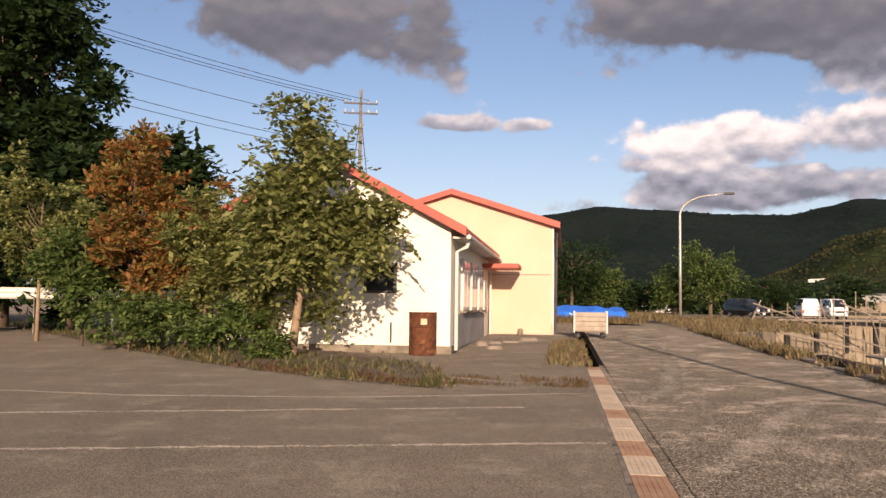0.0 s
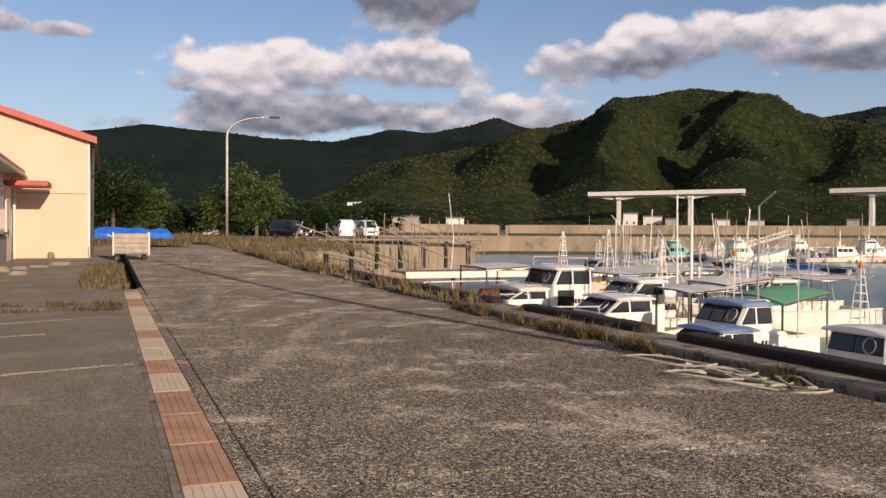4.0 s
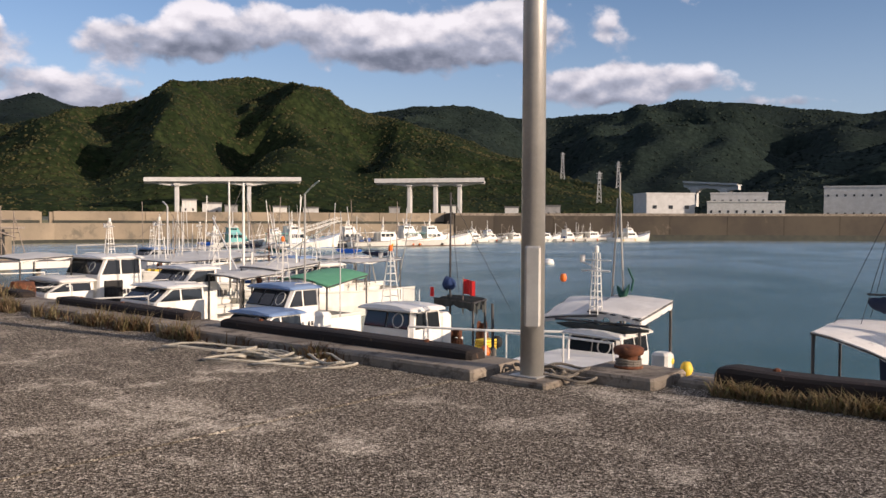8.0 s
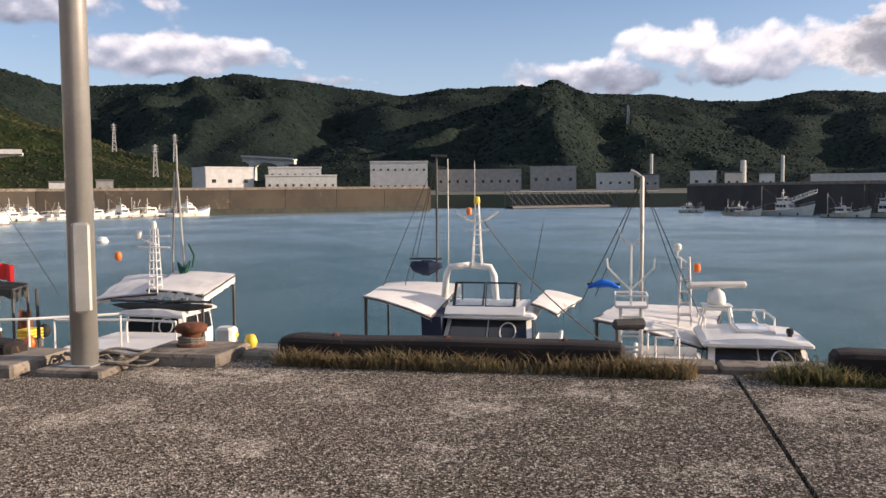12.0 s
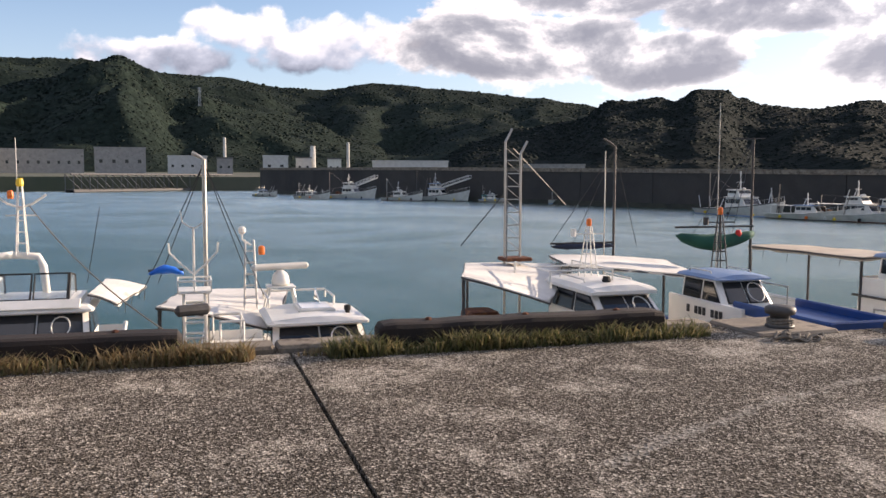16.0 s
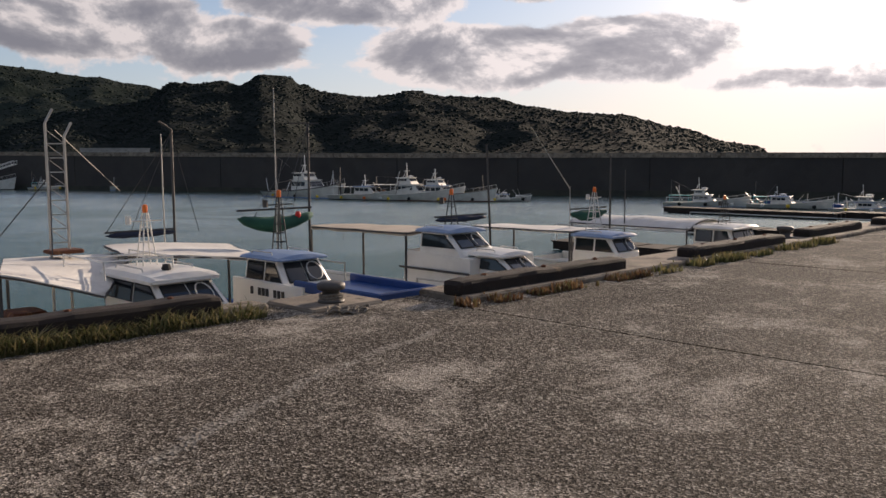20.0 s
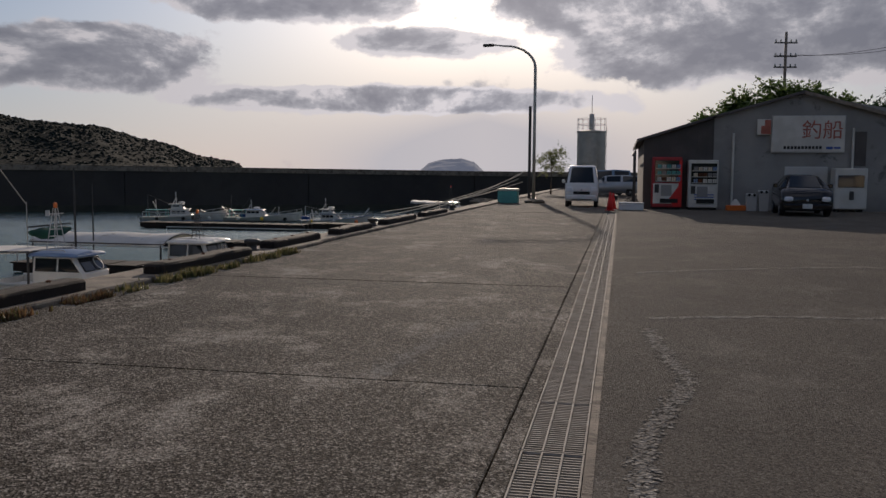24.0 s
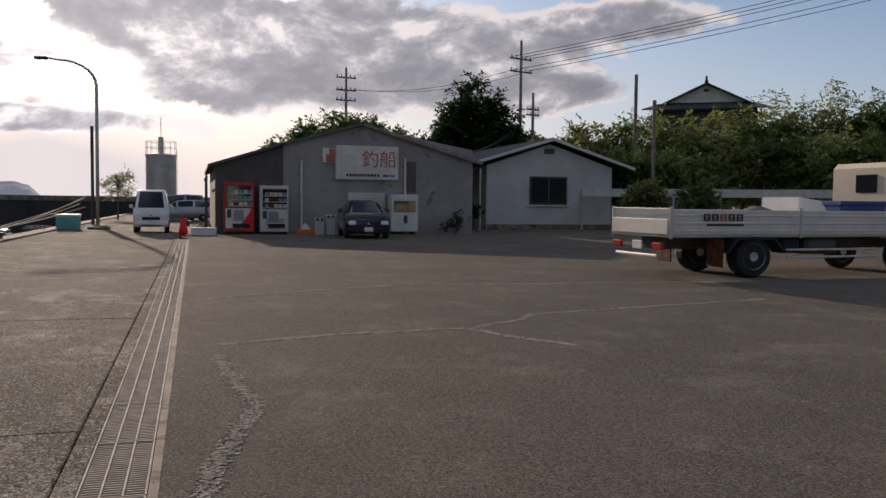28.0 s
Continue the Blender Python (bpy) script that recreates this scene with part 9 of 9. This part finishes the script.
def cart():
    t = thing("trolley", pose(1.15, 36, land(0, 36)), "weathered grey-brown wooden box trolley on small wheels", "trolley")
    b = Shape().slab(-.65, .65, -.4, .4, .25, .32, .02)
    part("floor", b, WOOD, t)
    for y in (-.4, .4):
        for i in range(4):
            part("side_plank", Shape().slab(-.66, .66, y - .015, y + .015, .30 + i * .19, .47 + i * .19, .008), CARTWOOD, t)
    for x in (-.66, .66):
        part("end_board", Shape().slab(x - .015, x + .015, -.4, .4, .30, 1.05, .01), CARTWOOD, t)
    part("corner_post", Shape().slab(-.69, -.63, -.44, -.38, .2, 1.1, .01).slab(.63, .69, -.44, -.38, .2, 1.1, .01).slab(-.69, -.63, .38, .44, .2, 1.1, .01).slab(.63, .69, .38, .44, .2, 1.1, .01), STEEL, t)
    for x in (-.5, .5):
        for y in (-.35, .35):
            wheel(t, x, y, .11, .05)
    part("handle", Shape().tube([(-.68, -.3, .9), (-.85, -.3, 1.0), (-.85, .3, 1.0), (-.68, .3, .9)], .02, 5), STEEL, t)


cart()
rng = random.Random(2)
s = Shape()
s.sheet(26, 10, lambda u, v: (lerp(-.8, 4.4, u), lerp(56, 60, v), land(0, 58) + (.62 + .30 * math.sin(math.pi * v) + .25 * noise.noise((u * 6, v * 4, 1))) * min(1, 14 * min(u, 1 - u)) * min(1, 9 * min(v, 1 - v))))
solo("blue_tarpaulin", s, TARP_B, "bright blue tarpaulin spread over a heap", "tarpaulin")
solo("stone_pile", Shape().slab(-2.9, -2.5, 29, 29.4, 0, .3, .1).slab(-2.6, -2.1, 30.2, 30.7, 0, .25, .1).slab(-2.2, -1.5, 31.4, 32, .05, .22, .08).slab(-1.6, -.9, 32.6, 33.0, .1, .3, .08).slab(-2.4, -1.9, 27.5, 27.9, 0, .22, .08), WOOD, "low row of rubble and boards by the wall", "rubble", "stuff")
solo("small_stone", Shape().slab(-1.9, -1.65, 36.8, 37.1, .2, .55, .08), KERB, "small upright stone by the cream wall", "stone")


def road_line(name, pts, wide, mat, label, z=.004):
    s_ = Shape()
    pts = [Vector(p) for p in pts]
    rows = []
    for i, p in enumerate(pts):
        d = (pts[min(i + 1, len(pts) - 1)] - pts[max(0, i - 1)]).normalized()
        o = Vector((-d.y, d.x)) * wide / 2
        rows.append(((p.x - o.x, p.y - o.y, z + land(p.x, p.y)), (p.x + o.x, p.y + o.y, z + land(p.x, p.y))))
    for a, b in zip(rows, rows[1:]):
        s_.add([a[0], a[1], b[1], b[0]], [(0, 1, 2, 3)])
    return solo(name, s_, mat, label, "marking", "structure")


def wear(pts, wide, mat, label, seed, dense=420):
    """A gritty pale streak on the paving: many small flecks strewn along a line."""
    rng = random.Random(seed)
    pts = [Vector(p) for p in pts]
    s_ = Shape()
    for a, b in zip(pts, pts[1:]):
        d = b - a
        o = Vector((-d.y, d.x)).normalized()
        for _ in range(int(d.length * dense)):
            p = a.lerp(b, rng.random())
            q = noise.noise((p.x * 1.3, p.y * 1.3, seed))
            if q < rng.uniform(-.7, .25):
                continue
            p = p + o * (rng.gauss(0, wide * .55) + .06 * noise.noise((p.x * 2.1, p.y * 2.1, seed + 5)))
            r, t = rng.uniform(.008, .028) * (1 + wide * 3), rng.uniform(0, 3.1)
            u, v = Vector((math.cos(t), math.sin(t))) * r, Vector((-math.sin(t), math.cos(t))) * r * rng.uniform(.4, .9)
            z = land(p.x, p.y) + .003 + .0012 * rng.random()
            s_.add([(*(p - u), z), (*(p - v), z), (*(p + u), z), (*(p + v), z)], [(0, 1, 2, 3)])
    return solo("wear_mark", s_, mat, label, "marking", "stuff")


wear([(.21, -13.56), (-1.0, -14.22), (-2.0, -14.71), (-3.27, -15.23), (-4.88, -14.94), (-7.11, -14.8), (-9.5, -14.6)], .07, GRIT, "pale gritty seam between asphalt patches", 1)
wear([(.15, -9.39), (-.36, -9.6), (-1.17, -9.8), (-1.74, -9.89), (-2.64, -9.95), (-3.47, -10.5), (-3.75, -10.92), (-5.25, -11.29), (-8.0, -11.9)], .05, GRIT, "pale gritty seam between asphalt patches", 2)
wear([(.16, -8.8), (.11, -7.89), (.01, -7.15), (-.02, -6.73), (.03, -6.33), (.18, -5.77), (.28, -5.39), (.31, -4.92), (.33, -4.0)], .06, DUST, "pale crumbling edge of an asphalt patch", 3)
wear([(-2.6, -9.9), (-2.9, -9.2), (-3.3, -8.6)], .05, GRIT, "pale gritty seam between asphalt patches", 4)
wear([(-9, 7.0), (-5, 8.2), (-1.76, 9.14), (.47, 9.78)], .05, GRIT, "pale tyre scuff across the yard", 5)
wear([(-8, 10.4), (-5, 11.4), (-2.37, 12.28), (-.56, 12.89)], .06, GRIT, "pale tyre scuff across the yard", 6)
wear([(-12, 13.5), (-7, 13.0), (-3.4, 13.6), (.3, 15.2)], .05, GRIT, "pale tyre scuff across the yard", 7)
wear([(-2.39, 17.98), (-.82, 16.91)], .09, GRIT, "pale gritty joint by the weeds", 8)
wear([(3.2, 46), (3.42, 33.95), (3.1, 26), (2.57, 20.71), (1.95, 16.37), (1.14, 14.02)], .22, DUST, "pale curved tyre track on the apron", 9)
wear([(1.38, 8.34), (2.2, 10.2), (2.95, 12.37), (4.4, 15.52), (5.81, 16.63)], .18, DUST, "pale curved tyre track on the apron", 10)
wear([(2.12, -6.46), (1.98, -7.58), (1.77, -8.88)], .10, DUST, "pale dusty scrape on the concrete", 11)
wear([(4.3, -2.2), (5.0, -3.6), (5.6, -5.4)], .05, DUST, "pale dusty scrape on the concrete", 12)


# soil strip with weeds and shrubs along the yard's north-west edge
verge_line = [(-2.1, 15.3), (-4.4, 16.7), (-6.8, 18.6), (-10.2, 21.6), (-16, 27.5), (-27, 38.5)]
s = Shape()
verts = []
for i, (x, y) in enumerate(verge_line):
    a, b = Vector((x, y)), Vector((x - 1.5 + .2 * i, y + 6.5 + i))
    for k in range(5):
        p = a.lerp(b, k / 4)
        verts.append((p.x, p.y, .006 + (.10 * math.sin(math.pi * min(1, k / 4 + .1)) if k else 0) + land(p.x, p.y)))
s.add(verts, [(i * 5 + k, i * 5 + k + 1, i * 5 + k + 6, i * 5 + k + 5) for i in range(5) for k in range(4)])
solo("ground_verge", s, SOIL, "gravelly soil verge with leaf litter", "ground", "structure")


def verge_plants():
    rng = random.Random(21)
    g, d = [], []
    for i in range(9500):
        t = rng.random() ** 1.0
        k = min(4, int(t * 5))
        f = t * 5 - k
        x, y = lerp(verge_line[k][0], verge_line[k + 1][0], f), lerp(verge_line[k][1], verge_line[k + 1][1], f)
        o = rng.random() ** 1.3 * 5
        p = (x - o * .2 + rng.gauss(0, .15), y + o + rng.gauss(0, .15))
        (g if noise.noise((p[0] * .8, p[1] * .8, 3)) > -.05 else d).append((*p, .03 + land(*p)))
    solo("verge_grass", blades(g, rng, .04, .26, .8, .02), GRASS_G, "green weeds on the verge", "grass", "stuff")
    solo("verge_litter", blades(d, rng, .03, .16, .8, .02), GRASS_R, "brown leaf litter and dry weeds on the verge", "grass", "stuff")
    st_ = Shape()
    for i in range(300):
        k = rng.randrange(5)
        f = rng.random()
        x, y = lerp(verge_line[k][0], verge_line[k + 1][0], f), lerp(verge_line[k][1], verge_line[k + 1][1], f)
        a = rng.uniform(.02, .07)
        x, y = x + rng.gauss(0, .2), y + .1 + abs(rng.gauss(0, .25))
        st_.slab(x, x + a, y, y + a * 1.3, 0, a * .7, a * .25)
    solo("verge_stones", st_, KERB, "scattered pebbles along the verge", "stones", "stuff")


verge_plants()
tree((-6.95, 21.6, 0), 6.6, (2.5, 1.9, 2.9), LEAF_PALE, 11500, .185, 5, PALEBARK, "leafy young tree with a leaning pale trunk before the white wall", clumps=44, low=.12, lean=(.5, .3), trunk_r=.13)
tree((-8.9, 24.2, 0), 5.0, (1.7, 1.2, 2.2), LEAF_PALE, 5200, .13, 6, BARK, "thin half-bare shrub beside the young tree", clumps=24, low=.15, trunk_r=.06, name="shrub")
tree((-13.2, 25.0, 0), 8.1, (1.7, 1.3, 3.6), LEAF_AUTUMN, 8500, .17, 7, BARK, "persimmon-like tree with orange and brown autumn leaves", clumps=54, rise=.7, low=.12, trunk_r=.09)
tree((-11.2, 24.6, 0), 5.6, (1.7, 1.2, 2.5), LEAF_AUTUMN, 6000, .15, 17, BARK, "smaller shrub with orange autumn leaves", clumps=26, low=.1, trunk_r=.06, name="shrub")
tree((-10.2, 23.7, 0), 5.2, (1.6, 1.1, 2.3), LEAF_PALE, 5000, .15, 18, BARK, "loose half-bare shrub with pale green leaves", clumps=30, low=.1, trunk_r=.05, name="shrub", rise=.5)
tree((-14.9, 25.2, 0), 4.6, (1.8, 1.2, 2.1), LEAF_GREEN, 5200, .17, 19, BARK, "dense green shrub beside the autumn tree", clumps=30, low=.08, trunk_r=.05, name="shrub")
tree((-12.4, 23.4, 0), 2.2, (1.9, .9, 1.0), LEAF_GREEN, 3600, .14, 20, BARK, "low tangled green shrub on the verge", clumps=24, low=.05, trunk_r=.04, name="shrub")
tree((-9.3, 22.6, 0), 1.5, (1.3, .9, .8), LEAF_GREEN, 2600, .14, 8, BARK, "low bright green bush on the verge", clumps=20, low=.05, trunk_r=.04, name="shrub")
tree((-13.9, 26.8, 0), 4.2, (2.4, 1.3, 1.9), LEAF_GREEN, 7500, .14, 9, BARK, "dark round shrub beside the guard rail", clumps=26, low=.08, trunk_r=.06, name="shrub")
tree((-17.6, 27.0, 0), 6.6, (2.2, 1.5, 2.6), LEAF_PALE, 7000, .15, 10, PALEBARK, "slender tree with pale feathery leaves by the guard rail", clumps=26, low=.3, trunk_r=.08)
tree((-7.6, 21.0, 0), .8, (1.6, .6, .4), LEAF_GREEN, 1800, .11, 11, BARK, "low green weeds at the foot of a tree", clumps=18, low=.05, trunk_r=.02, name="shrub")
for k, (x, y, h, r) in enumerate(((-25.2, 36, 25, 3.2), (-29.5, 37, 26, 3.8), (-33, 35, 26, 4), (-22.6, 36.5, 12.5, 2.2), (-31, 42, 26, 4.6), (-26.5, 34, 12.5, 2.6), (-18.5, 37, 9.5, 2.6), (-29, 31, 9, 2.6), (-23, 31.5, 9, 2.4), (-20.5, 33.5, 8, 2.2))):
    tree((x, y, .2), h, (r, r, h * .46), LEAF_DARK, 15000, .36, 30 + k, BARK, "tall dark evergreen tree at the edge of the wood", clumps=84, low=.08, trunk_r=.3, group="evergreens")
guard_rail([(-15.0, 33.0), (-20, 30.5), (-28, 27.5)], 1.75, "white steel guard rail in front of the dark trees")
for k, (x, y, h, r, lf) in enumerate(((0.8, 75, 8.0, 3.4, LEAF_DARK), (-3.0, 78, 8.0, 3.4, LEAF_DARK), (3.4, 78, 5.4, 2.6, LEAF_GREEN), (12.2, 74, 7.2, 2.7, LEAF_GREEN), (9.8, 78, 5.0, 2.4, LEAF_GREEN), (18, 96, 5, 3, LEAF_DARK), (24, 104, 5, 3.2, LEAF_DARK), (7, 84, 4, 3, LEAF_DARK))):
    tree((x, y, .4), h, (r, r, h * .44), lf, 6500, .22, 50 + k, BARK, "broad green tree beyond the dry grass", clumps=40, low=.1, trunk_r=.2, group="trees to the north")
for k in range(16):
    rr = random.Random(200 + k)
    a = lerp(-4, 17, k / 15)
    d = direction(a, 0) * rr.uniform(110, 150)
    tree((d.x, d.y, .3), rr.uniform(4.0, 6.5), (4, 4, 2.6), LEAF_DARK, 1500, .5, 220 + k, BARK, "dark hedge-like tree in the distance", clumps=22, low=.05, trunk_r=.2, group="distant trees")


# ---- fish drying racks and small pier by the north basin ----
def racks():
    rng = random.Random(91)
    for k, (xa, ya, xb, yb, n, h) in enumerate(((12.9, 60.4, 16.6, 59.0, 5, 1.5), (17.2, 60.8, 21.6, 58.6, 8, 2.3), (21.8, 59.8, 25.6, 57.6, 7, 2.0))):
        g = land(xa, ya) - (0.1 if k == 0 else 2.2)
        t = thing("pole_rack", pose(0, 0, 0), "rickety drying rack of weathered pale poles", "rack", "pole racks")
        for i in range(n):
            x, y = lerp(xa, xb, i / (n - 1)), lerp(ya, yb, i / (n - 1))
            top_ = .5 + h * rng.uniform(.55, 1.05)
            part("pole", Shape().tube([(x, y, g), (x + rng.uniform(-.15, .15), y, top_)], .038, 5), WOOD, t)
            if i % 2 == 0:
                part("strut", Shape().tube([(x + rng.uniform(.5, 1.1), y - .6, g + .2), (x, y, top_ * .95)], .03, 5), WOOD, t)
        for z in (.45, .9, 1.35):
            part("rail", Shape().tube([(xa - .3, ya + .1, z + rng.uniform(-.15, .15)), (xb + .3, yb - .1, z + rng.uniform(-.2, .2))], .03, 5), WOOD, t)
    for p, q in (((12.7, 60.2, 1.9), (20, 56.5, -.9)), ((12.2, 59.5, .5), (17.5, 57.5, -.7)), ((12.4, 58.5, .3), (18.2, 56.2, -.9)), ((13.3, 60.6, 2.1), (12.3, 59.4, .4)), ((20.3, 59, 2.2), (25.5, 57, .2)), ((18.2, 60, 2.0), (23.5, 57.6, -.6))):
        solo("long_pole", Shape().tube([p, q], .05, 6), WOOD, "long pale weathered pole leaning over the basin", "pole", group="leaning poles")
    t = thing("pier", pose(0, 0, 0), "low pale plank pier on piles in the north basin", "pier")
    for i in range(22):
        part("plank", Shape().slab(16.5 + i * 1.0, 17.4 + i * 1.0, 47.2, 50.2, -1.05, -.95, .01), WOOD, t)
    part("side_beam", Shape().slab(16.4, 38.6, 47.0, 47.2, -1.3, -.92, .02), OFFWHITE, t)
    for i in range(8):
        part("pile", Shape().tube([(17 + i * 3, 48.6, -4), (17 + i * 3, 48.6, -1.0)], .14, 7), WOOD, t)
    f = thing("fender_wall", pose(0, 0, 0), "concrete quay face with dark vertical fender strips", "quay wall", kind="structure")
    for i in range(7):
        x = lerp(16.3, 29.2, i / 6)
        y = lerp(66.05, 67.9, i / 6) - .12
        part("fender", Shape().slab(x - .16, x + .16, y - .12, y + .1, -1.6, .62, .04), BLACK, f)
    solo("edge_beam", Shape().slab(15.6, 30, 65.7, 66.3, .66, .82, .03, pose(0, 0, 0)), WOOD, "weathered timber edge beam", "kerb", "structure")
    solo("whip_pole", Shape().tube([(23.4, 57.4, -1.5), (23.6, 57.4, 1), (23.2, 57.4, 4.2)], .05, 6, .03), STEEL, "thin leaning steel pole in the basin", "pole")


racks()

# ---- far town: viaducts, works, pylons ----
def viaduct(az0, az1, dist0, dist1, el_, piers, label, depth=2.2, ground=2.0):
    t = thing("viaduct", pose(0, 0, 0), label, "bridge", "viaducts")
    a, b = direction(az0, 0) * dist0, direction(az1, 0) * dist1
    za, zb = 1.5 + dist0 * math.tan(radians(el_[0])), 1.5 + dist1 * math.tan(radians(el_[1]))
    d = (b - a).normalized()
    o = Vector((-d.y, d.x, 0)) * 4.5
    n = 16
    rings = []
    for i in range(n + 1):
        f = i / n
        c = a.lerp(b, f)
        z = lerp(za, zb, f)
        near_ = min([abs(f - q) for q in piers] or [1])
        dp = depth * (1 + 1.1 * max(0, 1 - near_ * 7))
        rings.append([c - o + Vector((0, 0, z)), c + o + Vector((0, 0, z)), c + o + Vector((0, 0, z - .5)), c + o * .5 + Vector((0, 0, z - .7)), c + o * .5 + Vector((0, 0, z - dp)), c - o * .5 + Vector((0, 0, z - dp)), c - o * .5 + Vector((0, 0, z - .7)), c - o + Vector((0, 0, z - .5))])
    part("deck", Shape().loft(rings), PALERENDER, t)
    for q in piers:
        c = a.lerp(b, q)
        z = lerp(za, zb, q)
        m = Matrix.Translation((c.x, c.y, 0)) @ Matrix.Rotation(math.atan2(d.y, d.x), 4, "Z")
        part("pier", Shape().slab(-.4 - depth * .35, .4 + depth * .35, -2.2, 2.2, ground - 5, z - depth * .9, .2, m), PALERENDER, t)
        part("pier_head", Shape().slab(-.7 - depth * .5, .7 + depth * .5, -3.2, 3.2, z - depth * 1.9, z - depth * 1.0, .3, m), PALERENDER, t)
    part("parapet", Shape().loft([[p - o + Vector((0, 0, z_ + h)) for h in (0, 1.0)] + [p - o * .97 + Vector((0, 0, z_ + h)) for h in (1.0, 0)] for p, z_ in ((a, za), (b, zb))]), PALERENDER, t)


viaduct(31.1, 40.8, 330, 330, (2.42, 2.58), (.2, .66), "pale concrete viaduct on tall piers in front of the green hill", 1.1)
viaduct(45.8, 53.0, 322, 318, (2.52, 2.62), (.31, .55, .77), "pale concrete viaduct segment between wooded slopes", 1.0)
viaduct(65.9, 69.2, 720, 700, (2.5, 2.33), (.2, .75), "distant arched concrete viaduct", 4)
viaduct(15.0, 20.4, 420, 430, (1.72, 2.0), (.05,), "pale concrete bridge deck under construction", 2.6)


def block(azd, dist, wide, el_, deep, mat, label, rows=2, cols=6, roof=None, turn=0, base=1.0):
    """A far industrial building, sized by its width in degrees and its top's elevation."""
    wd = dist * math.tan(radians(wide))
    h = 1.5 + dist * math.tan(radians(el_)) - base
    c = direction(azd, 0) * (dist + deep / 2)
    t = thing("factory_building", Matrix.Translation((c.x, c.y, base)) @ Matrix.Rotation(radians(-azd + turn), 4, "Z"), label, "building", "far buildings")
    part("wall", Shape().box(-wd / 2, wd / 2, -deep / 2, deep / 2, -2, h), mat, t)
    part("parapet", Shape().box(-wd / 2 - .2, wd / 2 + .2, -deep / 2 - .2, deep / 2 + .2, h, h + .5), roof or mat, t)
    for r_ in range(rows):
        for k in range(cols):
            x = lerp(-wd / 2, wd / 2, (k + .5) / cols)
            z = h * (r_ + .55) / rows
            part("window", Shape().box(x - wd / cols * .13, x + wd / cols * .13, -deep / 2 - .06, -deep / 2 + .05, z - h / rows * .06, z + h / rows * .06), GLASS, t)
    return t


block(64.6, 300, 3.2, 1.75, 14, PALERENDER, "white box-shaped works building on the far shore", 1, 3, turn=20)
block(69.2, 310, 3.4, 1.75, 12, PALERENDER, "white stepped factory building", 2, 7)
block(69.6, 300, 4.6, 1.22, 6, OFFWHITE, "low white factory range", 1, 9)
block(76.0, 320, 3.8, 2.1, 16, PALERENDER, "grey-white factory block with a flat roof", 2, 8)
block(81.3, 340, 5.6, 1.52, 14, GREYRENDER, "long low grey factory shed", 1, 10)
block(86.2, 340, 3.0, 1.68, 14, GREYRENDER, "grey warehouse on the far shore", 1, 4)
block(90.2, 340, 2.4, 1.2, 10, PALERENDER, "low pale warehouse on the far shore", 1, 4)
block(95.7, 330, 1.6, 1.25, 10, PALERENDER, "small white shed behind the breakwater", 1, 2)
block(104.5, 340, 5.0, .95, 10, PALERENDER, "long pale roof behind the breakwater", 1, 8)
block(114, 300, 4.0, .72, 8, GREYRENDER, "low roofs under the headland", 1, 8, base=0)
for k, (a, d, wd, e) in enumerate(((33.8, 300, .9, 1.2), (35.2, 310, 1.2, 1.0), (36.4, 300, .8, .85), (39.5, 290, .9, .8), (41.5, 300, 1.0, .75), (47.0, 300, .7, .8), (50.6, 300, 1.0, .95), (54.8, 300, .9, .85), (57.5, 300, 1.0, .95), (13.2, 260, 1.4, 1.0), (16.5, 250, 1.0, .95), (19.0, 240, 1.8, .9), (22.3, 260, 1.2, .85), (6.0, 230, 2.4, 1.0), (10.5, 200, 1.2, .9), (99.5, 330, .9, 1.1), (97.5, 340, 1.0, 1.15), (92.5, 330, 1.0, 1.1))):
    block(a, d, wd, e, 8, (OFFWHITE, PALERENDER, GREYRENDER)[k % 3], "small house of the far village", 1, 2, ROOFGREY)
for azd, dist, e0, e1, r in ((100.4, 330, 2.2, .8, .7), (92.5, 340, 2.45, 1.2, .7), (98.1, 350, 1.95, 1.4, 1.3)):
    d = direction(azd, 0) * dist
    solo("chimney", Shape().lathe([(r, 0), (r * .85, 1.5 + dist * math.tan(radians(e1))), (r * .8, 1.5 + dist * math.tan(radians(e0)))], 10), PALERENDER, "slim pale works chimney", "chimney", group="chimneys", at=pose(d.x, d.y, 0))


def pylon(azd, dist, e0, e1):
    d = direction(azd, 0) * dist
    z0, z1 = 1.5 + dist * math.tan(radians(e0)), 1.5 + dist * math.tan(radians(e1))
    h = z1 - z0
    t = thing("pylon", pose(d.x, d.y, z0 - 3, 0, 0, -azd), "grey lattice power pylon on a wooded slope", "pylon", "pylons")
    s_ = Shape()
    for dx in (-1, 1):
        for dy in (-1, 1):
            s_.tube([(dx * h * .09, dy * h * .09, 0), (dx * h * .02, dy * h * .02, h + 3)], .22, 4)
    for i in range(7):
        f, g = i / 7, (i + 1) / 7
        a, b = lerp(h * .09, h * .02, f), lerp(h * .09, h * .02, g)
        za, zb = f * (h + 3), g * (h + 3)
        s_.tube([(-a, -a, za), (b, -b, zb)], .14, 4).tube([(a, -a, za), (-b, -b, zb)], .14, 4)
    part("tower", s_, STEEL, t)
    for f in (.72, .82, .92):
        part("arm", Shape().tube([(-h * .12, 0, f * h + 3), (h * .12, 0, f * h + 3)], .2, 4), STEEL, t)


for a in ((61.7, 500, 2.5, 3.9), (58.1, 520, 3.1, 4.5), (60.5, 420, 1.6, 3.25), (86.4, 900, 5.0, 6.2), (91, 800, 4.6, 5.6)):
    pylon(*a)
drain()
